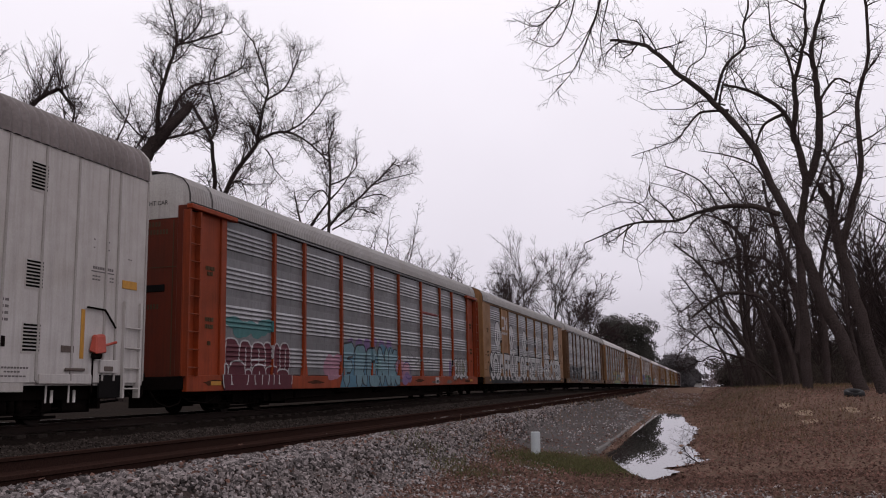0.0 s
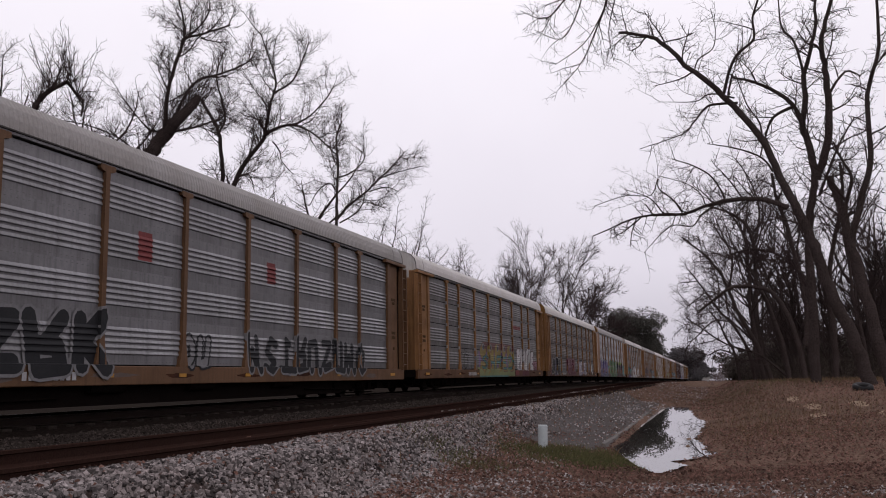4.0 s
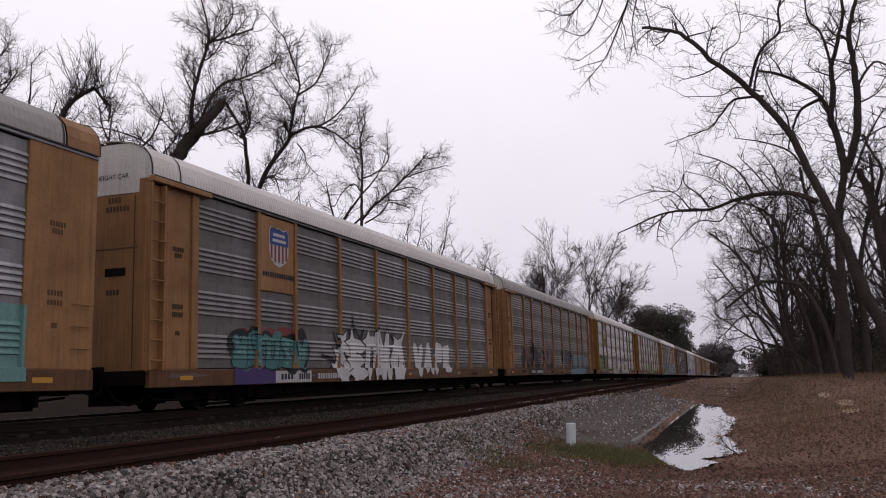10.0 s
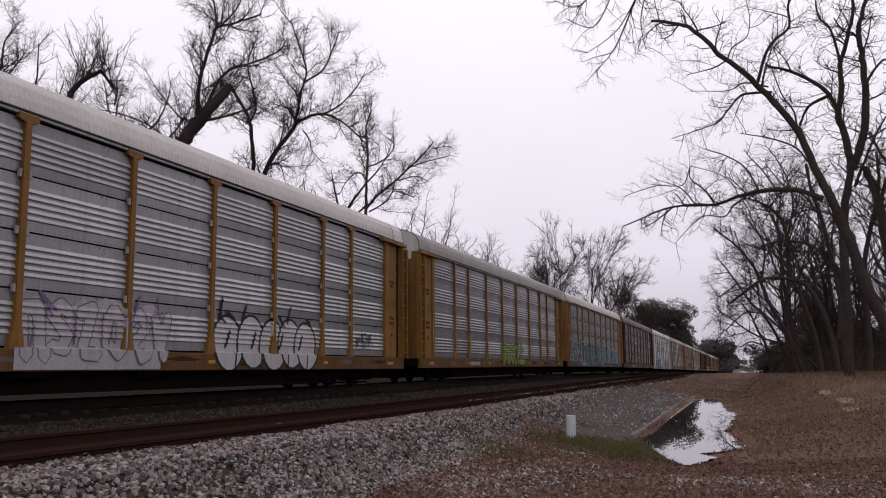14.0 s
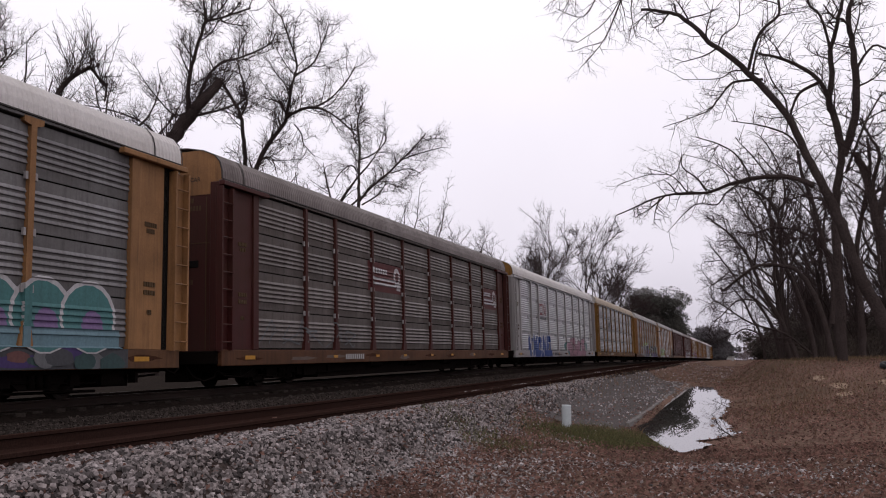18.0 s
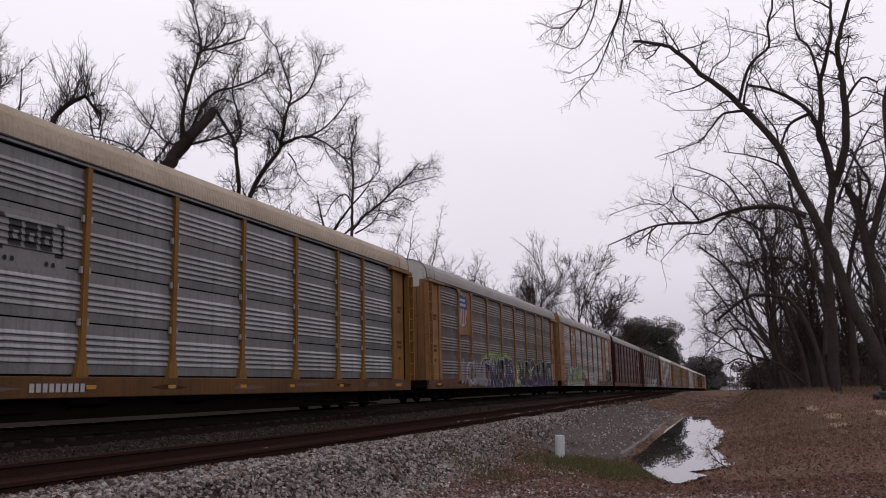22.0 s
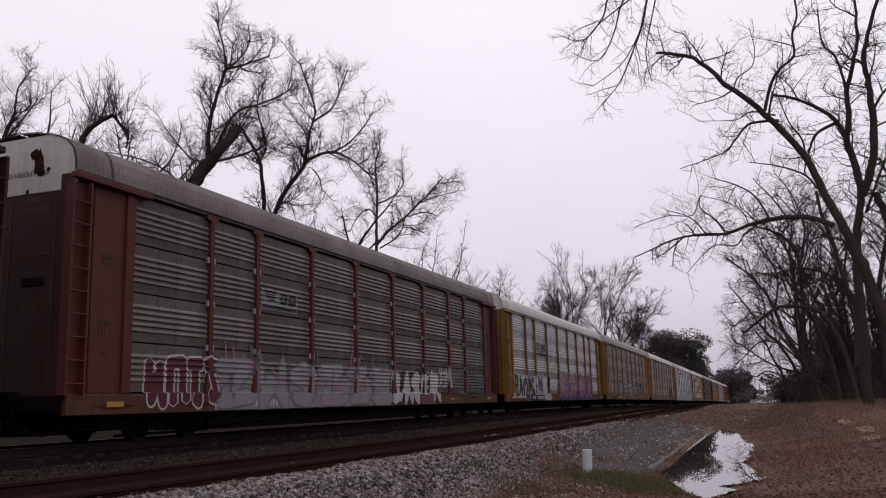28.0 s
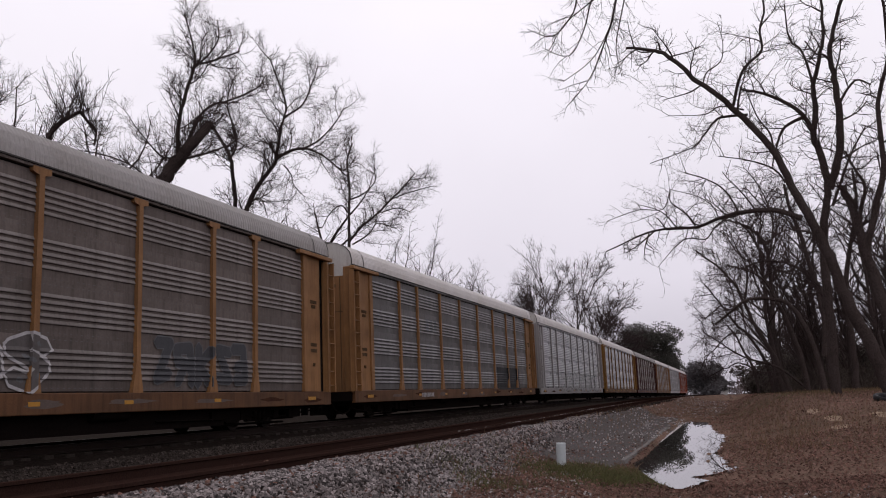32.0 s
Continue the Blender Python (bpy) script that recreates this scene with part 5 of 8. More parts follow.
    put("grab_bar", "w", pipe, car, pose(0, 25.48 - HALF, 0))

    def step():
        bm = bmesh.new()
        for d in (0, 0.62):
            add_tube(bm, [(1.44, d, 0.8), (1.44, d, 0.42)], 0.02, 6)
            add_tube(bm, [(1.47, d + 0.12, 0.66), (1.47, d + 0.12, 0.42)], 0.03, 6)
        return mesh_of(bm, M["clean_white"])
    put("step_bracket", 0, step, car, pose(0, 24.5 - HALF, 0))
    return car


def look_of(frame, panel, roof, **more):
    base = dict(frame=frame, panel=panel, roof=roof, head="white", corner="ladder", ridges=5, gap=0.0, cap=False)
    base.update(more)
    tone = {"bronze": "faded brown", "yellow": "yellow", "tan": "tan", "orange": "orange-red", "brown": "oxide-brown", "oxide_red": "oxide-red", "maroon": "dark oxide-red", "silver": "grey-white"}[frame]
    side = {"galv": "grey", "galv_dirty": "grimy grey", "galv_rust": "brown-grimed", "galv_dark": "dark-grimed", "red_panel": "dull red", "galv_bright": "bright galvanised"}[panel]
    base["label"] = base.get("label") or f"autorack railcar with {tone} frame, {side} corrugated sides" + (" and graffiti" if base.get("art") else "")
    return base


G = 0.034
up_sign = {1: (2, 3)}
STYLES = {
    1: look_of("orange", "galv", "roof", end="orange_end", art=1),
    2: look_of("tan", "galv", "roof", corner="plain", head="tan", solid={1: (0, 1, 2, 3), 7: (0, 1, 2, 3)}, plain_chord=False, art=1),
    3: look_of("bronze", "galv", "roof", cap=True, art=1),
    4: look_of("tan", "galv_dirty", "roof_white", gap=G, cap=True, art=1),
    5: look_of("tan", "galv_dark", "roof_white", gap=G, cap=True, head="yellow", end="yellow", art=1),
    6: look_of("tan", "galv", "roof", corner="plain", roof_cap=0.9, cap=True, head="yellow", end="white", art=1),
    7: look_of("tan", "galv_dirty", "roof_white", solid=up_sign, art=1),
    8: look_of("tan", "galv_rust", "roof", cap=True, art=1),
    9: look_of("yellow", "galv_bright", "roof_white", gap=G, cap=True, solid=up_sign, art=1),
    10: look_of("yellow", "galv", "roof", art=1),
    11: look_of("tan", "galv_dirty", "roof_white", gap=G, cap=True, art=1),
    12: look_of("brown", "galv_dark", "roof_dark", gap=G, head="tan", sill="sill_rust"),
    13: look_of("silver", "galv_bright", "roof_white", ridges=7, cap=True, head="yellow", art=1),
    14: look_of("yellow", "galv", "roof_tan", gap=G),
    15: look_of("tan", "galv_rust", "roof", cap=True, solid=up_sign, art=1),
    16: look_of("tan", "galv", "roof", corner="plain", head="tan", solid={1: (0, 1, 2, 3), 7: (0, 1, 2, 3)}, plain_chord=False, art=1),
    17: look_of("maroon", "red_panel", "roof", head="brown", sill="sill_rust"),
    18: look_of("oxide_red", "galv_dark", "roof_dark", end="maroon", sill="sill_rust", gap=G, cap=True, art=1),
    19: look_of("yellow", "galv_bright", "roof_white", cap=True, art=1),
    20: look_of("tan", "galv_rust", "roof", cap=True, art=1),
    21: look_of("tan", "galv_dirty", "roof_white"),
    22: look_of("silver", "galv_bright", "roof_white", ridges=7, art=1),
    23: look_of("yellow", "galv_bright", "roof_white", cap=True),
    24: look_of("brown", "galv_rust", "roof"),
    25: look_of("tan", "galv_dirty", "roof_white"),
    26: look_of("silver", "galv", "roof_white"),
    27: look_of("orange", "galv_rust", "roof_white"),
}
TRAIN = [white_car(0)] + [autorack(k, STYLES[k]) for k in range(1, 28)]


SHIFT = {1: 0.39, 2: 0.21, 3: 0.13, 4: 0.1, 5: 0.39, 6: 0.3, 7: 0.42, 8: 0.25, 9: 0.5, 11: 0.6, 12: 0.7, 13: 0.59, 14: 0.43, 15: 0.87, 16: 0.77, 17: 0.23, 18: 0.5}


def art(k, layers, label, name="graffiti"):
    moved = [(row[0], [(d - SHIFT.get(k, 0.0), z) for d, z in row[1]], *row[2:]) for row in layers]
    on_side(name, TRAIN[k], STYLES[k], moved, label)


def reporting(k, d, col="white", n=9):
    on_side("reporting_mark", TRAIN[k], STYLES[k], bars(d, d + n * 0.16, 0.68, 0.84, n, col), "stencilled marks, not readable")


def rusted_header(k):
    """Bare rusty patches on the white end of one car."""
    g = random.Random(4)
    bm = bmesh.new()
    for x, z, a, b in ((0.55, 5.45, 0.13, 0.26), (0.46, 5.62, 0.12, 0.12), (0.62, 5.25, 0.08, 0.08), (0.8, 5.3, 0.05, 0.04), (0.3, 4.9, 0.04, 0.05)):
        bm.faces.new([bm.verts.new((p, -HALF + 0.011, q)) for p, q in oval(x, z, a, b, 13, g, 0.25)])
    bmesh.ops.recalc_face_normals(bm, faces=bm.faces[:])
    part("rust_patch", bm, M["rail_rust"], TRAIN[k], "dark rust patches on the white header")


rusted_header(18)


# spray paint and emblems, car by car: place along the car and height in metres
art(1, [("red", quad(18.6, 21.0, 3.72, 3.84))], "thin orange-red bar", "side_bar")
SKULLS = []
for d, z, s in ((3.85, 3.45, 1.0), (7.65, 3.5, 0.92), (11.7, 3.4, 0.9), (15.95, 3.4, 0.82), (20.05, 3.45, 0.74), (23.4, 3.5, 0.74)):
    SKULLS += [("black", oval(d, z, 0.86 * s, 0.86 * s, 18)), ("chalk", oval(d, z, 0.78 * s, 0.78 * s, 18)), ("black", quad(d - 0.5 * s, d + 0.5 * s, z - 0.95 * s, z - 0.5 * s)), ("chalk", quad(d - 0.44 * s, d + 0.44 * s, z - 0.92 * s, z - 0.5 * s))]
    SKULLS += [("black", oval(d + e * s, z - 0.12 * s, 0.12 * s, 0.25 * s, 10)) for e in (-0.28, 0.3)] + [("black", stroke((d - 0.02, z - 0.55 * s), (d + 0.04, z - 0.4 * s), 0.06))]
    SKULLS += [("black", quad(d + (q - 2) * 0.17 * s - 0.012, d + (q - 2) * 0.17 * s + 0.012, z - 0.9 * s, z - 0.6 * s)) for q in range(5)]
art(2, SKULLS, "round white painted shapes with dark ovals")

PAINT_AT = {1: 0.24, 2: 0.12, 6: -0.2, 7: -0.06, 8: 0.42, 9: 0.08, 11: -0.05, 13: -0.14, 16: 0.05, 19: -0.15}


def sprayed(k, layers, label):
    """Spray paint given by its place along the car."""
    on_side("graffiti", TRAIN[k], STYLES[k], [(row[0], [(d + PAINT_AT.get(k, 0.0), z) for d, z in row[1]], *row[2:]) for row in layers], label)


def bubbles(spans, z0, z1, fill, line, edge, slit):
    """A row of tall rounded letter lobes with thin outlines and a slit in some of them."""
    out, g = [], random.Random(5)
    for i, (a, b, up) in enumerate(spans):
        c, w, top = (a + b) / 2, (b - a) / 2, z1 + up
        for col, e in ((line, 0.0), (fill, edge)):
            pts = []
            for q in range(20):
                t = 2 * math.pi * q / 20
                k, m = math.cos(t), math.sin(t)
                pts.append((c + (w - e) * math.copysign(abs(k) ** 0.7, k), (z0 + top) / 2 + ((top - z0) / 2 - e) * math.copysign(abs(m) ** 0.75, m)))
            out.append((col, pts))
        if i in slit:
            out.append((line, stroke((c, z0 + 0.12), (c + g.uniform(-0.06, 0.06), top - 0.22), 0.045)))
    return out


sprayed(1, blots(1.85, 4.1, 2.28, "teal", 7, 2, 0.34, 0.2) + [("maroon", quad(1.4, 5.2, 0.585, 1.3))]
        + bubbles(((3.6, 4.2, -0.02), (1.45, 2.36, 0.02), (2.28, 3.0, -0.02), (4.1, 4.68, -0.03), (2.92, 3.78, -0.04), (4.6, 5.29, 0.0)), 1.0, 1.96, "maroon", "bone", 0.045, (2, 4, 5))
        + [("bone", stroke((2.95, 1.4), (3.75, 1.42), 0.05))]
        + bubbles(((2.55, 3.05, -0.12), (3.72, 4.46, -0.02), (1.33, 1.8, 0.02), (4.38, 5.25, -0.1), (1.72, 2.66, 0.1), (2.95, 3.82, 0.02)), 0.59, 1.28, "maroon", "bone", 0.045, (1, 5))
        + [("maroon", quad(1.42, 5.2, 0.585, 0.72))], "maroon bubble letters outlined in white in two rows")
sprayed(1, blots(8.0, 9.1, 1.3, "rose", 3, 1, 0.4, 0.4) + blots(14.4, 16.2, 1.3, "rose", 3, 2, 0.42, 0.3) + blots(15.2, 16.2, 0.85, "lilac", 2, 3, 0.35, 0.2) + traced(oval(15.9, 1.2, 0.5, 0.35), 0.05, "violet") + blots(9.6, 14.2, 2.15, "lilac", 6, 4, 0.28, 0.22)
        + blots(9.5, 14.4, 1.35, "deep_sky", 6, 5, 0.6, 0.6) + [("deep_sky", quad(8.8, 14.5, 0.57, 1.15, 0.3))] + glyphs(9.1, 14.8, 0.55, 2.08, "sky", "black", 5, 3, 0.52, None, None, 0.35, 0.07, "FRENK", 0.06)
        + shards(9.2, 14.6, 1.0, 1.9, "aqua", 10, 6, 0.4, 0.07), "pale blue angular letters with black edges and pink puffs")
sprayed(1, [("lilac", quad(22.1, 22.6, 1.0, 1.7)), ("straw", quad(22.5, 25.0, 0.95, 1.75))] + glyphs(22.5, 25.1, 0.85, 1.85, "bone", "black", 5, 4, 0.3, None, None, 0.4, 0.05), "pale scrawled tag with dark edges")
sprayed(1, [("bone", quad(19.6, 20.15, 0.64, 0.92)), ("black", quad(19.7, 20.05, 0.68, 0.8, 0.05))], "small white plate on the sill")
sprayed(1, shards(16.2, 21.5, 1.3, 2.1, "grey", 12, 9, 0.7, 0.05), "faint grey scrawl")
sprayed(2, [("black", quad(1.4, 9.9, 0.585, 1.0))] + bars(6.6, 7.6, 0.7, 0.86, 4, "bone") + bars(8.3, 9.7, 0.7, 0.86, 6, "bone"), "black plate with pale marks, not readable")
sprayed(2, [q for d in (5.9, 10.0, 14.2, 18.3, 21.9) for q in ([("black", oval(d + 1.7, 2.56, 0.95, 0.3, 16), 0.1), ("chalk", oval(d + 1.7, 2.54, 0.89, 0.25, 16), 0.4), ("black", quad(d + 3.2, d + 3.42, 2.3, 3.3, 0.06), 0.1), ("chalk", quad(d + 3.25, d + 3.37, 2.3, 3.2, 0.06), 0.4)])], "white painted shoulders and raised posts")
art(2, [("black", oval(1.9, 1.25, 0.55, 0.7))] + words("SOAFRAIDOFGETTINGBORED", 1.55, 26.1, 0.68, 2.45, "chalk", "black"), "tall white block lettering edged in black")
art(2, [("black", quad(1.9 + i * 0.83 + (0.2 if r % 2 else 0), 2.3 + i * 0.83 + (0.2 if r % 2 else 0), 0.86 + 0.16 * r, 0.885 + 0.16 * r), 4) for i in range(29) for r in range(4)], "thin black brick lines across the letters")
sprayed(4, traced(oval(6.9, 1.42, 0.36, 0.38), 0.05, "black") + traced(oval(7.55, 1.4, 0.34, 0.36), 0.05, "black") + shards(7.4, 8.4, 1.6, 1.9, "black", 5, 1, 0.4, 0.05) + glyphs(8.1, 9.7, 1.02, 1.7, "pale", None, 3, 2, 0.12, None, None, 0.5, 0.0, "SEF"), "thin black and white tags")
sprayed(4, [("lilac", quad(10.1, 18.3, 0.98, 1.95)), ("brick", quad(11.0, 18.3, 1.95, 2.48)), ("olive", quad(9.9, 18.2, 0.62, 1.1)), ("teal", quad(10.0, 16.5, 0.585, 0.66))] + glyphs(10.3, 18.25, 0.9, 2.45, "gold", "brick", 5, 8, 0.5, None, None, 0.1, 0.05, "SHRED", 0.03)
        + [("brick", quad(10.9 + 1.6 * i, 11.9 + 1.6 * i, 2.1, 2.4)) for i in range(5)] + glyphs(10.7, 18.2, 1.0, 1.8, "teal", "black", 5, 8, 0.17, None, None, 0.1, 0.03, "SHRED", 0.03) + [q for i in range(5) for q in (("pale", oval(11.0 + 1.62 * i, 2.2, 0.24, 0.2)), ("black", oval(11.02 + 1.62 * i, 2.2, 0.1, 0.14)))] + shards(10.5, 18.0, 0.7, 0.9, "gold", 6, 9, 0.6, 0.1), "long yellow, brown, purple and teal block letters")
sprayed(4, blots(19.6, 24.2, 1.6, "faded", 5, 3, 0.6, 0.6) + [("faded", quad(19.3, 24.3, 0.98, 1.5)), ("red", quad(18.4, 19.4, 0.65, 0.95)), ("maroon", quad(20.4, 22.4, 0.62, 0.9))] + glyphs(19.4, 24.4, 0.95, 2.3, "chalk", "maroon", 5, 10, 0.40, None, None, 0.5, 0.055, "PHUTE") + glyphs(24.3, 25.4, 1.05, 1.6, "rose", "maroon", 2, 10, 0.3), "white letters outlined in red")
LOBES = []
for c, a, b in ((2.9, 1.05, 1.08), (4.72, 0.86, 1.1), (6.25, 0.8, 1.1), (7.75, 0.92, 1.0)):
    LOBES += [("black", oval(c, 1.38, a + 0.1, b + 0.07, 22)), ("bone", oval(c, 1.36, a + 0.03, b, 22)), ("purple", oval(c, 1.34, a - 0.02, b - 0.05, 22)), ("lilac", oval(c + 0.2, 1.7, a * 0.6, b * 0.45, 16)), ("purple", oval(c - 0.1, 1.85, a * 0.35, b * 0.3, 12))]
for c in (3.1, 5.1, 6.75, 8.3):
    LOBES += [("bone", stroke((c - 0.35, 0.72), (c + 0.12, 1.2), 0.34, 0.8)), ("black", stroke((c - 0.33, 0.74), (c + 0.1, 1.18), 0.26, 0.8)), ("black", oval(c + 0.08, 1.15, 0.2, 0.16))]
sprayed(6, blots(2.4, 3.6, 2.3, "aqua", 2, 1, 0.5, 0.3) + blots(8.4, 9.4, 1.7, "aqua", 3, 2, 0.35, 0.25) + [("purple", quad(1.7, 8.7, 0.585, 1.1)), ("black", quad(6.6, 8.8, 0.585, 0.75))] + LOBES + [("black", quad(8.6, 8.82, 0.65, 1.95, 0.1))], "fat purple bubble letters with black edges")
sprayed(6, [("brick", quad(9.3, 10.2, 0.6, 1.0)), ("rose", oval(9.9, 1.15, 0.6, 0.4))] + blots(10.4, 16.8, 2.0, "lilac", 9, 3, 0.5, 0.38) + [("green", quad(10.2, 16.6, 0.585, 1.7))] + glyphs(10.2, 16.9, 0.7, 2.35, "green", "moss", 6, 17, 0.46, None, None, 1.2, 0.05) + shards(10.4, 16.6, 0.7, 2.1, "lime", 14, 4, 0.45, 0.09) + shards(10.4, 16.8, 0.7, 2.0, "bone", 8, 5, 0.5, 0.06), "green angular letters edged in lilac")
sprayed(6, blots(17.4, 24.6, 2.2, "lime", 10, 6, 0.5, 0.22) + [("teal", quad(17.3, 18.2, 0.7, 2.0)), ("aqua", quad(24.3, 25.9, 0.75, 2.1))] + blots(18.2, 24.4, 1.5, "maroon", 6, 7, 0.7, 0.6) + glyphs(17.9, 24.6, 0.62, 2.15, "black", "brick", 4, 18, 0.40, "red", None, 0.9, 0.05, "NEXT") + shards(18.0, 24.4, 0.7, 2.0, "rose", 12, 8, 0.5, 0.05), "black and brick-red angular letters on lime and teal")
sprayed(7, blots(3.5, 7.0, 1.72, "red", 5, 1, 0.55, 0.32) + blots(3.4, 7.2, 1.45, "black", 6, 2, 0.5, 0.55) + [("violet", quad(3.3, 5.3, 0.585, 1.0))] + blots(3.5, 7.1, 1.4, "teal", 6, 3, 0.45, 0.45) + glyphs(3.3, 7.3, 0.95, 1.85, "teal", "black", 5, 19, 0.46, "aqua", None, 0.1, 0.035), "teal letters edged in black with a red halo")
sprayed(7, [("bone", quad(5.2, 7.35, 0.6, 0.92))] + bars(5.6, 6.3, 0.68, 0.84, 4, "black") + bars(6.6, 7.25, 0.68, 0.84, 5, "black"), "white plate with dark marks, not readable")
sprayed(7, shards(8.8, 14.6, 1.0, 1.9, "black", 22, 4, 0.7, 0.16) + glyphs(9.0, 14.7, 0.62, 2.05, "chalk", "black", 5, 20, 0.36, None, None, 1.1, 0.045) + shards(9.2, 14.5, 0.8, 1.9, "chalk", 14, 5, 0.6, 0.12), "white angular letters with dark edges")
sprayed(7, glyphs(15.8, 20.2, 0.72, 2.0, "chalk", "grey", 4, 6, 0.42, None, None, 0.3, 0.03, "VAPE", 0.04) + piece("tag", 21.3, 24.6, 1.25, 1.8, "pale", None, None, 4, 21), "white letters and a thin tag")
sprayed(8, blots(3.6, 11.4, 1.5, "black", 9, 1, 0.75, 0.55) + shards(3.6, 11.2, 0.95, 1.9, "brick", 24, 2, 0.9, 0.26) + shards(3.8, 11.2, 1.0, 1.9, "red", 8, 3, 0.6, 0.12) + shards(3.8, 11.0, 1.0, 1.9, "black", 14, 4, 0.7, 0.2) + shards(4.0, 11.2, 1.2, 2.0, "bone", 6, 5, 0.8, 0.035) + traced(oval(9.9, 1.8, 0.5, 0.4), 0.035, "pale"), "smeared black and dull red letters")
sprayed(8, [("black", quad(4.5, 8.6, 0.6, 0.97))] + bars(5.2, 6.2, 0.7, 0.86, 4, "bone") + bars(6.5, 7.9, 0.7, 0.86, 6, "bone") + [("brick", quad(8.6, 9.2, 0.65, 0.97))], "black plate with pale marks, not readable")
sprayed(8, blots(14.6, 18.4, 1.75, "black", 5, 6, 0.6, 0.5) + glyphs(14.5, 18.5, 1.08, 2.2, "black", "pale", 4, 24, 0.4, None, None, 0.1, 0.035, "TONS"), "black letters with thin pale edges")
sprayed(8, [("deep_sky", quad(19.0, 24.0, 0.98, 1.7)), ("sky", quad(17.2, 23.2, 0.585, 0.97, 0.2))] + blots(19.1, 24.0, 1.6, "sky", 5, 7, 0.5, 0.4) + glyphs(19.0, 24.3, 1.1, 1.95, "pale", "deep_sky", 7, 25, 0.2, None, None, 0.4, 0.03), "pale blue wash with small white letters")
sprayed(8, traced(oval(23.7, 3.1, 0.3, 0.42), 0.05, "bone") + traced(oval(24.3, 3.15, 0.3, 0.36), 0.05, "bone") + traced(oval(24.2, 2.75, 0.36, 0.24), 0.05, "bone") + [("bone", stroke((23.6, 2.05), (23.6, 2.7), 0.05)), ("bone", stroke((24.2, 2.1), (24.2, 2.55), 0.05))], "thin white outlined letters")
sprayed(9, blots(9.5, 13.2, 1.4, "mist", 6, 1, 0.5, 0.52) + [("mist", quad(9.2, 13.2, 0.6, 1.4))] + glyphs(9.3, 13.6, 0.75, 1.9, "mist", "grey", 6, 28, 0.34, None, None, 0.3, 0.03) + shards(9.5, 13.2, 1.0, 1.8, "lilac", 10, 2, 0.5, 0.05), "faded lilac-white bubble letters")
sprayed(9, [q for i, c in enumerate((15.85, 16.95, 18.0, 18.95, 19.85)) for q in (("black", oval(c, 1.22 + 0.06 * (i % 2), 0.68, 0.72, 18)), ("bone", oval(c, 1.22 + 0.06 * (i % 2), 0.6, 0.65, 18)))] + [q for c in (15.8, 17.0, 18.4, 19.5) for q in (("black", stroke((c, 1.15), (c + 0.15, 1.5), 0.1, 0.8)), ("black", stroke((c + 0.3, 0.6), (c + 0.35, 1.0), 0.06, 0.8)))] + shards(15.4, 20.2, 1.75, 1.9, "black", 8, 3, 0.4, 0.1) + piece("tag", 23.3, 24.6, 1.2, 1.8, "black", None, None, 3, 30), "white bubble letters edged in black")
sprayed(11, [("brick", quad(0.9, 8.2, 0.98, 2.15)), ("white", quad(1.3, 7.4, 0.98, 2.1))] + glyphs(0.9, 7.5, 0.95, 2.4, "teal", "black", 4, 33, 0.56, None, "bone", 0.1, 0.07, "ROXO", 0.05) + shards(1.2, 7.2, 1.0, 2.0, "moss", 12, 1, 0.6, 0.24) + shards(1.2, 7.2, 1.2, 2.3, "aqua", 14, 2, 0.5, 0.14) + [("lilac", oval(3.9, 1.3, 0.16, 0.3)), ("rose", oval(6.6, 1.5, 0.2, 0.5))], "teal bubble letters with black and white edges")
sprayed(11, [("slate", quad(1.0, 25.7, 0.585, 0.97))] + mottled(1.4, 25.3, 0.68, 0.86, ("violet", "moss", "slate", "grey", "brick", "moss", "deep_sky", "violet"), 60, 3) + bars(5.1, 5.9, 0.68, 0.84, 4, "bone") + bars(6.1, 7.3, 0.68, 0.84, 6, "bone"), "blotched purple and teal paint along the sill")
sprayed(11, blots(8.0, 14.2, 1.75, "brick", 8, 4, 0.55, 0.4) + [("teal", quad(8.2, 14.0, 0.98, 1.7))] + glyphs(8.0, 14.1, 0.95, 2.3, "teal", "black", 6, 34, 0.3, None, None, 0.6, 0.08) + shards(8.2, 14.0, 1.0, 1.9, "black", 10, 5, 0.5, 0.1) + shards(8.2, 14.0, 1.0, 2.0, "aqua", 14, 6, 0.4, 0.08), "dark teal angular letters with black edges")
sprayed(11, [("sky", quad(14.2, 20.1, 0.98, 1.95)), ("brick", quad(13.9, 14.4, 1.2, 2.1))] + glyphs(14.2, 20.2, 1.0, 2.2, "sky", "black", 6, 35, 0.3, None, "bone", 0.8, 0.06) + shards(14.4, 20.0, 1.0, 2.0, "deep_sky", 9, 7, 0.5, 0.12) + [q for i in range(4) for q in (("bone", oval(21.0 + 1.2 * i, 1.58, 0.78, 0.72, 18)), ("teal", oval(21.0 + 1.2 * i, 1.55, 0.7, 0.66, 18)), ("lilac", oval(21.1 + 1.2 * i, 1.4, 0.3, 0.32)))] + [("sky", quad(20.5, 25.5, 0.98, 1.35))], "pale blue letters and aqua bubbles")
sprayed(13, glyphs(3.6, 9.9, 0.55, 1.92, "blue", "chalk", 5, 38, 0.62, None, None, 0.5, 0.09, "HKENR", 0.08) + shards(4.2, 9.6, 0.6, 1.1, "chalk", 9, 1, 0.5, 0.09) + [("blue", quad(5.0, 6.2, 0.585, 1.4)), ("blue", quad(7.4, 9.6, 0.6, 1.0, 0.3))], "blue angular letters edged in white")
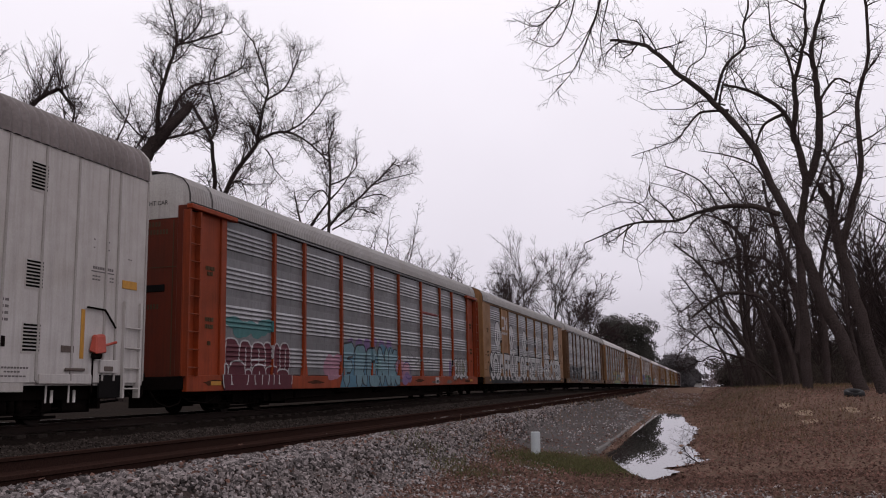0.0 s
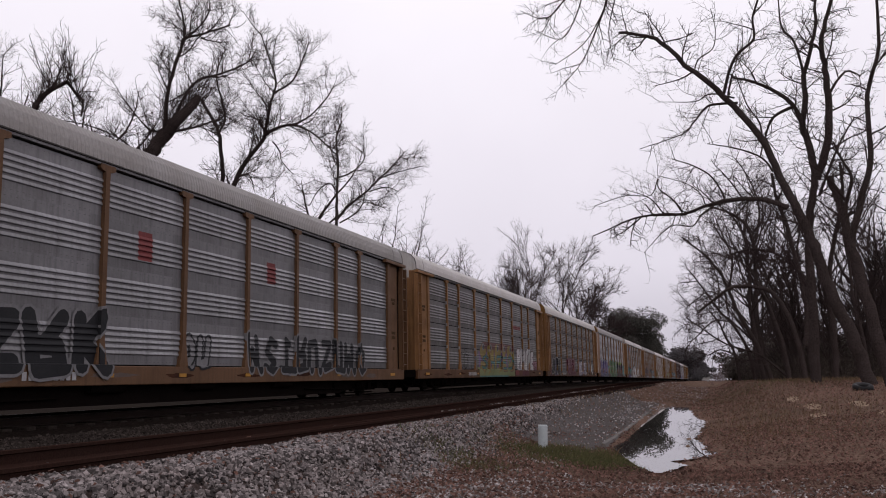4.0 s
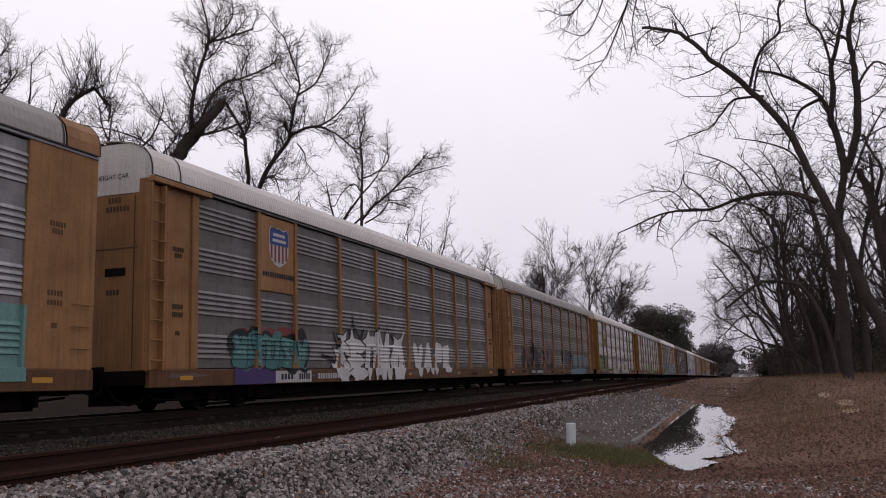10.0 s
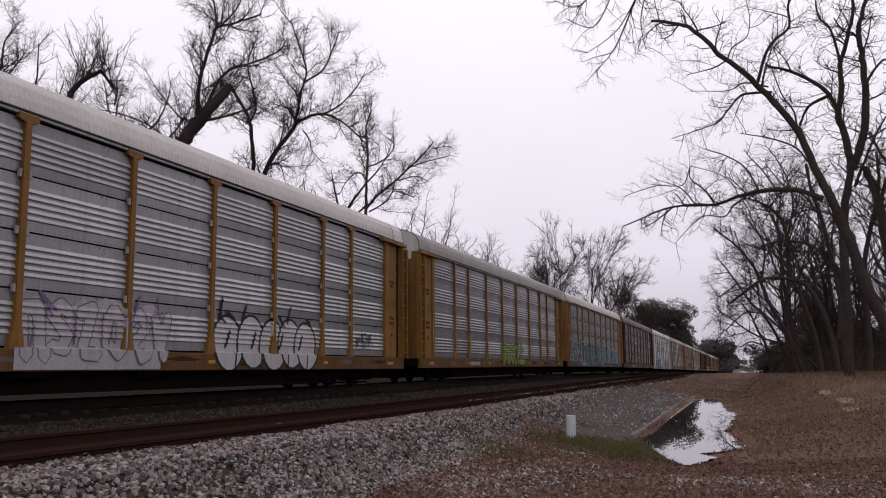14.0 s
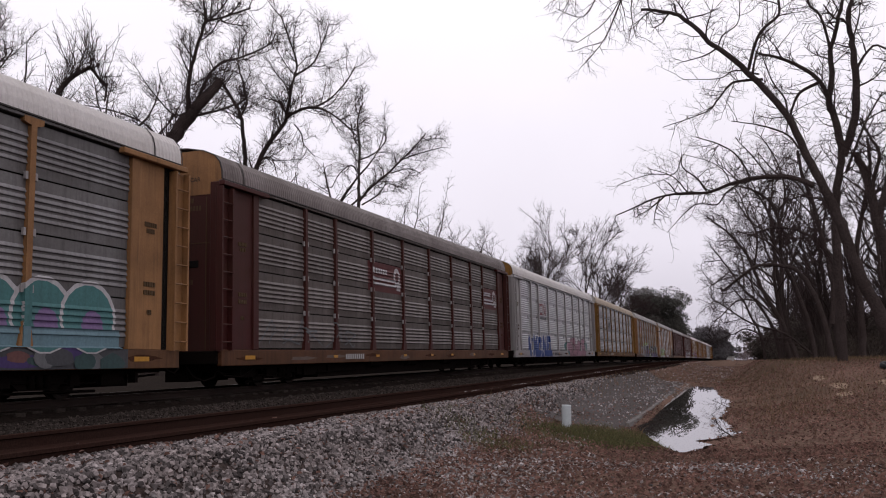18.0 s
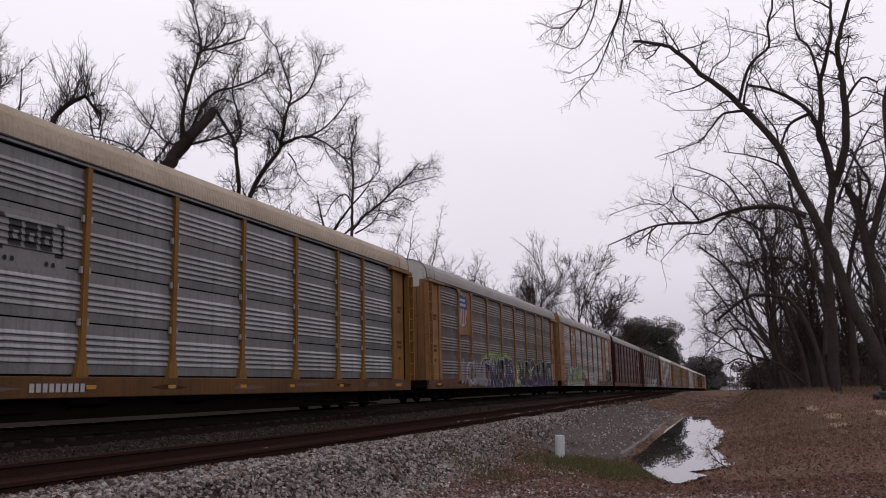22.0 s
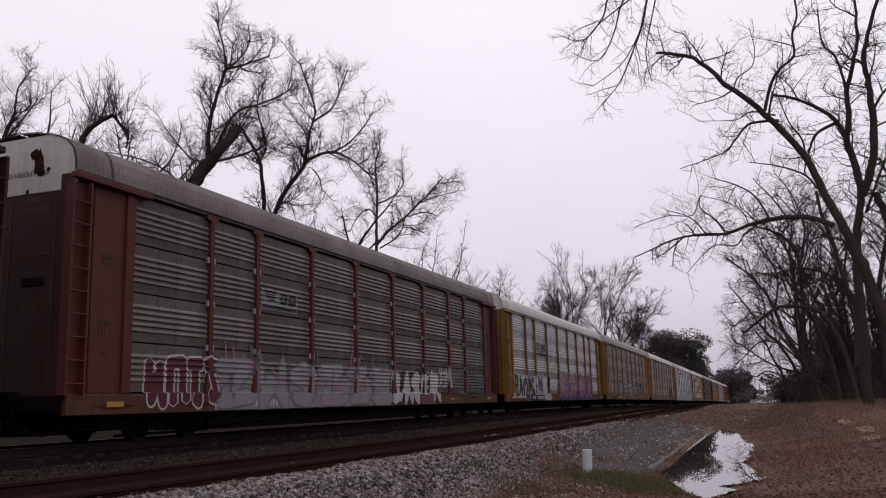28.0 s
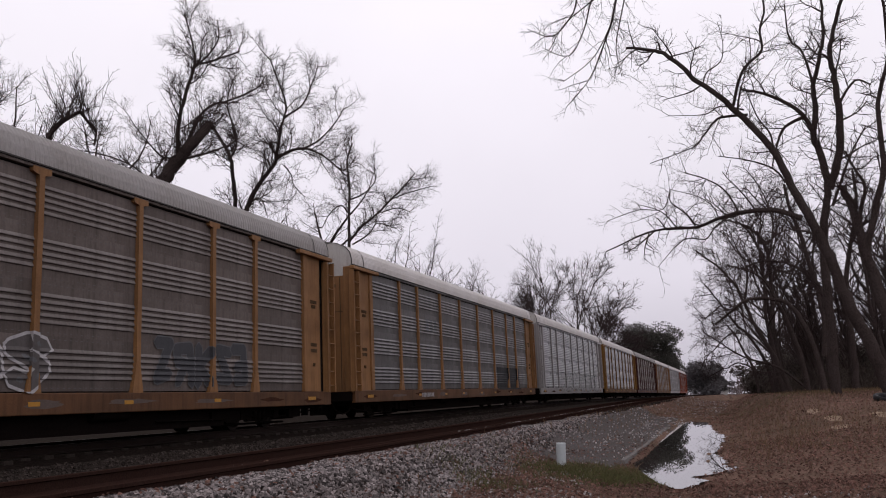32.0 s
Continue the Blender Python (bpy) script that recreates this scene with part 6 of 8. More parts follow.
sprayed(13, blots(15.0, 16.4, 1.2, "teal", 2, 2, 0.6, 0.35) + blots(22.6, 23.8, 1.3, "teal", 2, 3, 0.6, 0.35) + [("rose", quad(16.4, 22.8, 0.6, 1.5))] + glyphs(15.4, 23.0, 0.6, 1.9, "rose", "black", 4, 39, 0.6, None, None, 0.8, 0.045) + shards(16.0, 22.6, 0.7, 1.5, "maroon", 10, 4, 0.5, 0.05), "pink letters edged in black on teal puffs")
sprayed(15, glyphs(4.4, 9.0, 0.7, 1.9, "faded", "grey", 5, 40, 0.36, None, None, 0.5, 0.04) + traced(oval(6.2, 1.3, 0.6, 0.5), 0.07, "bone"), "faded pale bubble letters")
sprayed(15, blots(8.6, 14.2, 1.95, "lime", 9, 1, 0.6, 0.42) + [("violet", quad(8.6, 14.6, 0.585, 1.5))] + glyphs(8.4, 14.8, 0.62, 2.1, "black", "bone", 6, 41, 0.44, None, None, 0.8, 0.07) + shards(8.8, 14.4, 0.65, 1.3, "violet", 14, 2, 0.6, 0.3) + shards(8.8, 14.4, 0.9, 2.0, "bone", 14, 3, 0.5, 0.08), "dark purple angular letters on lime")
sprayed(15, blots(14.8, 25.6, 1.55, "lime", 14, 4, 0.6, 0.32) + [("lime", quad(14.5, 25.8, 0.585, 1.5))] + [("black", oval(15.45, 1.22, 0.54, 0.54, 18)), ("chalk", oval(15.45, 1.22, 0.48, 0.48, 18)), ("black", oval(15.5, 1.75, 0.24, 0.22)), ("chalk", oval(15.5, 1.75, 0.18, 0.16)), ("black", stroke((15.15, 1.2), (15.35, 1.2), 0.09)), ("black", quad(15.4, 15.47, 1.05, 1.4)), ("black", quad(15.3, 15.57, 1.36, 1.43)), ("black", stroke((15.6, 1.1), (15.8, 1.3), 0.09))] + shards(14.8, 17.6, 1.9, 2.4, "pale", 6, 5, 0.9, 0.06)
        + [("violet", quad(15.9, 25.5, 0.585, 1.1, 0.1))] + glyphs(15.9, 25.6, 0.62, 2.15, "black", "bone", 6, 43, 0.34, None, None, 0.4, 0.06) + shards(16.2, 25.2, 0.62, 1.0, "violet", 18, 6, 0.6, 0.26), "dark angular letters edged in white")
sprayed(16, [("red" if (i * 3 + r) % 4 else "maroon", quad(1.9 + i * 0.62 + (0.3 if r % 2 else 0), 2.46 + i * 0.62 + (0.3 if r % 2 else 0), 0.6 + 0.2 * r, 0.77 + 0.2 * r)) for i in range(16) for r in range(7) if i < 16 - r * 0.7 or r < 3] + [("bone", quad(1.8, 9.5, 0.59, 0.96, 0.2))] + blots(3.0, 9.4, 1.35, "sky", 8, 1, 0.6, 0.5) + glyphs(2.8, 9.7, 0.8, 1.95, "lime", "bone", 5, 44, 0.46, None, "sky", 0.8, 0.07)
        + shards(3.0, 9.4, 0.7, 1.8, "bone", 16, 2, 0.6, 0.14) + shards(3.0, 9.4, 0.65, 1.6, "deep_sky", 10, 3, 0.6, 0.08) + shards(2.6, 9.0, 1.95, 2.15, "rose", 8, 4, 0.5, 0.1), "lime and white letters on a painted red brick wall")
sprayed(16, blots(12.5, 16.2, 1.15, "bone", 6, 5, 0.5, 0.5) + glyphs(12.1, 16.5, 0.6, 1.78, "bone", "black", 5, 6, 0.5, None, None, 0.1, 0.06, "COUCH", 0.05), "pale block letters edged in black")
sprayed(16, traced(oval(22.6, 1.6, 0.5, 0.5), 0.06, "bone") + traced(oval(26.2, 1.6, 0.3, 0.45), 0.06, "bone") + glyphs(22.6, 26.3, 0.65, 2.25, "black", "bone", 4, 45, 0.46, None, None, 0.3, 0.05), "black letters edged in white")
sprayed(18, [("faded", quad(4.6, 14.8, 0.6, 1.5))] + glyphs(2.2, 5.0, 0.7, 1.8, "maroon", "bone", 4, 47, 0.4, None, None, 0.1, 0.05) + glyphs(4.6, 14.9, 0.62, 1.9, "faded", "grey", 6, 48, 0.46, None, None, 0.7, 0.05) + shards(5.0, 14.6, 0.7, 1.7, "rose", 22, 1, 0.8, 0.07) + shards(5.0, 14.6, 0.9, 1.8, "grey", 12, 2, 0.7, 0.1), "pale washed-out letters with pink lines")
sprayed(18, blots(15.3, 19.3, 1.2, "black", 6, 3, 0.55, 0.55) + glyphs(15.0, 19.6, 0.62, 1.78, "bone", "black", 5, 49, 0.4, None, None, 0.6, 0.05, "BASER", 0.06) + glyphs(19.7, 21.3, 1.2, 1.95, "bone", None, 4, 50, 0.22, None, None, 0.5, 0.0) + [("brick", quad(17.4, 18.9, 0.6, 0.95))] + glyphs(21.5, 25.4, 0.95, 2.0, "grey", "black", 6, 51, 0.2, None, None, 0.5, 0.03), "white letters with dark edges")
sprayed(19, [("bone", quad(1.6, 4.9, 0.75, 1.95)), ("bone", quad(6.0, 9.8, 0.62, 1.95))] + glyphs(1.8, 3.0, 0.8, 2.0, "black", "bone", 1, 51, 0.5, None, None, 0.2, 0.06, "B") + [("olive", oval(2.5, 1.15, 0.16, 0.2)), ("olive", oval(2.45, 1.6, 0.14, 0.16))] + glyphs(2.95, 3.75, 0.75, 1.95, "black", "bone", 1, 52, 0.42, None, None, 0.2, 0.05, "A") + glyphs(3.65, 4.85, 0.6, 1.95, "violet", "bone", 1, 53, 0.5, None, None, 0.1, 0.05, "C")
        + glyphs(4.8, 6.2, 0.95, 2.0, "black", "bone", 1, 54, 0.42, "olive", None, 0.3, 0.04, "K") + glyphs(6.1, 6.95, 0.98, 1.95, "chalk", "grey", 1, 55, 0.42, None, None, 0.1, 0.04, "O") + glyphs(7.1, 8.1, 0.98, 2.0, "violet", "bone", 1, 56, 0.4, None, None, 0.1, 0.05, "N") + glyphs(8.15, 9.15, 0.98, 1.95, "chalk", "grey", 1, 57, 0.4, None, None, 0.1, 0.03, "E") + [("black", quad(9.3, 9.6, 1.1, 1.95)), ("black", quad(4.9, 8.0, 0.6, 0.92))] + bars(5.3, 6.0, 0.68, 0.84, 4, "bone") + bars(6.5, 7.8, 0.68, 0.84, 6, "bone"), "black, white and purple block letters")
sprayed(19, blots(12.2, 23.0, 1.35, "rose", 9, 1, 0.85, 0.6) + [("violet", quad(11.9, 23.2, 0.6, 1.05, 0.1)), ("gold", stroke((11.9, 1.0), (13.2, 2.4), 0.1))] + glyphs(12.0, 23.4, 0.65, 2.35, "rose", "black", 5, 53, 0.5, None, None, 0.5, 0.06, "ROANI") + shards(12.6, 23.0, 0.7, 1.2, "lilac", 20, 2, 0.8, 0.26) + shards(12.8, 23.0, 1.2, 2.1, "bone", 9, 3, 0.4, 0.05) + shards(12.6, 23.2, 2.1, 2.25, "black", 6, 4, 0.25, 0.09, 1) + traced(oval(24.4, 1.3, 0.25, 0.3), 0.05, "bone"), "pink and violet angular letters edged in black")
sprayed(20, glyphs(4.9, 9.0, 0.95, 1.75, "grey", "pale", 5, 54, 0.3, None, None, 0.3, 0.03) + glyphs(10.6, 15.8, 1.0, 2.05, "galv_tone", "bone", 4, 55, 0.32, "grey", None, 0.4, 0.06, "TKOS") + glyphs(18.6, 22.6, 1.1, 2.2, "slate", "grey", 5, 56, 0.32, None, None, 0.3, 0.03), "pale outlined letters on grimy steel")
for k in (2, 16):
    off = 0.62 if k == 16 else 0.0
    art(k, loops(4.75 + off, 6.35 + off, 3.85, 4.65, "chalk"), "white two-part railway emblem", "emblem")
    art(k, bars(4.75 + off, 6.35 + off, 3.55, 3.7, 9, "white"), "white marks, not readable", "lettering")
art(3, glyphs(2.3, 9.9, 0.75, 2.05, "black", "pale", 6, 5, 0.34), "black bubble letters outlined in pink")
art(3, glyphs(12.4, 13.6, 0.95, 1.75, "pale", "black", 2, 6) + glyphs(15.3, 23.6, 0.8, 1.9, "black", "pale", 9, 7, 0.26), "dark angular letters with pale edges")
art(3, [("red", quad(10.65, 11.15, 3.3, 3.95)), ("red", quad(16.45, 16.95, 3.35, 3.95))], "two faded red marks", "emblem")
art(4, [("pale", quad(18.2, 20.7, 3.2, 4.05)), ("red", quad(18.6, 20.6, 3.5, 3.72))] + bars(18.6, 20.6, 3.52, 3.7, 8, "red"), "pale board with a red strip of marks", "emblem")
art(5, [("maroon", quad(1.5, 2.2, 0.6, 1.4)), ("purple", quad(3.3, 4.8, 0.65, 1.85))] + glyphs(2.0, 6.4, 0.65, 2.0, "black", "white", 4, 11, 0.40, None, None, 0.3, 0.05, "KRET"), "black angular letters edged in white")
art(5, piece("bubble", 6.7, 8.9, 0.8, 1.5, "grey", "pale", None, 3, 12) + [("maroon", oval(11.5, 1.35, 2.6, 0.75, 18))] + glyphs(9.3, 13.8, 0.7, 2.0, "maroon", "pink", 5, 13, 0.30, None, "maroon", 0, 0.035, "BUTER"), "maroon angular letters edged in pink")
art(5, [("lilac", quad(15.6, 18.0, 0.7, 1.75))] + glyphs(15.7, 20.2, 0.7, 1.9, "white", "purple", 5, 14, 0.34, "lilac") + piece("bubble", 23.8, 24.6, 0.78, 1.66, "white", "aqua", None, 1, 15), "white letters outlined in purple")
art(6, bracket_mark(7.5, 9.2, 3.2, 4.0, False), "black bracketed emblem", "emblem")
for k in (7, 9, 15):
    art(k, shield(5.95, 4.3 if k != 15 else 4.2, 1.0 if k != 15 else 1.35, 1.05 if k != 15 else 1.5), "striped red, white and blue shield emblem", "emblem")
    if k != 15:
        art(k, bars(5.1, 6.8, 3.45, 3.58, 14, "black"), "dark marks, not readable", "lettering")
art(9, [("black", oval(3.0, 1.2, 0.7, 0.75)), ("black", quad(2.6, 6.6, 0.7, 1.95))] + [("black", oval(2.6 + 0.85 * i, 1.95, 0.5, 0.25)) for i in range(5)] + glyphs(2.4, 6.5, 0.65, 2.0, "olive", "black", 5, 27, 0.46, "pale", None, 0, 0.05), "olive-yellow bubble letters edged in black")
art(10, glyphs(12.0, 16.5, 0.7, 1.8, "lime", "black", 4, 31) + piece("tag", 4.0, 8.0, 0.9, 1.9, "pale", None, None, 5, 32), "lime letters and pale tags")
art(11, stripes_mark(7.2, 9.0, 3.05, 3.9), "dark striped emblem on a pale board", "emblem")
art(12, rail_mark(9.75, 12.85, 3.03, 4.06), "brown board with white ring and bars", "emblem")
art(12, rail_mark(23.75, 26.3, 3.03, 4.06), "brown board with white ring and bars", "emblem")
art(12, piece("tag", 2.4, 9.0, 1.05, 1.9, "grey", None, None, 5, 37), "faint grey tags")
art(13, loops(7.5, 9.2, 3.2, 3.95, "red") + bars(7.5, 9.2, 2.92, 3.08, 9, "black"), "red two-part railway emblem", "emblem")
art(14, bracket_mark(7.55, 9.2, 2.98, 3.85), "black bracketed emblem on a pale board", "emblem")
art(17, piece("tag", 21.3, 22.4, 1.0, 2.1, "pink", None, None, 1, 46), "thin pale pink tag")
art(17, rail_mark(23.0, 25.2, 3.1, 3.8, None), "white ring and bars emblem", "emblem")
art(18, stripes_mark(7.2, 9.1, 3.15, 3.7), "faded striped emblem", "emblem")
art(19, stripes_mark(6.75, 9.1, 3.1, 3.9), "black striped emblem on a pale board", "emblem")
art(21, [("black", quad(18.6, 23.6, 0.9, 2.1))] + bars(7.5, 9.0, 3.35, 3.9, 3, "grey"), "black painted patch and a faded mark")
art(22, glyphs(7.4, 24.5, 0.75, 2.1, "white", "grey", 10, 57, 0.42), "long white block letters")
for k, d in ((2, 7.6), (3, 7.2), (4, 7.8), (5, 6.6), (7, 7.7), (8, 7.2), (9, 7.0), (10, 6.5), (11, 6.6), (12, 7.0), (14, 8.0), (15, 7.6), (18, 6.0), (19, 6.2), (20, 6.4), (21, 6.5), (13, 10.6)):
    reporting(k, d, "white" if k not in (13,) else "black")


# ---- bare winter trees ----
class Growth:
    """Collects tapered limbs and twigs of one tree as plain tubes."""

    def __init__(self, seed):
        self.rng = random.Random(seed)
        self.thick, self.fine = ([], []), ([], [])
        self.axes = []

    def tube(self, pts, r0, r1, n, store):
        v, f = store
        m = len(pts)
        prev = None
        base = len(v)
        for i, p in enumerate(pts):
            d = pts[min(i + 1, m - 1)] - pts[max(i - 1, 0)]
            if d.length < 1e-6:
                d = Vector((0, 0, 1))
            d.normalize()
            a = d.cross(Vector((0.31, 0.87, 0.37))).normalized()
            b = d.cross(a)
            r = r0 + (r1 - r0) * i / max(m - 1, 1)
            for k in range(n):
                t = 2 * math.pi * k / n
                v.append(p + a * (r * math.cos(t)) + b * (r * math.sin(t)))
            if i:
                for k in range(n):
                    k2 = (k + 1) % n
                    q = base + (i - 1) * n
                    f.append((q + k, q + k2, q + n + k2, q + n + k))

    def wander(self, p, d, length, steps, bend, lift):
        pts = [p.copy()]
        d = d.normalized()
        g = self.rng.gauss
        for _ in range(steps):
            d = (d + Vector((g(0, bend), g(0, bend), g(0, bend) + lift))).normalized()
            p = p + d * (length / steps)
            pts.append(p.copy())
        return pts

    def twigs(self, pts, r, level, reach, gap, lift, spread=0.8, lean=0.0):
        """Side growth along a limb, finer from level to level."""
        rng = self.rng
        total = sum((b - a).length for a, b in zip(pts, pts[1:]))
        if total < 0.05:
            return
        count = max(1, int(total / gap + rng.random()))
        for i in range(count):
            s = (i + rng.random()) / count
            if level < 2 and s < 0.12:
                continue
            x = s * (len(pts) - 1)
            j = min(int(x), len(pts) - 2)
            p = pts[j].lerp(pts[j + 1], x - j)
            d = (pts[j + 1] - pts[j]).normalized()
            side = Vector((rng.gauss(0, 1), rng.gauss(0, 1), rng.gauss(0, 1) + lean))
            side = (side - side.dot(d) * d)
            if side.length < 1e-3:
                continue
            way = d * (1 - 0.35 * spread) + side.normalized() * spread
            ln = reach * rng.uniform(0.45, 1.15) * (1.0 - 0.35 * s)
            rr = min(r * 0.55, 0.0135 + ln * 0.010)
            if level >= 3:
                self.tube(self.wander(p, way, ln, 1, 0.15, lift), rr, rr * 0.45, 3, self.fine)
            else:
                w = self.wander(p, way, ln, (6, 4, 2)[level], (0.13, 0.16, 0.18)[level], lift)
                if level == 0:
                    rr = min(r * 0.6, 0.02 + ln * 0.012)
                self.tube(w, rr, rr * 0.35, 4 if level == 0 else 3, self.fine)
                self.twigs(w, rr, level + 1, reach * (0.5, 0.52, 0.6)[level], gap * (0.3, 0.72, 1.5)[level], lift, spread, lean)


class Tree:
    """A bare tree whose main limbs are drawn in its own upright plane: side and height in metres from its foot."""

    def __init__(self, x, y, turn, label, seed, bark="bark", twig="twig", name="bare_tree"):
        self.ob = tagged(new(name), label, "tree", "bare trees")
        self.ob.matrix_basis = pose(x, y, ground_z(x, y) - 0.05, 0, 0, turn)
        self.foot = ground_z(x, y) - 0.05
        self.g = Growth(seed)
        self.bark, self.twig = M[bark], M[twig]
        self.first = True

    def limb(self, r0, r1, *pts, reach=2.3, gap=0.50, lift=0.06, drift=0.9, grow=True, spread=0.8):
        g = self.g
        flat = [Vector((u, 0, h - self.foot)) for u, h in pts]
        depth = 0.0
        if g.axes:
            near = min(g.axes, key=lambda q: (q.x - flat[0].x) ** 2 + (q.z - flat[0].z) ** 2)
            depth = near.y
        way = g.rng.choice((-1, 1)) * g.rng.uniform(0.2, drift) * (0.3 if self.first else 1)
        if self.first:
            flat[0].z = -0.25
        fine = []
        n = len(flat)
        for i in range(n - 1):
            p0, p1, p2, p3 = flat[max(i - 1, 0)], flat[i], flat[i + 1], flat[min(i + 2, n - 1)]
            for k in range(4):
                t = k / 4
                fine.append(0.5 * ((2 * p1) + (p2 - p0) * t + (2 * p0 - 5 * p1 + 4 * p2 - p3) * t * t + (3 * p1 - p0 - 3 * p2 + p3) * t ** 3))
        fine.append(flat[-1])
        for i, p in enumerate(fine):
            s = i / (len(fine) - 1)
            p.y = depth + way * s * len(flat) * 0.25 + 0.12 * math.sin(5 * s + way * 9) * s
        wob = r0 * 0.25
        for p in fine[1:-1]:
            p.x += g.rng.gauss(0, wob * 0.4)
            p.z += g.rng.gauss(0, wob * 0.4)
        store = ([], [])
        g.tube(fine, r0, r1, 9 if r0 > 0.1 else 6, store)
        raw("trunk" if self.first else "limb", store[0], store[1], self.bark, self.ob, smooth=True)
        g.axes += fine
        start = len(fine) // 2 if self.first else 0
        if grow:
            g.twigs(fine[start:], max(r0 * 0.6, r1), 0, reach * 1.45, gap * 3.6, lift, spread)
            g.twigs(fine[start:], max(r0 * 0.6, r1), 1, reach * 0.9, gap * 1.7, lift, spread)
        self.first = False
        return self

    def shoots(self, count, u0, u1, h0, h1, length):
        """Straight upright shoots from a bent limb."""
        g = self.g
        for _ in range(count):
            s = g.rng.random()
            p = Vector((u0 + (u1 - u0) * s, g.rng.gauss(0, 0.1), h0 + (h1 - h0) * s - self.foot))
            w = g.wander(p, Vector((g.rng.gauss(0, 0.55), g.rng.gauss(0, 0.4), 1)), length * g.rng.uniform(0.5, 1.1), 5, 0.07, 0.1)
            g.tube(w, 0.02, 0.008, 3, g.fine)
            g.twigs(w, 0.02, 2, 0.8, 0.4, 0.12, 0.6)
        return self

    def done(self):
        v, f = self.g.fine
        raw("crown", v, f, self.twig, self.ob)["kind"] = "stuff"
        return self.ob


def wild_tree(x, y, height, label, seed, stems=1, bark="bark", twig="twig", dense=1.0, name="bare_tree", lean=0.15, tilt=0.0, thick=1.0):
    """A bare tree with one or more stems and limbs that fork upwards."""
    tree = Tree(x, y, 0 if tilt else seed * 37 % 360, label, seed, bark, twig, name)
    g = tree.g
    for st in range(stems):
        d = Vector((g.rng.gauss(-tilt, lean), g.rng.gauss(0, lean), 1))
        stem = g.wander(Vector((g.rng.gauss(0, 0.2 * stems), g.rng.gauss(0, 0.2 * stems), -0.25)), d, height * 0.75, 12, 0.07, 0.03)
        store = ([], [])
        r = height * thick * g.rng.uniform(0.011, 0.016)
        g.tube(stem, r, r * 0.25, 7, store)
        raw("trunk", store[0], store[1], tree.bark, tree.ob, smooth=True)
        for i in range(int(7 * dense) + 2):
            s = g.rng.uniform(0.22, 1.0)
            j = min(int(s * 12), 11)
            a = g.rng.uniform(0, 2 * math.pi)
            up = 0.5 + s
            w = g.wander(stem[j], Vector((math.cos(a), math.sin(a), up)), height * g.rng.uniform(0.25, 0.42), 8, 0.13, 0.05)
            ls = ([], [])
            g.tube(w, r * 0.45, r * 0.1, 5, ls)
            raw("limb", ls[0], ls[1], tree.bark, tree.ob, smooth=True)
            g.twigs(w, r * 0.3, 1, height * 0.12, height * 0.044 / dense, 0.07)
        g.twigs(stem[6:], r * 0.4, 1, height * 0.12, height * 0.044, 0.07)
    return tree.done()


def forked_tree(x, y, height, label, seed, spread, top=7, bark="bark", twig="twig"):
    """A bare tree that forks again and again into a vase-shaped crown."""
    tree = Tree(x, y, 0, label, seed, bark, twig)
    g = tree.g

    def fork(p, d, length, r, level):
        pts = g.wander(p, d, length, 4 if level < 4 else 2, 0.08 + 0.014 * level, 0.05)
        if level < 3:
            store = ([], [])
            g.tube(pts, r, r * 0.72, 7, store)
            raw("limb" if level else "trunk", store[0], store[1], tree.bark, tree.ob, smooth=True)
        else:
            g.tube(pts, r, r * 0.7, 3, g.fine)
        if level >= 1:
            g.twigs(pts, r * 0.6, 2, height * 0.085, height * (0.045 if level < 4 else 0.028), 0.05, 0.9)
        if level == top:
            return
        way = (pts[-1] - pts[-2]).normalized()
        turn = g.rng.uniform(0, 6.28)
        n = 3 if level < 2 or g.rng.random() < 0.4 else 2
        for i in range(n):
            a = turn + i * 2 * math.pi / n + g.rng.gauss(0, 0.3)
            lean = spread * g.rng.uniform(0.6, 1.35)
            side = way.orthogonal().normalized()
            side = (Matrix.Rotation(a, 3, way) @ side)
            q = pts[-1] if i == 0 or level > 4 else pts[g.rng.choice((-1, -2))]
            fork(q, way + side * lean, length * g.rng.uniform(0.6, 0.95), max(r * 0.68, 0.042), level + 1)

    fork(Vector((0, 0, -0.3)), Vector((g.rng.gauss(0, 0.05), g.rng.gauss(0, 0.05), 1)), height * 0.32, height * 0.016, 0)
    high = max(v.z for v in g.fine[0])
    tree.done()
    tree.ob.scale = (height / high,) * 3
    return tree.ob


t = Tree(5.8, 37.6, -8.8, "tall bare tree with a leaning dark trunk and long spreading limbs", 11)
t.limb(0.272, 0.062, (-0.14, 1.11), (-0.58, 2.51), (-1.00, 3.79), (-1.40, 4.94), (-1.72, 6.22), (-2.08, 7.51), (-2.53, 8.71), (-2.94, 9.80), (-3.61, 11.61), (-4.93, 13.65), (-6.14, 15.01), (-7.59, 16.70), (-8.26, 17.21), (-9.58, 17.69), reach=1.6, gap=0.26, lift=0.04, spread=1.0)
t.limb(0.074, 0.037, (-4.97, 13.78), (-4.63, 14.73), (-4.28, 15.29), (-3.50, 15.83), (-3.47, 16.64), (-3.16, 17.58), (-3.47, 19.22), reach=1.6, gap=0.26, lift=0.04, spread=1.0)
t.limb(0.117, 0.025, (-2.69, 8.38), (-3.73, 8.88), (-5.06, 8.99), (-5.99, 8.90), (-7.07, 8.67), (-8.52, 8.79), (-9.66, 8.65), (-11.38, 8.11), reach=1.6, gap=0.26, lift=0.04, spread=1.0)
t.limb(0.037, 0.015, (-7.14, 8.73), (-7.56, 9.39), (-8.20, 10.02), (-8.26, 10.54), (-8.66, 9.83), (-9.82, 9.97), (-11.41, 9.66), reach=1.6, gap=0.26, lift=0.04, spread=1.0)
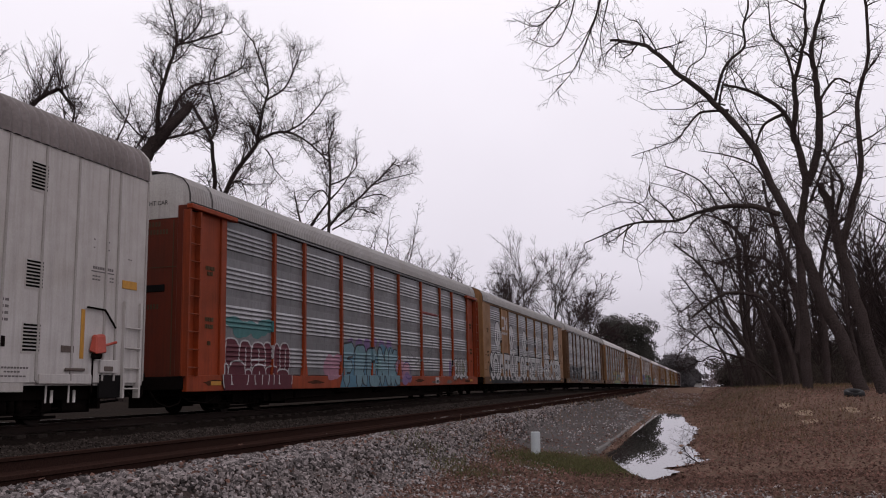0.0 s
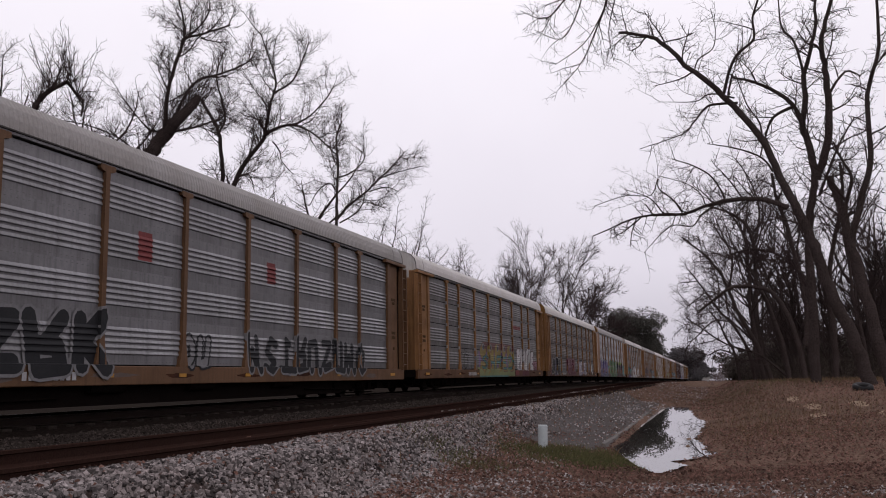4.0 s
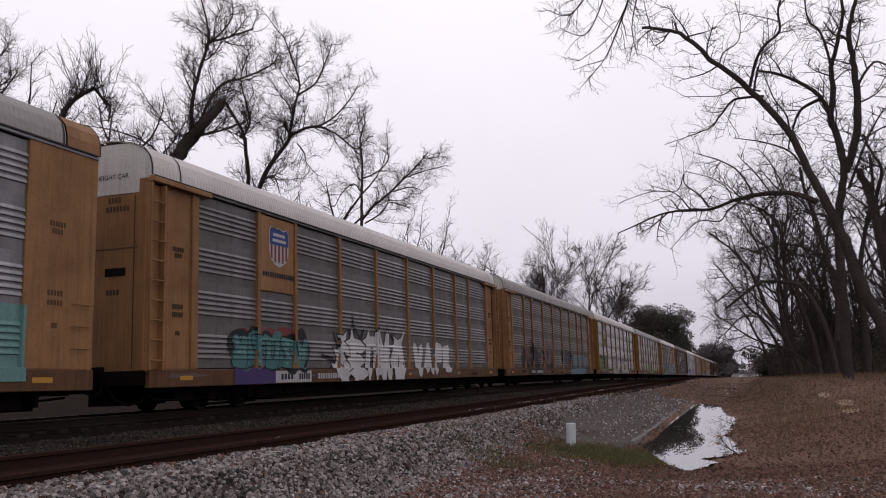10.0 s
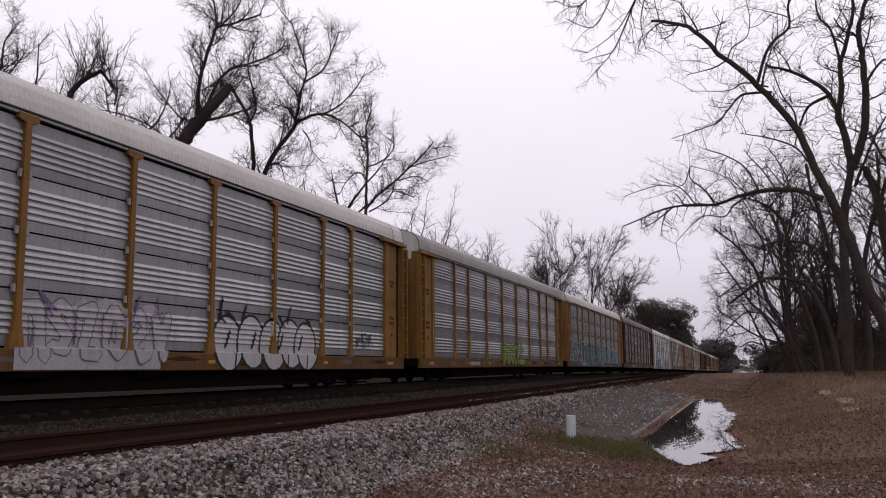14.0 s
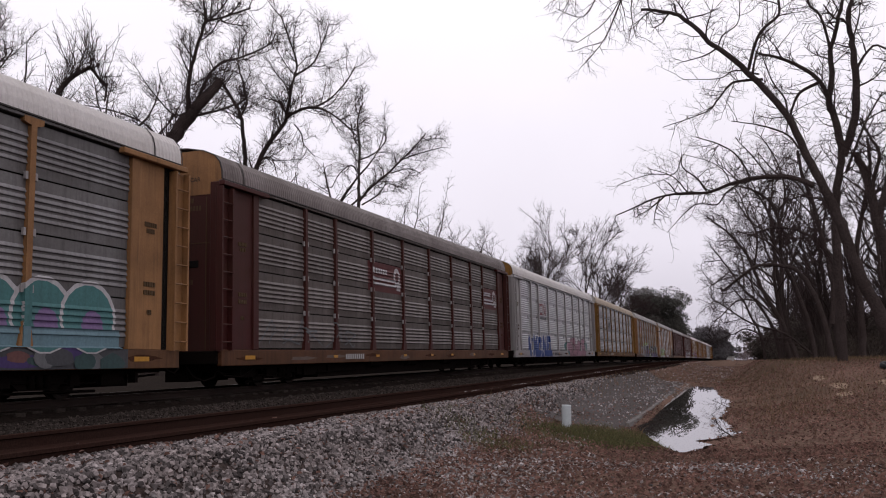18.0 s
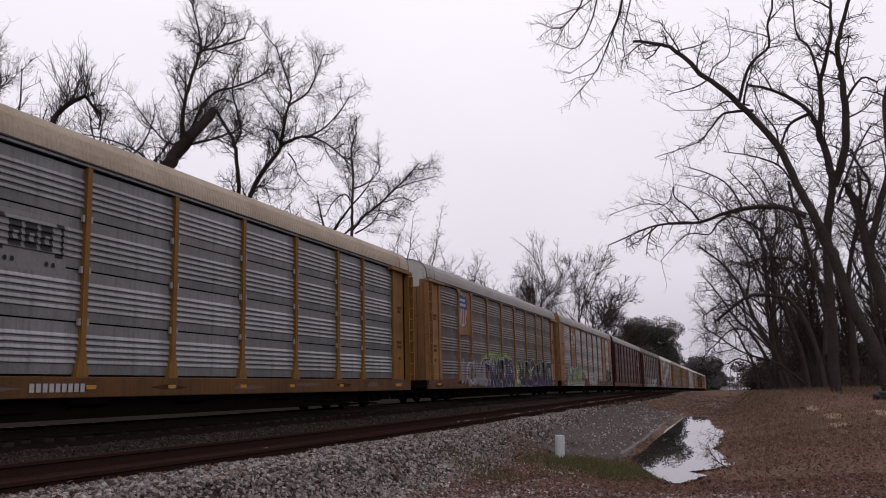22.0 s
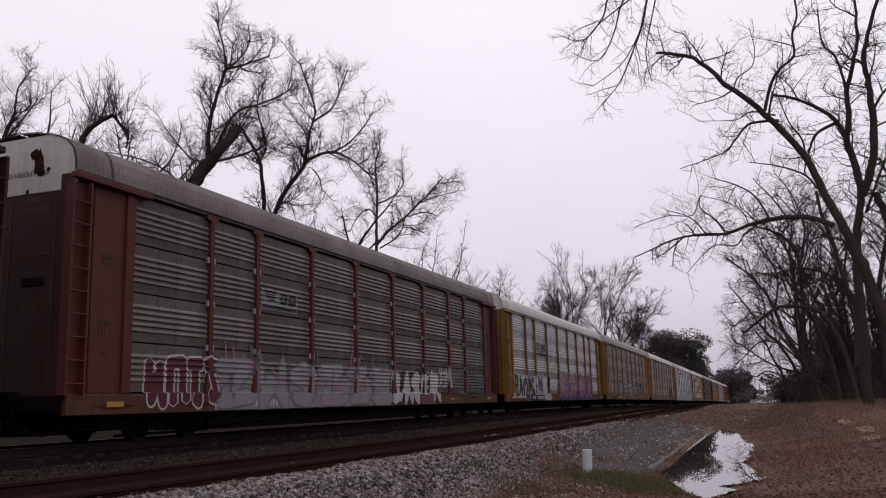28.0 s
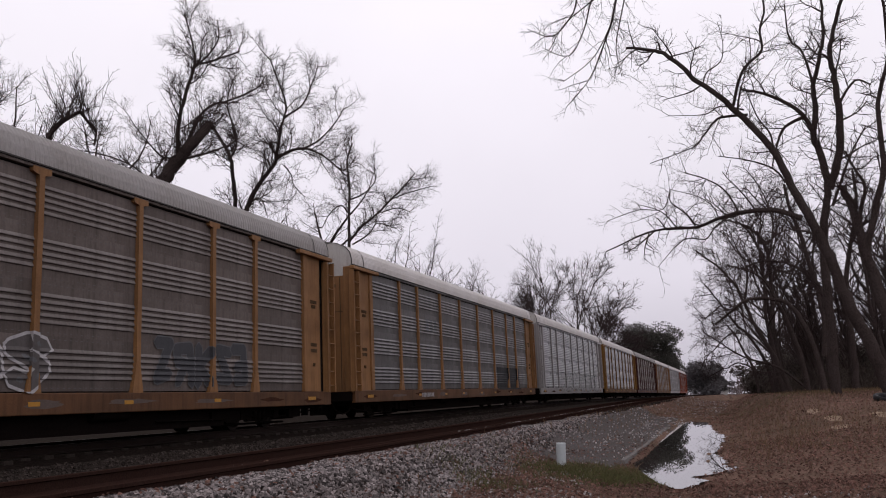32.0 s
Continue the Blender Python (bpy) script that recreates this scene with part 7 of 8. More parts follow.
t.limb(0.030, 0.012, (-6.08, 8.91), (-6.23, 9.40), (-6.80, 9.89), (-7.91, 10.30), reach=1.6, gap=0.26, lift=0.04, spread=1.0)
t.limb(0.042, 0.012, (-5.71, 8.86), (-6.26, 8.47), (-6.63, 7.97), (-7.58, 8.01), (-8.78, 6.92), reach=1.6, gap=0.26, lift=0.04, spread=1.0)
t.limb(0.037, 0.012, (-7.96, 8.76), (-8.54, 9.53), (-9.56, 9.96), reach=1.6, gap=0.26, lift=0.04, spread=1.0)
t.limb(0.037, 0.025, (-8.47, 8.78), (-8.71, 9.24), reach=1.6, gap=0.26, lift=0.04, spread=1.0)
t.limb(0.062, 0.015, (-4.41, 13.25), (-5.56, 13.37), (-6.02, 13.05), (-6.44, 12.62), (-6.90, 12.29), (-8.91, 11.91), reach=1.6, gap=0.26, lift=0.04, spread=1.0)
t.limb(0.042, 0.012, (-4.55, 13.52), (-5.56, 13.96), (-6.34, 13.78), (-7.98, 14.16), reach=1.6, gap=0.26, lift=0.04, spread=1.0)
t.limb(0.040, 0.012, (-6.24, 15.03), (-6.95, 14.68), (-7.96, 14.50), reach=1.6, gap=0.26, lift=0.04, spread=1.0)
t.limb(0.037, 0.015, (-6.18, 15.09), (-5.99, 15.68), (-5.38, 16.16), (-5.23, 17.07), (-5.40, 18.16), reach=1.6, gap=0.26, lift=0.04, spread=1.0)
t.limb(0.037, 0.015, (-8.21, 17.17), (-8.98, 17.30), (-9.24, 18.05), (-9.34, 18.90), reach=1.6, gap=0.26, lift=0.04, spread=1.0)
t.limb(0.037, 0.015, (-7.66, 16.69), (-6.78, 16.86), (-6.22, 17.04), reach=1.6, gap=0.26, lift=0.04, spread=1.0)
t.limb(0.049, 0.019, (-3.18, 10.00), (-3.57, 10.62), (-4.59, 11.18), (-5.77, 11.53), reach=1.6, gap=0.26, lift=0.04, spread=1.0)
t.limb(0.049, 0.019, (-3.52, 11.15), (-3.54, 12.13), (-3.98, 12.96), (-4.32, 14.29), reach=1.6, gap=0.26, lift=0.04, spread=1.0)
t.limb(0.056, 0.019, (-5.99, 8.92), (-5.24, 8.97), (-5.66, 10.02), (-6.37, 10.57), (-7.25, 10.97), reach=1.6, gap=0.26, lift=0.04, spread=1.0)
t.done()
t = Tree(4.1, 40.8, -5.8, "tall bare tree with an upright forked trunk", 12)
t.limb(0.226, 0.147, (-0.15, 1.18), (-0.02, 3.82), (-0.03, 5.53), (0.01, 7.28), (0.27, 9.05), (0.54, 10.40), reach=1.6, gap=0.26, lift=0.04, spread=1.0)
t.limb(0.187, 0.067, (0.54, 10.02), (1.14, 11.71), (1.31, 13.73), (1.30, 14.91), (1.21, 16.11), (1.47, 17.11), (2.19, 19.07), reach=1.6, gap=0.26, lift=0.04, spread=1.0)
t.limb(0.173, 0.053, (0.52, 10.23), (0.38, 11.57), (0.15, 12.51), (0.38, 13.91), (0.39, 14.95), (0.78, 16.20), (1.09, 17.73), (1.16, 19.60), reach=1.6, gap=0.26, lift=0.04, spread=1.0)
t.limb(0.120, 0.047, (0.38, 11.57), (-0.16, 13.53), (-1.39, 14.55), (-2.68, 15.04), reach=1.6, gap=0.26, lift=0.04, spread=1.0)
t.limb(0.080, 0.027, (-0.12, 13.47), (-1.00, 13.10), (-1.40, 12.33), (-1.73, 11.33), reach=1.6, gap=0.26, lift=0.04, spread=1.0)
t.limb(0.067, 0.027, (0.43, 14.89), (0.10, 16.61), (-0.38, 17.25), (-0.41, 18.89), reach=1.6, gap=0.26, lift=0.04, spread=1.0)
t.limb(0.067, 0.027, (1.31, 13.73), (2.08, 14.72), (2.72, 14.50), reach=1.6, gap=0.26, lift=0.04, spread=1.0)
t.limb(0.067, 0.027, (1.27, 15.57), (0.99, 15.99), (0.63, 16.07), (0.26, 16.57), reach=1.6, gap=0.26, lift=0.04, spread=1.0)
t.limb(0.067, 0.027, (0.60, 9.26), (1.23, 10.68), (1.68, 11.62), (2.26, 12.54), reach=1.6, gap=0.26, lift=0.04, spread=1.0)
t.limb(0.067, 0.020, (0.47, 7.03), (-0.36, 8.12), (-1.48, 8.45), (-2.47, 7.85), reach=1.6, gap=0.26, lift=0.04, spread=1.0)
t.done()
t = Tree(6.0, 34.5, -9.9, "tall bare tree with a slanting dark trunk", 13)
t.limb(0.250, 0.125, (-0.13, 1.10), (-0.58, 3.18), (-1.01, 5.45), (-1.27, 7.36), (-1.58, 8.79), reach=1.6, gap=0.26, lift=0.04, spread=1.0)
t.limb(0.136, 0.045, (-1.20, 5.89), (-0.57, 7.90), (-0.13, 9.52), (-0.09, 11.65), (0.47, 13.48), (0.52, 15.68), reach=1.6, gap=0.26, lift=0.04, spread=1.0)
t.limb(0.091, 0.034, (-1.21, 6.10), (-1.14, 7.56), (-0.85, 8.57), (-1.12, 9.25), (-1.35, 9.94), reach=1.6, gap=0.26, lift=0.04, spread=1.0)
t.done()
t = Tree(6.7, 21.0, -17.6, "bare tree whose long boughs hang over the path", 14)
t.limb(0.286, 0.143, (-0.09, 1.07), (0.38, 5.22), (0.54, 10.12), (-0.70, 13.73), grow=False)
t.limb(0.129, 0.050, (-0.70, 13.73), (-4.12, 14.83), (-7.09, 14.31), (-9.13, 13.54), grow=False)
t.limb(0.036, 0.009, (-8.96, 13.57), (-9.31, 11.90), (-9.72, 10.97), (-10.14, 10.24), (-10.68, 9.70), reach=0.95, gap=0.22, lift=-0.05, drift=0.5)
t.limb(0.036, 0.009, (-8.08, 14.02), (-10.09, 13.18), (-10.47, 12.25), (-11.13, 11.71), (-11.94, 12.17), reach=0.95, gap=0.22, lift=-0.05, drift=0.5)
t.limb(0.029, 0.009, (-9.28, 13.51), (-9.89, 12.59), (-10.17, 11.64), (-10.69, 11.00), (-11.51, 11.47), reach=0.95, gap=0.22, lift=-0.05, drift=0.5)
t.limb(0.029, 0.009, (-8.78, 13.68), (-9.23, 12.21), (-9.41, 11.42), (-9.96, 10.66), (-10.87, 10.25), reach=0.95, gap=0.22, lift=-0.05, drift=0.5)
t.limb(0.024, 0.009, (-8.61, 13.70), (-9.06, 11.82), (-9.23, 10.83), (-9.13, 9.97), reach=0.95, gap=0.22, lift=-0.05, drift=0.5)
t.limb(0.029, 0.009, (-7.45, 13.81), (-9.64, 12.86), (-11.12, 12.36), (-11.74, 11.75), reach=0.95, gap=0.22, lift=-0.05, drift=0.5)
t.done()
t = Tree(-29.9, 32.3, 42.8, "bare tree with a broken bent limb sprouting shoots", 15)
t.limb(0.129, 0.100, (-0.13, 3.57), (-0.27, 11.31), (-0.37, 13.19), (-0.32, 14.82), reach=1.6, gap=0.165, lift=0.09, spread=0.9)
t.limb(0.129, 0.086, (-0.32, 14.65), (0.14, 15.37), (0.55, 15.82), (1.06, 16.21), reach=1.6, gap=0.165, lift=0.09, spread=0.9)
t.limb(0.079, 0.043, (1.06, 16.19), (1.53, 15.69), (1.83, 15.37), (1.76, 14.67), reach=1.6, gap=0.165, lift=0.09, spread=0.9)
t.shoots(24, -0.3, 1.1, 14.9, 16.2, 2.6).shoots(12, 1.0, 1.9, 16.2, 15.2, 2.6).shoots(12, -0.4, -0.2, 13.4, 14.6, 2.4).shoots(10, 1.7, 1.8, 14.2, 15.2, 2.2)
t.done()
t = Tree(-26.3, 35.2, 36.8, "large bare tree with a thick broken limb", 16)
t.limb(0.36, 0.33, (-0.46, 3.50), (-0.49, 8.99), (-0.11, 11.83), (0.47, 13.07), (1.00, 13.97), reach=1.6, gap=0.165, lift=0.09, spread=0.9)
t.limb(0.33, 0.2, (0.68, 13.43), (1.49, 14.53), (2.18, 15.38), (2.54, 15.85), reach=1.6, gap=0.165, lift=0.09, spread=0.9)
t.limb(0.114, 0.043, (1.00, 13.97), (1.01, 15.69), (1.22, 16.90), (1.60, 18.26), (1.82, 18.94), (2.64, 19.26), (4.02, 19.88), reach=1.6, gap=0.165, lift=0.09, spread=0.9)
t.limb(0.071, 0.023, (1.79, 18.88), (1.67, 19.91), (1.21, 21.63), reach=1.6, gap=0.165, lift=0.09, spread=0.9)
t.limb(0.057, 0.021, (1.82, 18.94), (2.47, 19.74), (2.98, 20.72), (2.92, 21.90), reach=1.6, gap=0.165, lift=0.09, spread=0.9)
t.limb(0.086, 0.029, (1.27, 14.28), (1.92, 16.05), (2.65, 17.00), (3.50, 17.37), (4.95, 18.22), (5.48, 19.08), reach=1.6, gap=0.165, lift=0.09, spread=0.9)
t.limb(0.071, 0.029, (1.09, 13.92), (2.38, 14.28), (3.45, 14.76), (3.90, 15.03), reach=1.6, gap=0.165, lift=0.09, spread=0.9)
t.limb(0.057, 0.021, (-0.11, 12.06), (-0.66, 13.19), (-1.46, 13.79), (-2.78, 14.23), (-4.28, 14.43), reach=1.6, gap=0.165, lift=0.09, spread=0.9)
t.limb(0.057, 0.021, (0.28, 12.86), (0.68, 13.90), (0.13, 14.16), (-0.69, 15.14), (-1.18, 15.84), reach=1.6, gap=0.165, lift=0.09, spread=0.9)
t.shoots(26, 1.3, 2.6, 14.2, 15.9, 2.2).shoots(14, -0.1, 1.0, 11.9, 13.9, 2.6)
t.done()
t = Tree(-24.5, 40.1, 31.4, "bare tree with two dark stems and a drooping bough", 17)
t.limb(0.137, 0.076, (-0.15, 3.54), (-0.20, 8.64), (-0.29, 12.17), (-0.38, 13.61), (-0.59, 15.13), (-1.04, 16.01), (-1.58, 17.02), reach=1.6, gap=0.165, lift=0.09, spread=0.9)
t.limb(0.076, 0.031, (-0.56, 15.04), (-0.25, 15.78), (-0.44, 16.80), (-0.74, 18.09), (-0.44, 19.40), reach=1.6, gap=0.165, lift=0.09, spread=0.9)
t.limb(0.168, 0.092, (-0.00, 3.53), (-0.08, 9.56), (0.34, 12.24), (1.38, 14.09), (2.00, 15.07), reach=1.6, gap=0.165, lift=0.09, spread=0.9)
t.limb(0.092, 0.031, (1.93, 15.00), (2.77, 15.41), (3.55, 15.44), (4.54, 14.94), (5.72, 13.86), reach=1.6, gap=0.165, lift=0.09, spread=0.9)
t.limb(0.092, 0.031, (1.84, 14.94), (2.03, 15.85), (2.16, 16.73), (2.42, 17.88), (2.03, 19.18), (1.57, 20.49), reach=1.6, gap=0.165, lift=0.09, spread=0.9)
t.limb(0.061, 0.024, (2.32, 17.22), (3.33, 18.08), (3.92, 19.54), (4.25, 20.49), reach=1.6, gap=0.165, lift=0.09, spread=0.9)
t.limb(0.053, 0.023, (3.30, 15.43), (4.24, 15.98), (5.15, 16.99), (5.54, 17.74), reach=1.6, gap=0.165, lift=0.09, spread=0.9)
t.limb(0.053, 0.023, (1.90, 15.13), (1.39, 15.89), (0.72, 16.07), reach=1.6, gap=0.165, lift=0.09, spread=0.9)
t.limb(0.046, 0.018, (2.30, 14.56), (2.66, 13.99), (2.78, 13.36), (3.36, 12.57), reach=1.6, gap=0.165, lift=0.09, spread=0.9)
t.limb(0.052, 0.021, (0.46, 12.52), (1.07, 12.69), (1.36, 11.91), reach=1.6, gap=0.165, lift=0.09, spread=0.9)
t.done()
t = Tree(-24.1, 52.7, 24.6, "slender bare tree with a side bough", 18)
t.limb(0.132, 0.047, (-0.13, 3.86), (0.06, 9.13), (0.20, 12.40), (0.23, 14.16), (0.31, 16.13), (0.20, 18.05), (0.57, 19.25), reach=1.6, gap=0.165, lift=0.09, spread=0.9)
t.limb(0.094, 0.038, (0.24, 12.44), (1.02, 13.36), (2.08, 14.21), (3.03, 15.14), (3.98, 16.09), (4.79, 17.04), reach=1.6, gap=0.165, lift=0.09, spread=0.9)
t.limb(0.045, 0.023, (3.11, 15.22), (4.36, 15.64), (5.77, 15.91), reach=1.6, gap=0.165, lift=0.09, spread=0.9)
t.limb(0.057, 0.026, (0.30, 15.30), (1.27, 15.80), (2.06, 16.71), (2.01, 17.63), reach=1.6, gap=0.165, lift=0.09, spread=0.9)
t.limb(0.049, 0.023, (2.39, 14.32), (3.56, 14.70), (4.40, 14.41), reach=1.6, gap=0.165, lift=0.09, spread=0.9)
t.limb(0.057, 0.025, (0.20, 14.36), (-0.29, 14.95), (-1.06, 14.38), (-1.61, 13.41), reach=1.6, gap=0.165, lift=0.09, spread=0.9)
t.limb(0.057, 0.025, (0.42, 12.20), (1.58, 12.96), (2.18, 13.74), (3.51, 13.32), reach=1.6, gap=0.165, lift=0.09, spread=0.9)
t.done()
t = Tree(-32.4, 29.7, 47.5, "bare tree with fine upright twigs", 19)
t.limb(0.143, 0.071, (-0.09, 3.62), (-0.30, 11.06), (-0.18, 13.74), (0.32, 15.57), reach=1.6, gap=0.165, lift=0.09, spread=0.9)
t.limb(0.057, 0.021, (-0.09, 14.16), (0.69, 15.34), (1.27, 16.40), reach=1.6, gap=0.165, lift=0.09, spread=0.9)
t.limb(0.057, 0.021, (0.32, 15.57), (0.39, 16.83), (0.83, 17.74), reach=1.6, gap=0.165, lift=0.09, spread=0.9)
t.done()
t = Tree(3.9, 51.9, -4.3, "bare grove tree with low sweeping branches", 20)
t.limb(0.152, 0.068, (-0.19, 1.19), (-0.40, 2.85), (-0.52, 3.66), (-1.09, 5.60), (-1.56, 6.90), (-1.53, 8.86), (-2.00, 10.21), (-2.71, 10.78), reach=1.9, gap=0.22, lift=0.05, spread=0.95)
t.limb(0.084, 0.025, (-0.17, 1.31), (-1.65, 2.64), (-3.36, 3.29), (-4.53, 4.15), (-5.40, 4.85), reach=1.9, gap=0.22, lift=0.05, spread=0.95)
t.limb(0.068, 0.025, (-1.56, 6.90), (-2.23, 8.34), (-3.07, 9.08), (-3.81, 10.47), reach=1.9, gap=0.22, lift=0.05, spread=0.95)
t.limb(0.068, 0.025, (-1.53, 8.86), (-1.14, 10.50), (-1.26, 11.82), (-1.74, 13.20), (-2.32, 14.22), reach=1.9, gap=0.22, lift=0.05, spread=0.95)
t.done()
t = Tree(3.4, 57.9, -3.3, "slender bare grove tree bending over the path", 21)
t.limb(0.151, 0.047, (-0.20, 1.22), (-0.98, 3.31), (-1.94, 5.33), (-2.47, 6.97), (-3.06, 8.28), (-3.99, 9.50), (-5.13, 10.53), reach=1.9, gap=0.22, lift=0.05, spread=0.95)
t.limb(0.075, 0.028, (-1.94, 5.33), (-2.39, 5.90), (-3.52, 6.87), (-4.42, 6.40), (-5.12, 5.83), reach=1.9, gap=0.22, lift=0.05, spread=0.95)
t.limb(0.075, 0.028, (-2.47, 6.97), (-2.13, 8.85), (-2.58, 10.35), (-3.04, 11.79), reach=1.9, gap=0.22, lift=0.05, spread=0.95)
t.done()
t = Tree(4.5, 49.8, -5.1, "bare grove tree with an arching bough", 22)
t.limb(0.162, 0.065, (-0.13, 1.17), (-0.32, 2.46), (-0.63, 4.13), (-1.33, 5.71), (-2.12, 6.22), (-3.40, 6.33), (-4.35, 5.79), (-5.30, 5.08), reach=1.9, gap=0.22, lift=0.05, spread=0.95)
t.limb(0.130, 0.032, (-0.05, 3.03), (0.25, 6.18), (-0.32, 7.28), (-1.11, 8.06), (-2.07, 8.40), (-3.22, 8.36), (-4.18, 7.83), reach=1.9, gap=0.22, lift=0.05, spread=0.95)
t.limb(0.065, 0.024, (-2.12, 6.22), (-2.65, 7.38), (-3.47, 7.89), (-4.38, 8.23), reach=1.9, gap=0.22, lift=0.05, spread=0.95)
t.done()
t = Tree(5.3, 54.7, -5.5, "straight bare grove tree", 23)
t.limb(0.197, 0.071, (-0.11, 1.14), (-0.15, 4.71), (-0.28, 6.35), (-0.83, 10.11), (-1.31, 11.90), (-1.52, 13.69), reach=1.9, gap=0.22, lift=0.05, spread=0.95)
t.limb(0.071, 0.027, (-0.83, 10.11), (-1.71, 11.64), (-2.75, 12.29), (-3.69, 13.64), reach=1.9, gap=0.22, lift=0.05, spread=0.95)
t.limb(0.071, 0.027, (-0.28, 6.35), (-0.44, 8.79), (-0.10, 10.76), (-0.33, 12.49), reach=1.9, gap=0.22, lift=0.05, spread=0.95)
t.done()
t = Tree(3.1, 61.9, -2.9, "thin upright bare grove tree", 24)
t.limb(0.141, 0.050, (-0.11, 1.23), (-0.53, 5.36), (-0.75, 8.78), (-0.77, 10.55), (-1.67, 12.59), (-3.11, 13.34), reach=1.9, gap=0.22, lift=0.05, spread=0.95)
t.limb(0.060, 0.024, (-0.53, 5.36), (-1.65, 7.44), (-2.66, 8.29), (-3.71, 8.76), reach=1.9, gap=0.22, lift=0.05, spread=0.95)
t.limb(0.060, 0.024, (-0.75, 8.78), (0.17, 11.11), (0.45, 13.01), (0.34, 14.59), reach=1.9, gap=0.22, lift=0.05, spread=0.95)
t.done()
t = Tree(2.5, 66.0, -2.2, "thin leaning bare grove tree", 25)
t.limb(0.129, 0.043, (-0.04, 1.25), (-0.41, 3.39), (-1.46, 5.44), (-2.23, 6.30), (-3.24, 8.01), (-4.12, 9.32), reach=1.9, gap=0.22, lift=0.05, spread=0.95)
t.limb(0.064, 0.026, (-1.46, 5.44), (-2.68, 5.52), (-3.93, 4.38), (-4.55, 4.00), reach=1.9, gap=0.22, lift=0.05, spread=0.95)
t.limb(0.064, 0.026, (-2.23, 6.30), (-2.13, 8.33), (-2.68, 10.03), (-3.03, 11.52), reach=1.9, gap=0.22, lift=0.05, spread=0.95)
t.done()
t = Tree(6.8, 56.6, -6.9, "dark bare grove tree behind the tall ones", 26)
t.limb(0.204, 0.074, (-0.21, 1.09), (-0.10, 4.50), (-0.14, 7.19), (0.43, 9.85), (1.03, 12.18), (1.03, 14.26), reach=1.9, gap=0.22, lift=0.05, spread=0.95)
t.limb(0.093, 0.028, (-0.14, 7.19), (-0.73, 8.95), (-1.39, 10.06), (-1.54, 11.82), reach=1.9, gap=0.22, lift=0.05, spread=0.95)
t.limb(0.093, 0.028, (0.43, 9.85), (1.13, 10.79), (2.09, 11.36), reach=1.9, gap=0.22, lift=0.05, spread=0.95)
t.done()
t = Tree(1.7, 72.0, -1.4, "small bare grove tree at the edge of the path", 27)
t.limb(0.117, 0.047, (-0.16, 1.29), (-0.40, 3.19), (-0.98, 4.53), (-1.49, 5.87), (-2.17, 6.80), reach=1.9, gap=0.22, lift=0.05, spread=0.95)
t.limb(0.070, 0.028, (-0.40, 3.19), (-1.47, 3.68), (-2.46, 3.29), (-3.10, 3.67), reach=1.9, gap=0.22, lift=0.05, spread=0.95)
t.done()
forked_tree(-25.2, 118.0, 23.3, "bare tree with a tall forked crown behind the track", 41, 0.38)
forked_tree(-20.0, 124.0, 21.2, "bare tree with a broad forked crown behind the track", 44, 0.44)
forked_tree(-18.6, 133.0, 16.4, "bare tree with a low forked crown behind the track", 46, 0.42)
wild_tree(-38.4, 145.0, 23.2, "bare tree with fine upright twigs behind the track", 44, 1, dense=1.4, thick=0.6)
wild_tree(-27.8, 77.1, 16.5, "bare tree with fine upright twigs behind the track", 45, 2, dense=1.4, thick=0.6)
wild_tree(-31.8, 94.8, 17.8, "bare tree with fine upright twigs behind the track", 46, 2, dense=1.4, thick=0.6)
wild_tree(-28.5, 69.4, 15.3, "bare tree with fine upright twigs behind the track", 47, 2, dense=1.4, thick=0.6)
wild_tree(-34.5, 114.9, 18.2, "bare tree with fine upright twigs behind the track", 48, 1, dense=1.4, thick=0.6)
wild_tree(-38.1, 46.4, 19.1, "bare tree with fine upright twigs behind the track", 49, 3, dense=1.4, thick=1.0)
wild_tree(-30.5, 58.5, 16.9, "bare tree with fine upright twigs behind the track", 50, 2, dense=1.4, thick=1.0)
wild_tree(-44.6, 43.1, 20.6, "bare tree with fine upright twigs behind the track", 51, 3, dense=1.4, thick=1.0)
# far trees wear the paler twig colour that stands for haze
wild_tree(-21.9, 419.4, 16.3, "distant bare tree at the wood edge", 60, 2, "hazed_twig", "hazed_twig", 1.2)
wild_tree(-17.4, 399.6, 13.5, "distant bare tree at the wood edge", 61, 2, "hazed_twig", "hazed_twig", 1.2)
wild_tree(-0.3, 330.0, 6.3, "distant bare tree at the wood edge", 62, 3, "hazed_twig", "hazed_twig", 1.2)
wild_tree(2.5, 300.0, 7.9, "distant bare tree at the wood edge", 63, 3, "hazed_twig", "hazed_twig", 1.2)
wild_tree(-40.2, 327.5, 26.7, "distant bare tree at the wood edge", 64, 2, "hazed_twig", "hazed_twig", 1.2)
wild_tree(-39.2, 297.4, 26.4, "distant bare tree at the wood edge", 65, 2, "hazed_twig", "hazed_twig", 1.2)
# the deeper grove: three grown trees, set again and again
GROVE = [wild_tree(7.0, 74.0, 12.0, "thin bare tree in the dense grove", 81, 3, dense=0.9, lean=0.12, tilt=0.12, thick=0.8), wild_tree(10.5, 66.0, 15.0, "tall thin bare tree in the dense grove", 82, 2, dense=1.0, lean=0.1, tilt=0.1, thick=0.8),
         wild_tree(6.2, 90.0, 10.0, "small bare tree in the dense grove", 83, 4, dense=0.8, lean=0.16, tilt=0.1, thick=0.8)]
rng = random.Random(5)
for i in range(46):
    y = 60 + 100 * rng.random() ** 1.2
    x = y * 0.05 + rng.random() ** 1.1 * (1.5 + 0.14 * y)
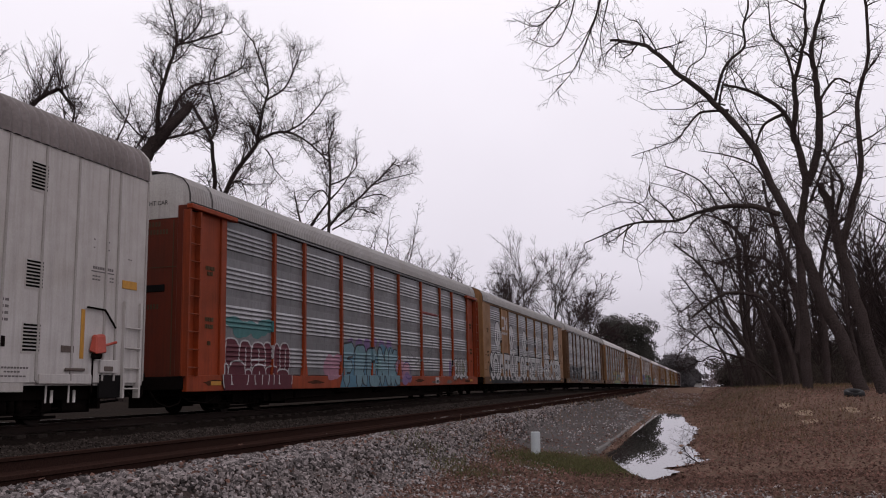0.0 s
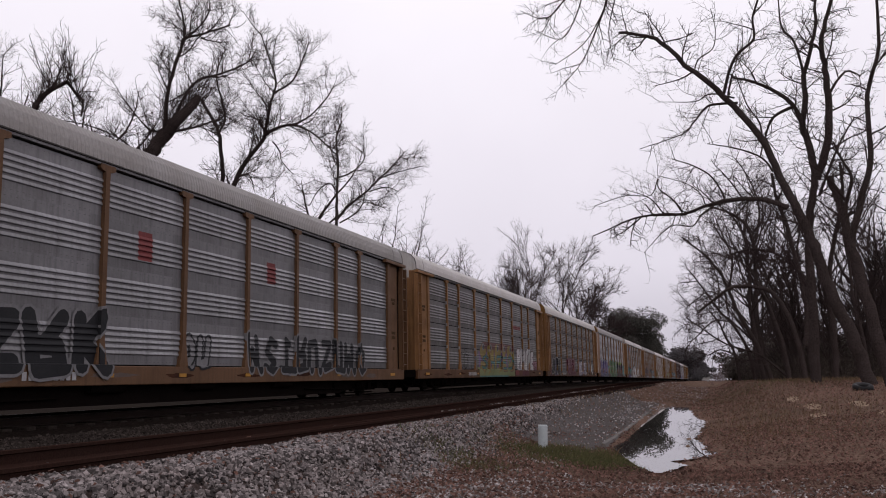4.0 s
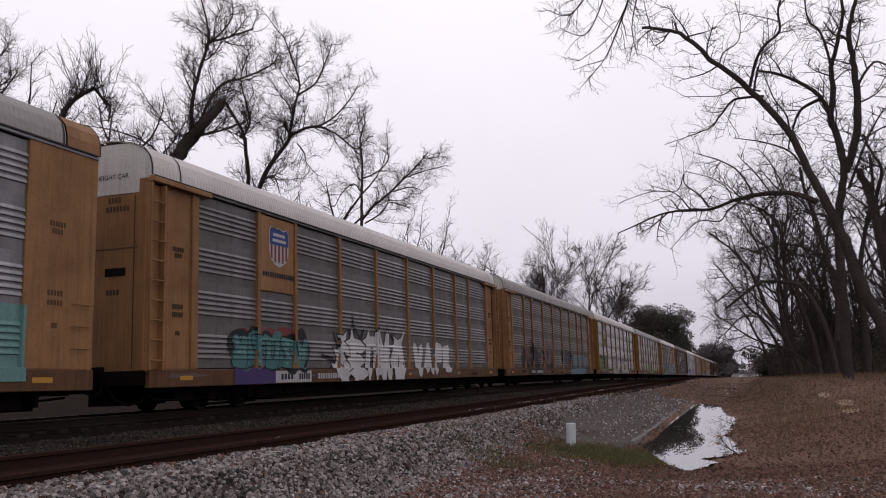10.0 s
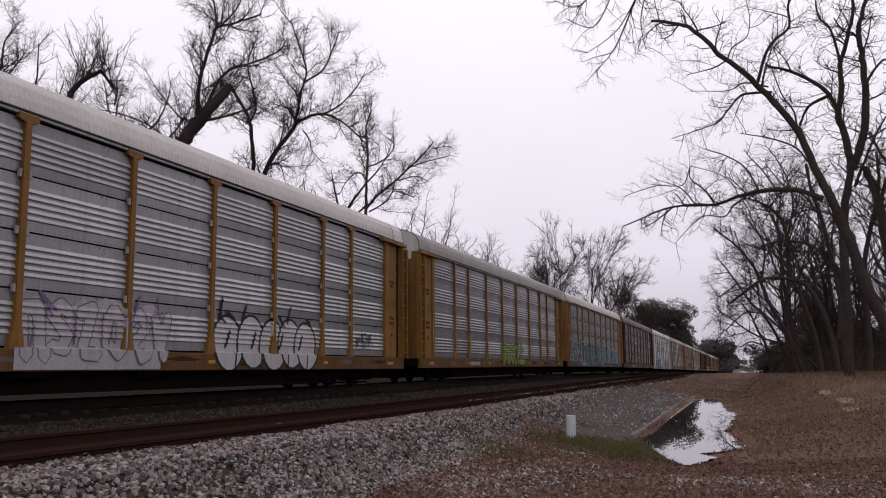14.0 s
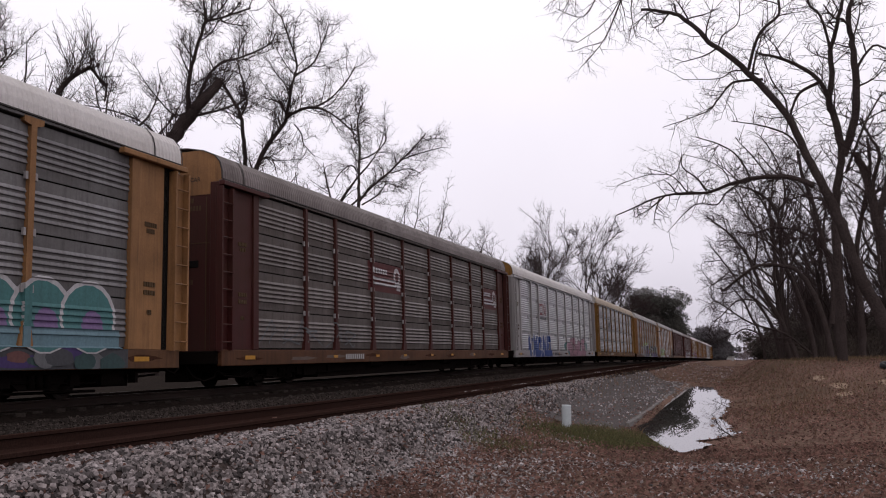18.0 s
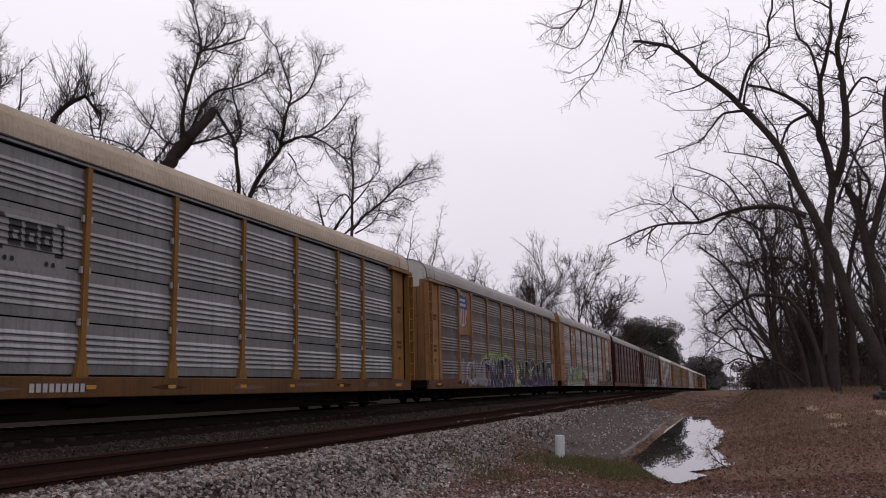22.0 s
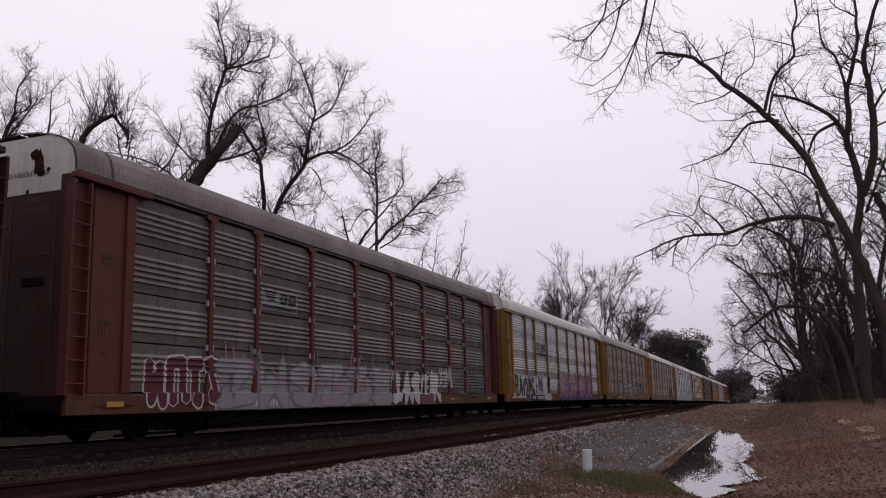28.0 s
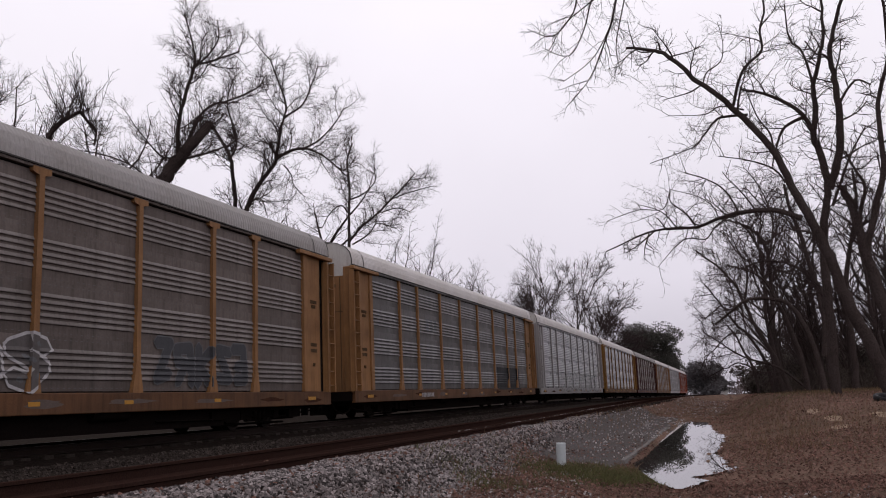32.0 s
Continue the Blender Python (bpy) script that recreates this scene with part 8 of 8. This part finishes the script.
    copy_thing(GROVE[i % 3], pose(x, y, ground_z(x, y) - 0.05, 0, 0, rng.uniform(-35, 35)))


def evergreen(x, y, height, width, label, seed, low=0.35, leaf="evergreen", clumps=640):
    """A round-headed evergreen: trunk, limbs and thousands of small leaf clumps in lobes."""
    g = random.Random(seed)
    ob = tagged(new("evergreen_tree"), label, "tree", "evergreen trees")
    ob.matrix_basis = pose(x, y, ground_z(x, y) - 0.05)
    gr = Growth(seed)
    gr.tube(gr.wander(Vector((0, 0, -0.2)), Vector((0, 0, 1)), height * 0.7, 8, 0.05, 0.02), height * 0.03, height * 0.008, 8, gr.thick)
    for _ in range(9):
        a = g.uniform(0, 6.28)
        gr.tube(gr.wander(Vector((0, 0, height * g.uniform(0.2, 0.5))), Vector((math.cos(a), math.sin(a), 0.8)), width * 0.45, 6, 0.1, 0.02), height * 0.012, 0.03, 5, gr.thick)
    raw("trunk", gr.thick[0], gr.thick[1], M["bark"], ob, smooth=True)
    v, f = [], []
    lobes = [(g.gauss(0, width * 0.22), g.gauss(0, width * 0.22), height * g.uniform(low, 0.86), width * g.uniform(0.14, 0.24)) for _ in range(54)]
    for lx, ly, lz, lr in lobes:
        for _ in range(clumps):
            d = Vector((g.gauss(0, 1), g.gauss(0, 1), g.gauss(0, 1))).normalized() * lr * g.uniform(0.6, 1.08)
            c = Vector((lx, ly, lz)) + Vector((d.x, d.y, d.z * 0.8))
            s = height * g.uniform(0.005, 0.0135) * (1 if low > 0.2 else 3)
            a = Vector((g.gauss(0, 1), g.gauss(0, 1), g.gauss(0, 1))).normalized() * s
            b = a.cross(Vector((g.gauss(0, 1), g.gauss(0, 1), 1))).normalized() * s * 0.8
            n = len(v)
            v += [c - a, c + b, c + a, c - b]
            f.append((n, n + 1, n + 2, n + 3))
    raw("crown", v, f, M[leaf], ob)["kind"] = "stuff"
    return ob


for i, (x, y, h, w) in enumerate(((4.4, 118, 4.2, 6), (5.8, 105, 3.6, 6), (8.0, 98, 4.0, 7), (11.5, 92, 4.2, 8), (15.0, 88, 4.4, 9), (19, 84, 4.6, 10), (4.6, 150, 4.0, 6), (10, 130, 6, 10))):
    evergreen(x, y, h, w, "dark leafy thicket at the foot of the grove", 70 + i, 0.05, "thicket", 240)
evergreen(-24.0, 258.9, 21.9, 16.9, "round-headed dark evergreen tree behind the train", 90)
evergreen(-19.8, 269.3, 15.9, 8.8, "dark evergreen tree beside a larger one", 91)
# the two farthest have haze painted into their leaf colour
evergreen(-13.3, 379.8, 13.5, 17.0, "distant evergreen tree beyond the train, leaves paled for haze", 92, 0.12, "hazed_leaf", 240)
evergreen(-7.5, 389.9, 8.8, 7.6, "distant evergreen tree beyond the train, leaves paled for haze", 93, 0.12, "hazed_leaf", 240)


# ---- ground cover and things beside the track ----
def stones(name, areas, seed, size, mat, label):
    """Loose broken stone, lying on the ground."""
    g = random.Random(seed)
    v, f = [], []
    cube = [(-1, -1, -1), (1, -1, -1), (1, 1, -1), (-1, 1, -1), (-1, -1, 1), (1, -1, 1), (1, 1, 1), (-1, 1, 1)]
    quads = ((0, 3, 2, 1), (4, 5, 6, 7), (0, 1, 5, 4), (1, 2, 6, 5), (2, 3, 7, 6), (3, 0, 4, 7))
    for x0, x1, y0, y1, n in areas:
        for _ in range(n):
            x, y = g.uniform(x0, x1), g.uniform(y0, y1)
            if name == "ballast_stones" and x > ballast_edge(y) + g.gauss(0.05, 0.22):
                continue
            s = size * g.uniform(0.5, 1.25) * (1 + 0.012 * max(0, y - 14))
            e = Euler((g.uniform(0, 6), g.uniform(0, 6), g.uniform(0, 6))).to_matrix()
            c = Vector((x, y, ground_z(x, y) + s * 0.3))
            b = len(v)
            for p in cube:
                v.append(c + e @ Vector([q * s * g.uniform(0.35, 0.8) for q in p]))
            f += [tuple(b + i for i in q) for q in quads]
    return tagged(raw(name, v, f, mat), label, "gravel", kind="stuff")


stones("ballast_stones", [(-5.2, -3.0, 4, 10, 15000), (-5.2, -3.2, 10, 17, 13000), (-5.4, -3.6, 17, 30, 10000), (-6.6, -4.4, 30, 60, 4500), (-6.6, -5.2, 5, 30, 3200)], 1, 0.0275, M["ballast"], "grey broken stone ballast along the rails")
stones("track_ballast", [(-11.9, -7.0, 6, 22, 8000), (-11.9, -7.0, 22, 45, 4500)], 11, 0.03, M["dark_ballast"], "dark ballast between the two tracks")
stones("scattered_gravel", [(-4.2, -2.0, 5, 13, 1700), (-2.6, 2.5, 7.0, 9.2, 1900), (-2.2, 0.6, 11.3, 12.1, 700), (-1.2, 2.6, 10.6, 11.4, 500), (-3.8, -2.2, 8, 12, 1400), (-3.6, 1.5, 8, 12.5, 700), (-4.2, -2.4, 12, 17, 700), (-4.6, -2.4, 17, 44, 800), (-5.5, -1.0, 45, 100, 900)], 2, 0.024, M["gravel"], "pale gravel scattered among the leaves")


def litter(areas, seed):
    """Fallen leaves: folded blades, each lying as it fell."""
    g = random.Random(seed)
    v, f = [], []
    for x0, x1, y0, y1, n in areas:
        for _ in range(n):
            x, y = g.uniform(x0, x1), g.uniform(y0, y1)
            if 13.7 < y < 43:
                a, b = shores(y)
                if a < x < b:
                    continue
            if x < ballast_edge(y) and g.random() < 0.72:
                continue
            if ballast_edge(y) < x < -2.35 and 17.5 < y < 44 and g.random() < 0.86:
                continue
            s = g.uniform(0.009, 0.024) * (1 + 0.012 * y)
            e = Euler((g.gauss(0, 0.5), g.gauss(0, 0.5), g.uniform(0, 6.3))).to_matrix()
            c = Vector((x, y, ground_z(x, y) + g.uniform(0.01, 0.045)))
            k = len(v)
            fold = g.uniform(0.1, 0.7) * s
            for p in ((-s * 1.2, 0, 0), (-s * 0.3, s * 0.8, fold), (s * 0.9, s * 0.4, fold), (s * 1.3, 0, 0), (s * 0.6, -s * 0.6, fold), (-s * 0.4, -s * 0.7, fold)):
                v.append(c + e @ Vector(p))
            f += [(k, k + 3, k + 2, k + 1), (k, k + 5, k + 4, k + 3)]
    return tagged(raw("fallen_leaves", v, f, M["leaf"]), "brown fallen leaves covering the ground", "leaves", kind="stuff")


litter([(-3.7, 5.0, 5.0, 9, 22000), (-3.7, 7.0, 9, 14, 20000), (-4.3, 9, 14, 24, 20000), (-4.6, 10, 24, 45, 14000), (-6.3, -3.3, 4, 20, 9000), (-6.5, 2.0, 44, 100, 7000)], 3)


def blades(name, spots, seed, mat, label, tall):
    g = random.Random(seed)
    v, f = [], []
    for cx, cy, rx, ry, n in spots:
        for _ in range(n):
            x, y = g.gauss(cx, rx), g.gauss(cy, ry)
            if 13.7 < y < 43 and shores(y)[0] < x < shores(y)[1]:
                continue
            z = ground_z(x, y) - 0.01
            h, a = tall * g.uniform(0.4, 1.2), g.uniform(0, 6.3)
            w = Vector((math.cos(a), math.sin(a), 0)) * 0.006
            lean = Vector((g.gauss(0, 0.35), g.gauss(0, 0.35), 1)) * h
            p = Vector((x, y, z))
            k = len(v)
            v += [p - w, p + w, p + lean * 0.6 + w * 0.7, p + lean * 0.6 - w * 0.7, p + lean + Vector((lean.x, lean.y, -0.1 * h)) * 0.5]
            f += [(k, k + 1, k + 2, k + 3), (k + 3, k + 2, k + 4)]
    return tagged(raw(name, v, f, mat), label, "grass", kind="stuff")


blades("grass", [(-2.9, 16.0, 0.5, 0.7, 2300), (-2.2, 15.4, 0.45, 0.7, 2300), (-1.8, 14.5, 0.4, 0.45, 1200), (-3.3, 15.6, 0.5, 0.5, 700), (-3.75, 12.9, 0.4, 0.45, 800), (0.6, 60, 1.2, 9, 1200), (2.5, 44, 1.6, 2.0, 900), (6, 45, 2.5, 2.0, 900)], 4, M["grass"], "short green grass beside the puddle", 0.12)
blades("dry_grass", [(-1.75, 16.9, 0.25, 0.5, 160), (1.2, 34, 0.9, 6, 900), (3.2, 42, 2.5, 3, 1200), (-4.2, 34, 0.4, 10, 500), (8, 42, 3, 3, 900), (6, 49, 4, 2.5, 2600), (2.6, 27, 1.6, 5, 1500), (0.9, 22, 0.9, 2.5, 500), (-3.2, 55, 0.8, 12, 600)], 5, M["straw"], "dry brown grass on the bank", 0.2)


def puddle():
    """Still water with a ragged shore."""
    g = random.Random(8)
    ys = np.linspace(13.75, 42.9, 150)
    v, f = [], []
    for y in ys:
        a, b = shores(y)
        for s in np.linspace(0, 1, 7):
            # surface tilted out of level to brighten its reflection
            v.append((a + (b - a) * s, y, -0.035 + fall(y)))
    for j in range(len(ys) - 1):
        for i in range(6):
            f.append((j * 7 + i, j * 7 + i + 1, (j + 1) * 7 + i + 1, (j + 1) * 7 + i))
    mat = bpy.data.materials.new("still_water")
    mat.use_nodes = True
    b = mat.node_tree.nodes["Principled BSDF"]
    b.inputs["Base Color"].default_value = (0.03, 0.027, 0.024, 1)
    b.inputs["Roughness"].default_value = 0.0
    b.inputs["IOR"].default_value = 1.33
    b.inputs["Specular IOR Level"].default_value = 0.9
    tagged(raw("puddle", v, f, mat), "still rainwater puddle mirroring the pale sky", "water", kind="structure")


puddle()


def islet(x, y, rx, ry, seed):
    """A lump of leaves and mud that stands out of the puddle."""
    g = random.Random(seed)
    n, v, f = 16, [(x, y, -0.005 + fall(y))], []
    for k in range(n):
        t = 2 * math.pi * k / n
        r = g.uniform(0.7, 1.2)
        v.append((x + rx * r * math.cos(t), y + ry * r * math.sin(t), -0.06 + fall(y)))
    for k in range(n):
        f.append((0, 1 + k, 1 + (k + 1) % n))
    tagged(raw("mud_islet", v, f, M["soil"], smooth=True), "small lump of wet leaves in the puddle", "mud", "islets in the puddle")


islet(-0.75, 21.0, 0.12, 0.35, 1)
islet(-0.55, 15.4, 0.22, 0.3, 2)
islet(-0.7, 18.9, 0.1, 0.25, 3)


def marker_post(x, y):
    ob = tagged(new("marker_post"), "pale blue-white plastic marker post standing in grass", "post")
    z = ground_z(x, y)
    ob.matrix_basis = pose(x, y, z - 0.05, 0, 1.5, 12)
    bm = bmesh.new()
    ring = [(0.09 * math.cos(t), 0.09 * math.sin(t)) for t in np.linspace(0, 2 * math.pi, 18, endpoint=False)]
    rows = [[bm.verts.new((a * s, b * s, h)) for a, b in ring] for h, s in ((0, 1), (0.47, 1), (0.485, 0.94))]
    for r0, r1 in zip(rows, rows[1:]):
        for k in range(18):
            bm.faces.new((r0[k], r0[(k + 1) % 18], r1[(k + 1) % 18], r1[k])).smooth = True
    bm.faces.new(rows[-1])
    part("tube", bm, M["post"], ob)
    bm = bmesh.new()
    top = [bm.verts.new((a * 0.8, b * 0.8, 0.49)) for a, b in ring]
    low = [bm.verts.new((a * 0.86, b * 0.86, 0.484)) for a, b in ring]
    bm.faces.new(top)
    for k in range(18):
        bm.faces.new((low[k], low[(k + 1) % 18], top[(k + 1) % 18], top[k]))
    part("cap", bm, M["post"], ob)


marker_post(-3.27, 16.64)


def kerb():
    """A half-buried concrete edge along the ditch."""
    bm = bmesh.new()
    pts = [(-2.3, 18.0), (-2.4, 24.2), (-2.68, 36.5)]
    g = random.Random(3)
    ys = np.linspace(18.0, 36.5, 24)
    rows = []
    for y in ys:
        x = float(np.interp(y, [p[1] for p in pts], [p[0] for p in pts])) + g.gauss(0, 0.008)
        h = 0.07 + fall(y) + g.gauss(0, 0.012)
        rows.append([bm.verts.new(p) for p in ((x - 0.07, y, h - 0.2), (x - 0.05, y, h), (x + 0.03, y, h - 0.01), (x + 0.06, y, h - 0.2))])
    for a, b in zip(rows, rows[1:]):
        for i in range(3):
            bm.faces.new((a[i], a[i + 1], b[i + 1], b[i]))
    bm.faces.new(rows[0])
    bm.faces.new(rows[-1][::-1])
    bmesh.ops.recalc_face_normals(bm, faces=bm.faces[:])
    tagged(part("kerb", bm, M["concrete"]), "half-buried weathered concrete edge along the ditch", "kerb", kind="structure")


kerb()


def sand_patch(x, y, rx, ry, seed, name="sand_patch"):
    g = random.Random(seed)
    n, v, f = 26, [], []
    for ring in (0.0, 0.5, 1.0):
        for k in range(n):
            t = 2 * math.pi * k / n
            r = ring * (1 + 0.3 * noise.noise((math.cos(t) * 1.7, math.sin(t) * 1.7, seed)))
            px, py = x + rx * r * math.cos(t), y + ry * r * math.sin(t)
            v.append((px, py, ground_z(px, py) + 0.012 - 0.03 * (ring == 1.0)))
    for a in (0, 1):
        for k in range(n):
            f.append((a * n + k, a * n + (k + 1) % n, (a + 1) * n + (k + 1) % n, (a + 1) * n + k))
    tagged(raw(name, v, f, M["sand"], smooth=True), "bare pale sandy wear in the leafy track", "sand", "sandy patches on the track", kind="structure")


# the last two are far pale streaks drawn in the sand colour
for i, (x, y, rx, ry) in enumerate(((2.4, 33.0, 0.3, 1.5), (2.62, 28.6, 0.32, 2.0), (2.45, 25.2, 0.3, 1.1), (3.75, 27.6, 0.3, 1.6), (3.85, 23.8, 0.25, 0.9), (-2.0, 68.0, 0.55, 2.2), (0.4, 59.0, 0.3, 2.0))):
    sand_patch(x, y, rx, ry, i)


def dead_stick(x, y, ln, turn, seed):
    g = Growth(seed)
    w = g.wander(Vector((0, 0, 0.03)), Vector((1, 0, 0.02)), ln, 6, 0.06, 0)
    g.tube(w, 0.035, 0.015, 6, g.thick)
    g.tube(g.wander(w[3], Vector((0.7, 0.6, 0.2)), ln * 0.3, 3, 0.1, 0), 0.014, 0.006, 5, g.thick)
    tagged(raw("fallen_branch", g.thick[0], g.thick[1], M["straw"], smooth=True, m=pose(x, y, ground_z(x, y), 0, 0, turn)), "pale fallen branch lying on the ground", "branch", "fallen branches")


dead_stick(-3.2, 70, 2.2, 8, 1)
dead_stick(-1.1, 52, 1.6, 40, 2)
dead_stick(1.6, 19, 0.9, 70, 3)


def tyre(x, y):
    ob = tagged(new("discarded_tyre"), "discarded black tyre lying on the leaf litter", "tyre")
    ob.matrix_basis = pose(x, y, ground_z(x, y) + 0.1, 14, 4, 0)
    bm = bmesh.new()
    rows = []
    for a in np.linspace(0, 2 * math.pi, 24, endpoint=False):
        rows.append([bm.verts.new(((0.24 + rr * 1.0) * math.cos(a), (0.24 + rr) * math.sin(a), zz)) for rr, zz in ((-0.06, -0.07), (0.06, -0.1), (0.10, -0.06), (0.10, 0.06), (0.06, 0.1), (-0.06, 0.07))])
    for a, b in zip(rows, rows[1:] + rows[:1]):
        for k in range(6):
            bm.faces.new((a[k], b[k], b[(k + 1) % 6], a[(k + 1) % 6])).smooth = True
    bmesh.ops.recalc_face_normals(bm, faces=bm.faces[:])
    part("casing", bm, M["black"], ob)


tyre(4.72, 33.4)


def brushwood(name, spots, seed, mat, label, tall):
    """Low tangled undergrowth of thin stems."""
    gr = Growth(seed)
    g = gr.rng
    for cx, cy, rx, ry, n in spots:
        for _ in range(n):
            x, y = cx + g.uniform(-rx, rx), cy + g.uniform(-ry, ry)
            for _ in range(7):
                w = gr.wander(Vector((x, y, ground_z(x, y) - 0.05)), Vector((g.gauss(0, 0.6), g.gauss(0, 0.6), 1)), tall * g.uniform(0.4, 1.2), 4, 0.25, 0)
                gr.tube(w, 0.016, 0.006, 3, gr.fine)
                gr.twigs(w, 0.012, 3, tall * 0.35, tall * 0.12, 0.02)
    return tagged(raw(name, gr.fine[0], gr.fine[1], mat), label, "undergrowth", kind="stuff")


brushwood("undergrowth", [(11, 62, 7, 4, 60), (14, 76, 10, 8, 70), (10, 96, 7, 10, 50)], 6, M["brush"], "dark tangled undergrowth at the foot of the grove", 2.6)
brushwood("hedge_brush", [(-30, 20, 3, 16, 30), (-30, 60, 3, 28, 30), (-30, 120, 3, 35, 20)], 7, M["brush"], "low brown brush behind the main track", 2.0)


def far_woods(spots, seed):
    """Woods at the end of the view: many small leaf and twig clumps."""
    g = random.Random(seed)
    v, f = [], []
    for x0, x1, y0, y1, h, n in spots:
        for _ in range(n):
            x, y = g.uniform(x0, x1), g.uniform(y0, y1)
            top = h * (0.75 + 0.35 * noise.noise((x * 0.08, y * 0.03, 1)))
            c = Vector((x, y, ground_z(x, y) + top * g.random() ** 0.7))
            s = g.uniform(0.3, 0.8)
            a = Vector((g.gauss(0, 1), g.gauss(0, 0.5), g.gauss(0, 1))).normalized() * s
            b = Vector((g.gauss(0, 1), g.gauss(0, 0.5), g.gauss(0, 1))).normalized() * s
            k = len(v)
            v += [c - a, c + b * 0.5, c + a]
            f.append((k, k + 1, k + 2))
    # paler twig colour again, for haze over the far woods
    tagged(raw("far_woods", v, f, M["hazed_twig"]), "distant grey-brown winter woods", "woods", kind="stuff")


far_woods([(-60, -12, 430, 480, 13, 5000), (0, 60, 200, 330, 7, 6500), (20, 70, 90, 200, 9, 5000), (-90, -36, 90, 330, 9, 5000), (-14, 10, 500, 560, 6, 1500)], 9)


def far_road():
    v = []
    for y, z in ((330, 0.9), (360, 1.8), (420, 4.0), (430, 4.2)):
        w = 2.0
        v += [(-5.6 - w * 0.4, y, z), (-5.6 + w, y, z)]
    raw_ob = raw("far_road", v, [(i, i + 1, i + 3, i + 2) for i in (0, 2, 4)], M["concrete"])
    tagged(raw_ob, "pale road rising in the distance", "road", kind="structure")


far_road()


def ties(base, x, top, y0, y1, seed):
    """Wooden ties, each its own piece."""
    g = random.Random(seed)
    bm = soften(box(-1.3, 1.3, -0.115, 0.115, -0.17, 0), 0.012)
    me = bpy.data.meshes.new("tie")
    bm.to_mesh(me)
    bm.free()
    me.materials.append(M["tie"])
    y = y0
    while y < y1:
        link("tie", me, None, base, "", pose(x + g.gauss(0, 0.03), y, top + rise(y) - 0.172 + g.gauss(0, 0.006), 0, 0, g.gauss(0, 0.6)))
        y += 0.53
    return base


ties(siding, SIDING_X, NEAR_RAIL_TOP, 2, 70, 1)
ties(main_track, TRAIN_X, RAIL_TOP, 6, 90, 2)


def motions():
    """The train's cars roll through from the start to the end."""
    for k, car in enumerate(TRAIN):
        walk(car, [(t, place(car, k, t)) for t in range(33)])


motions()
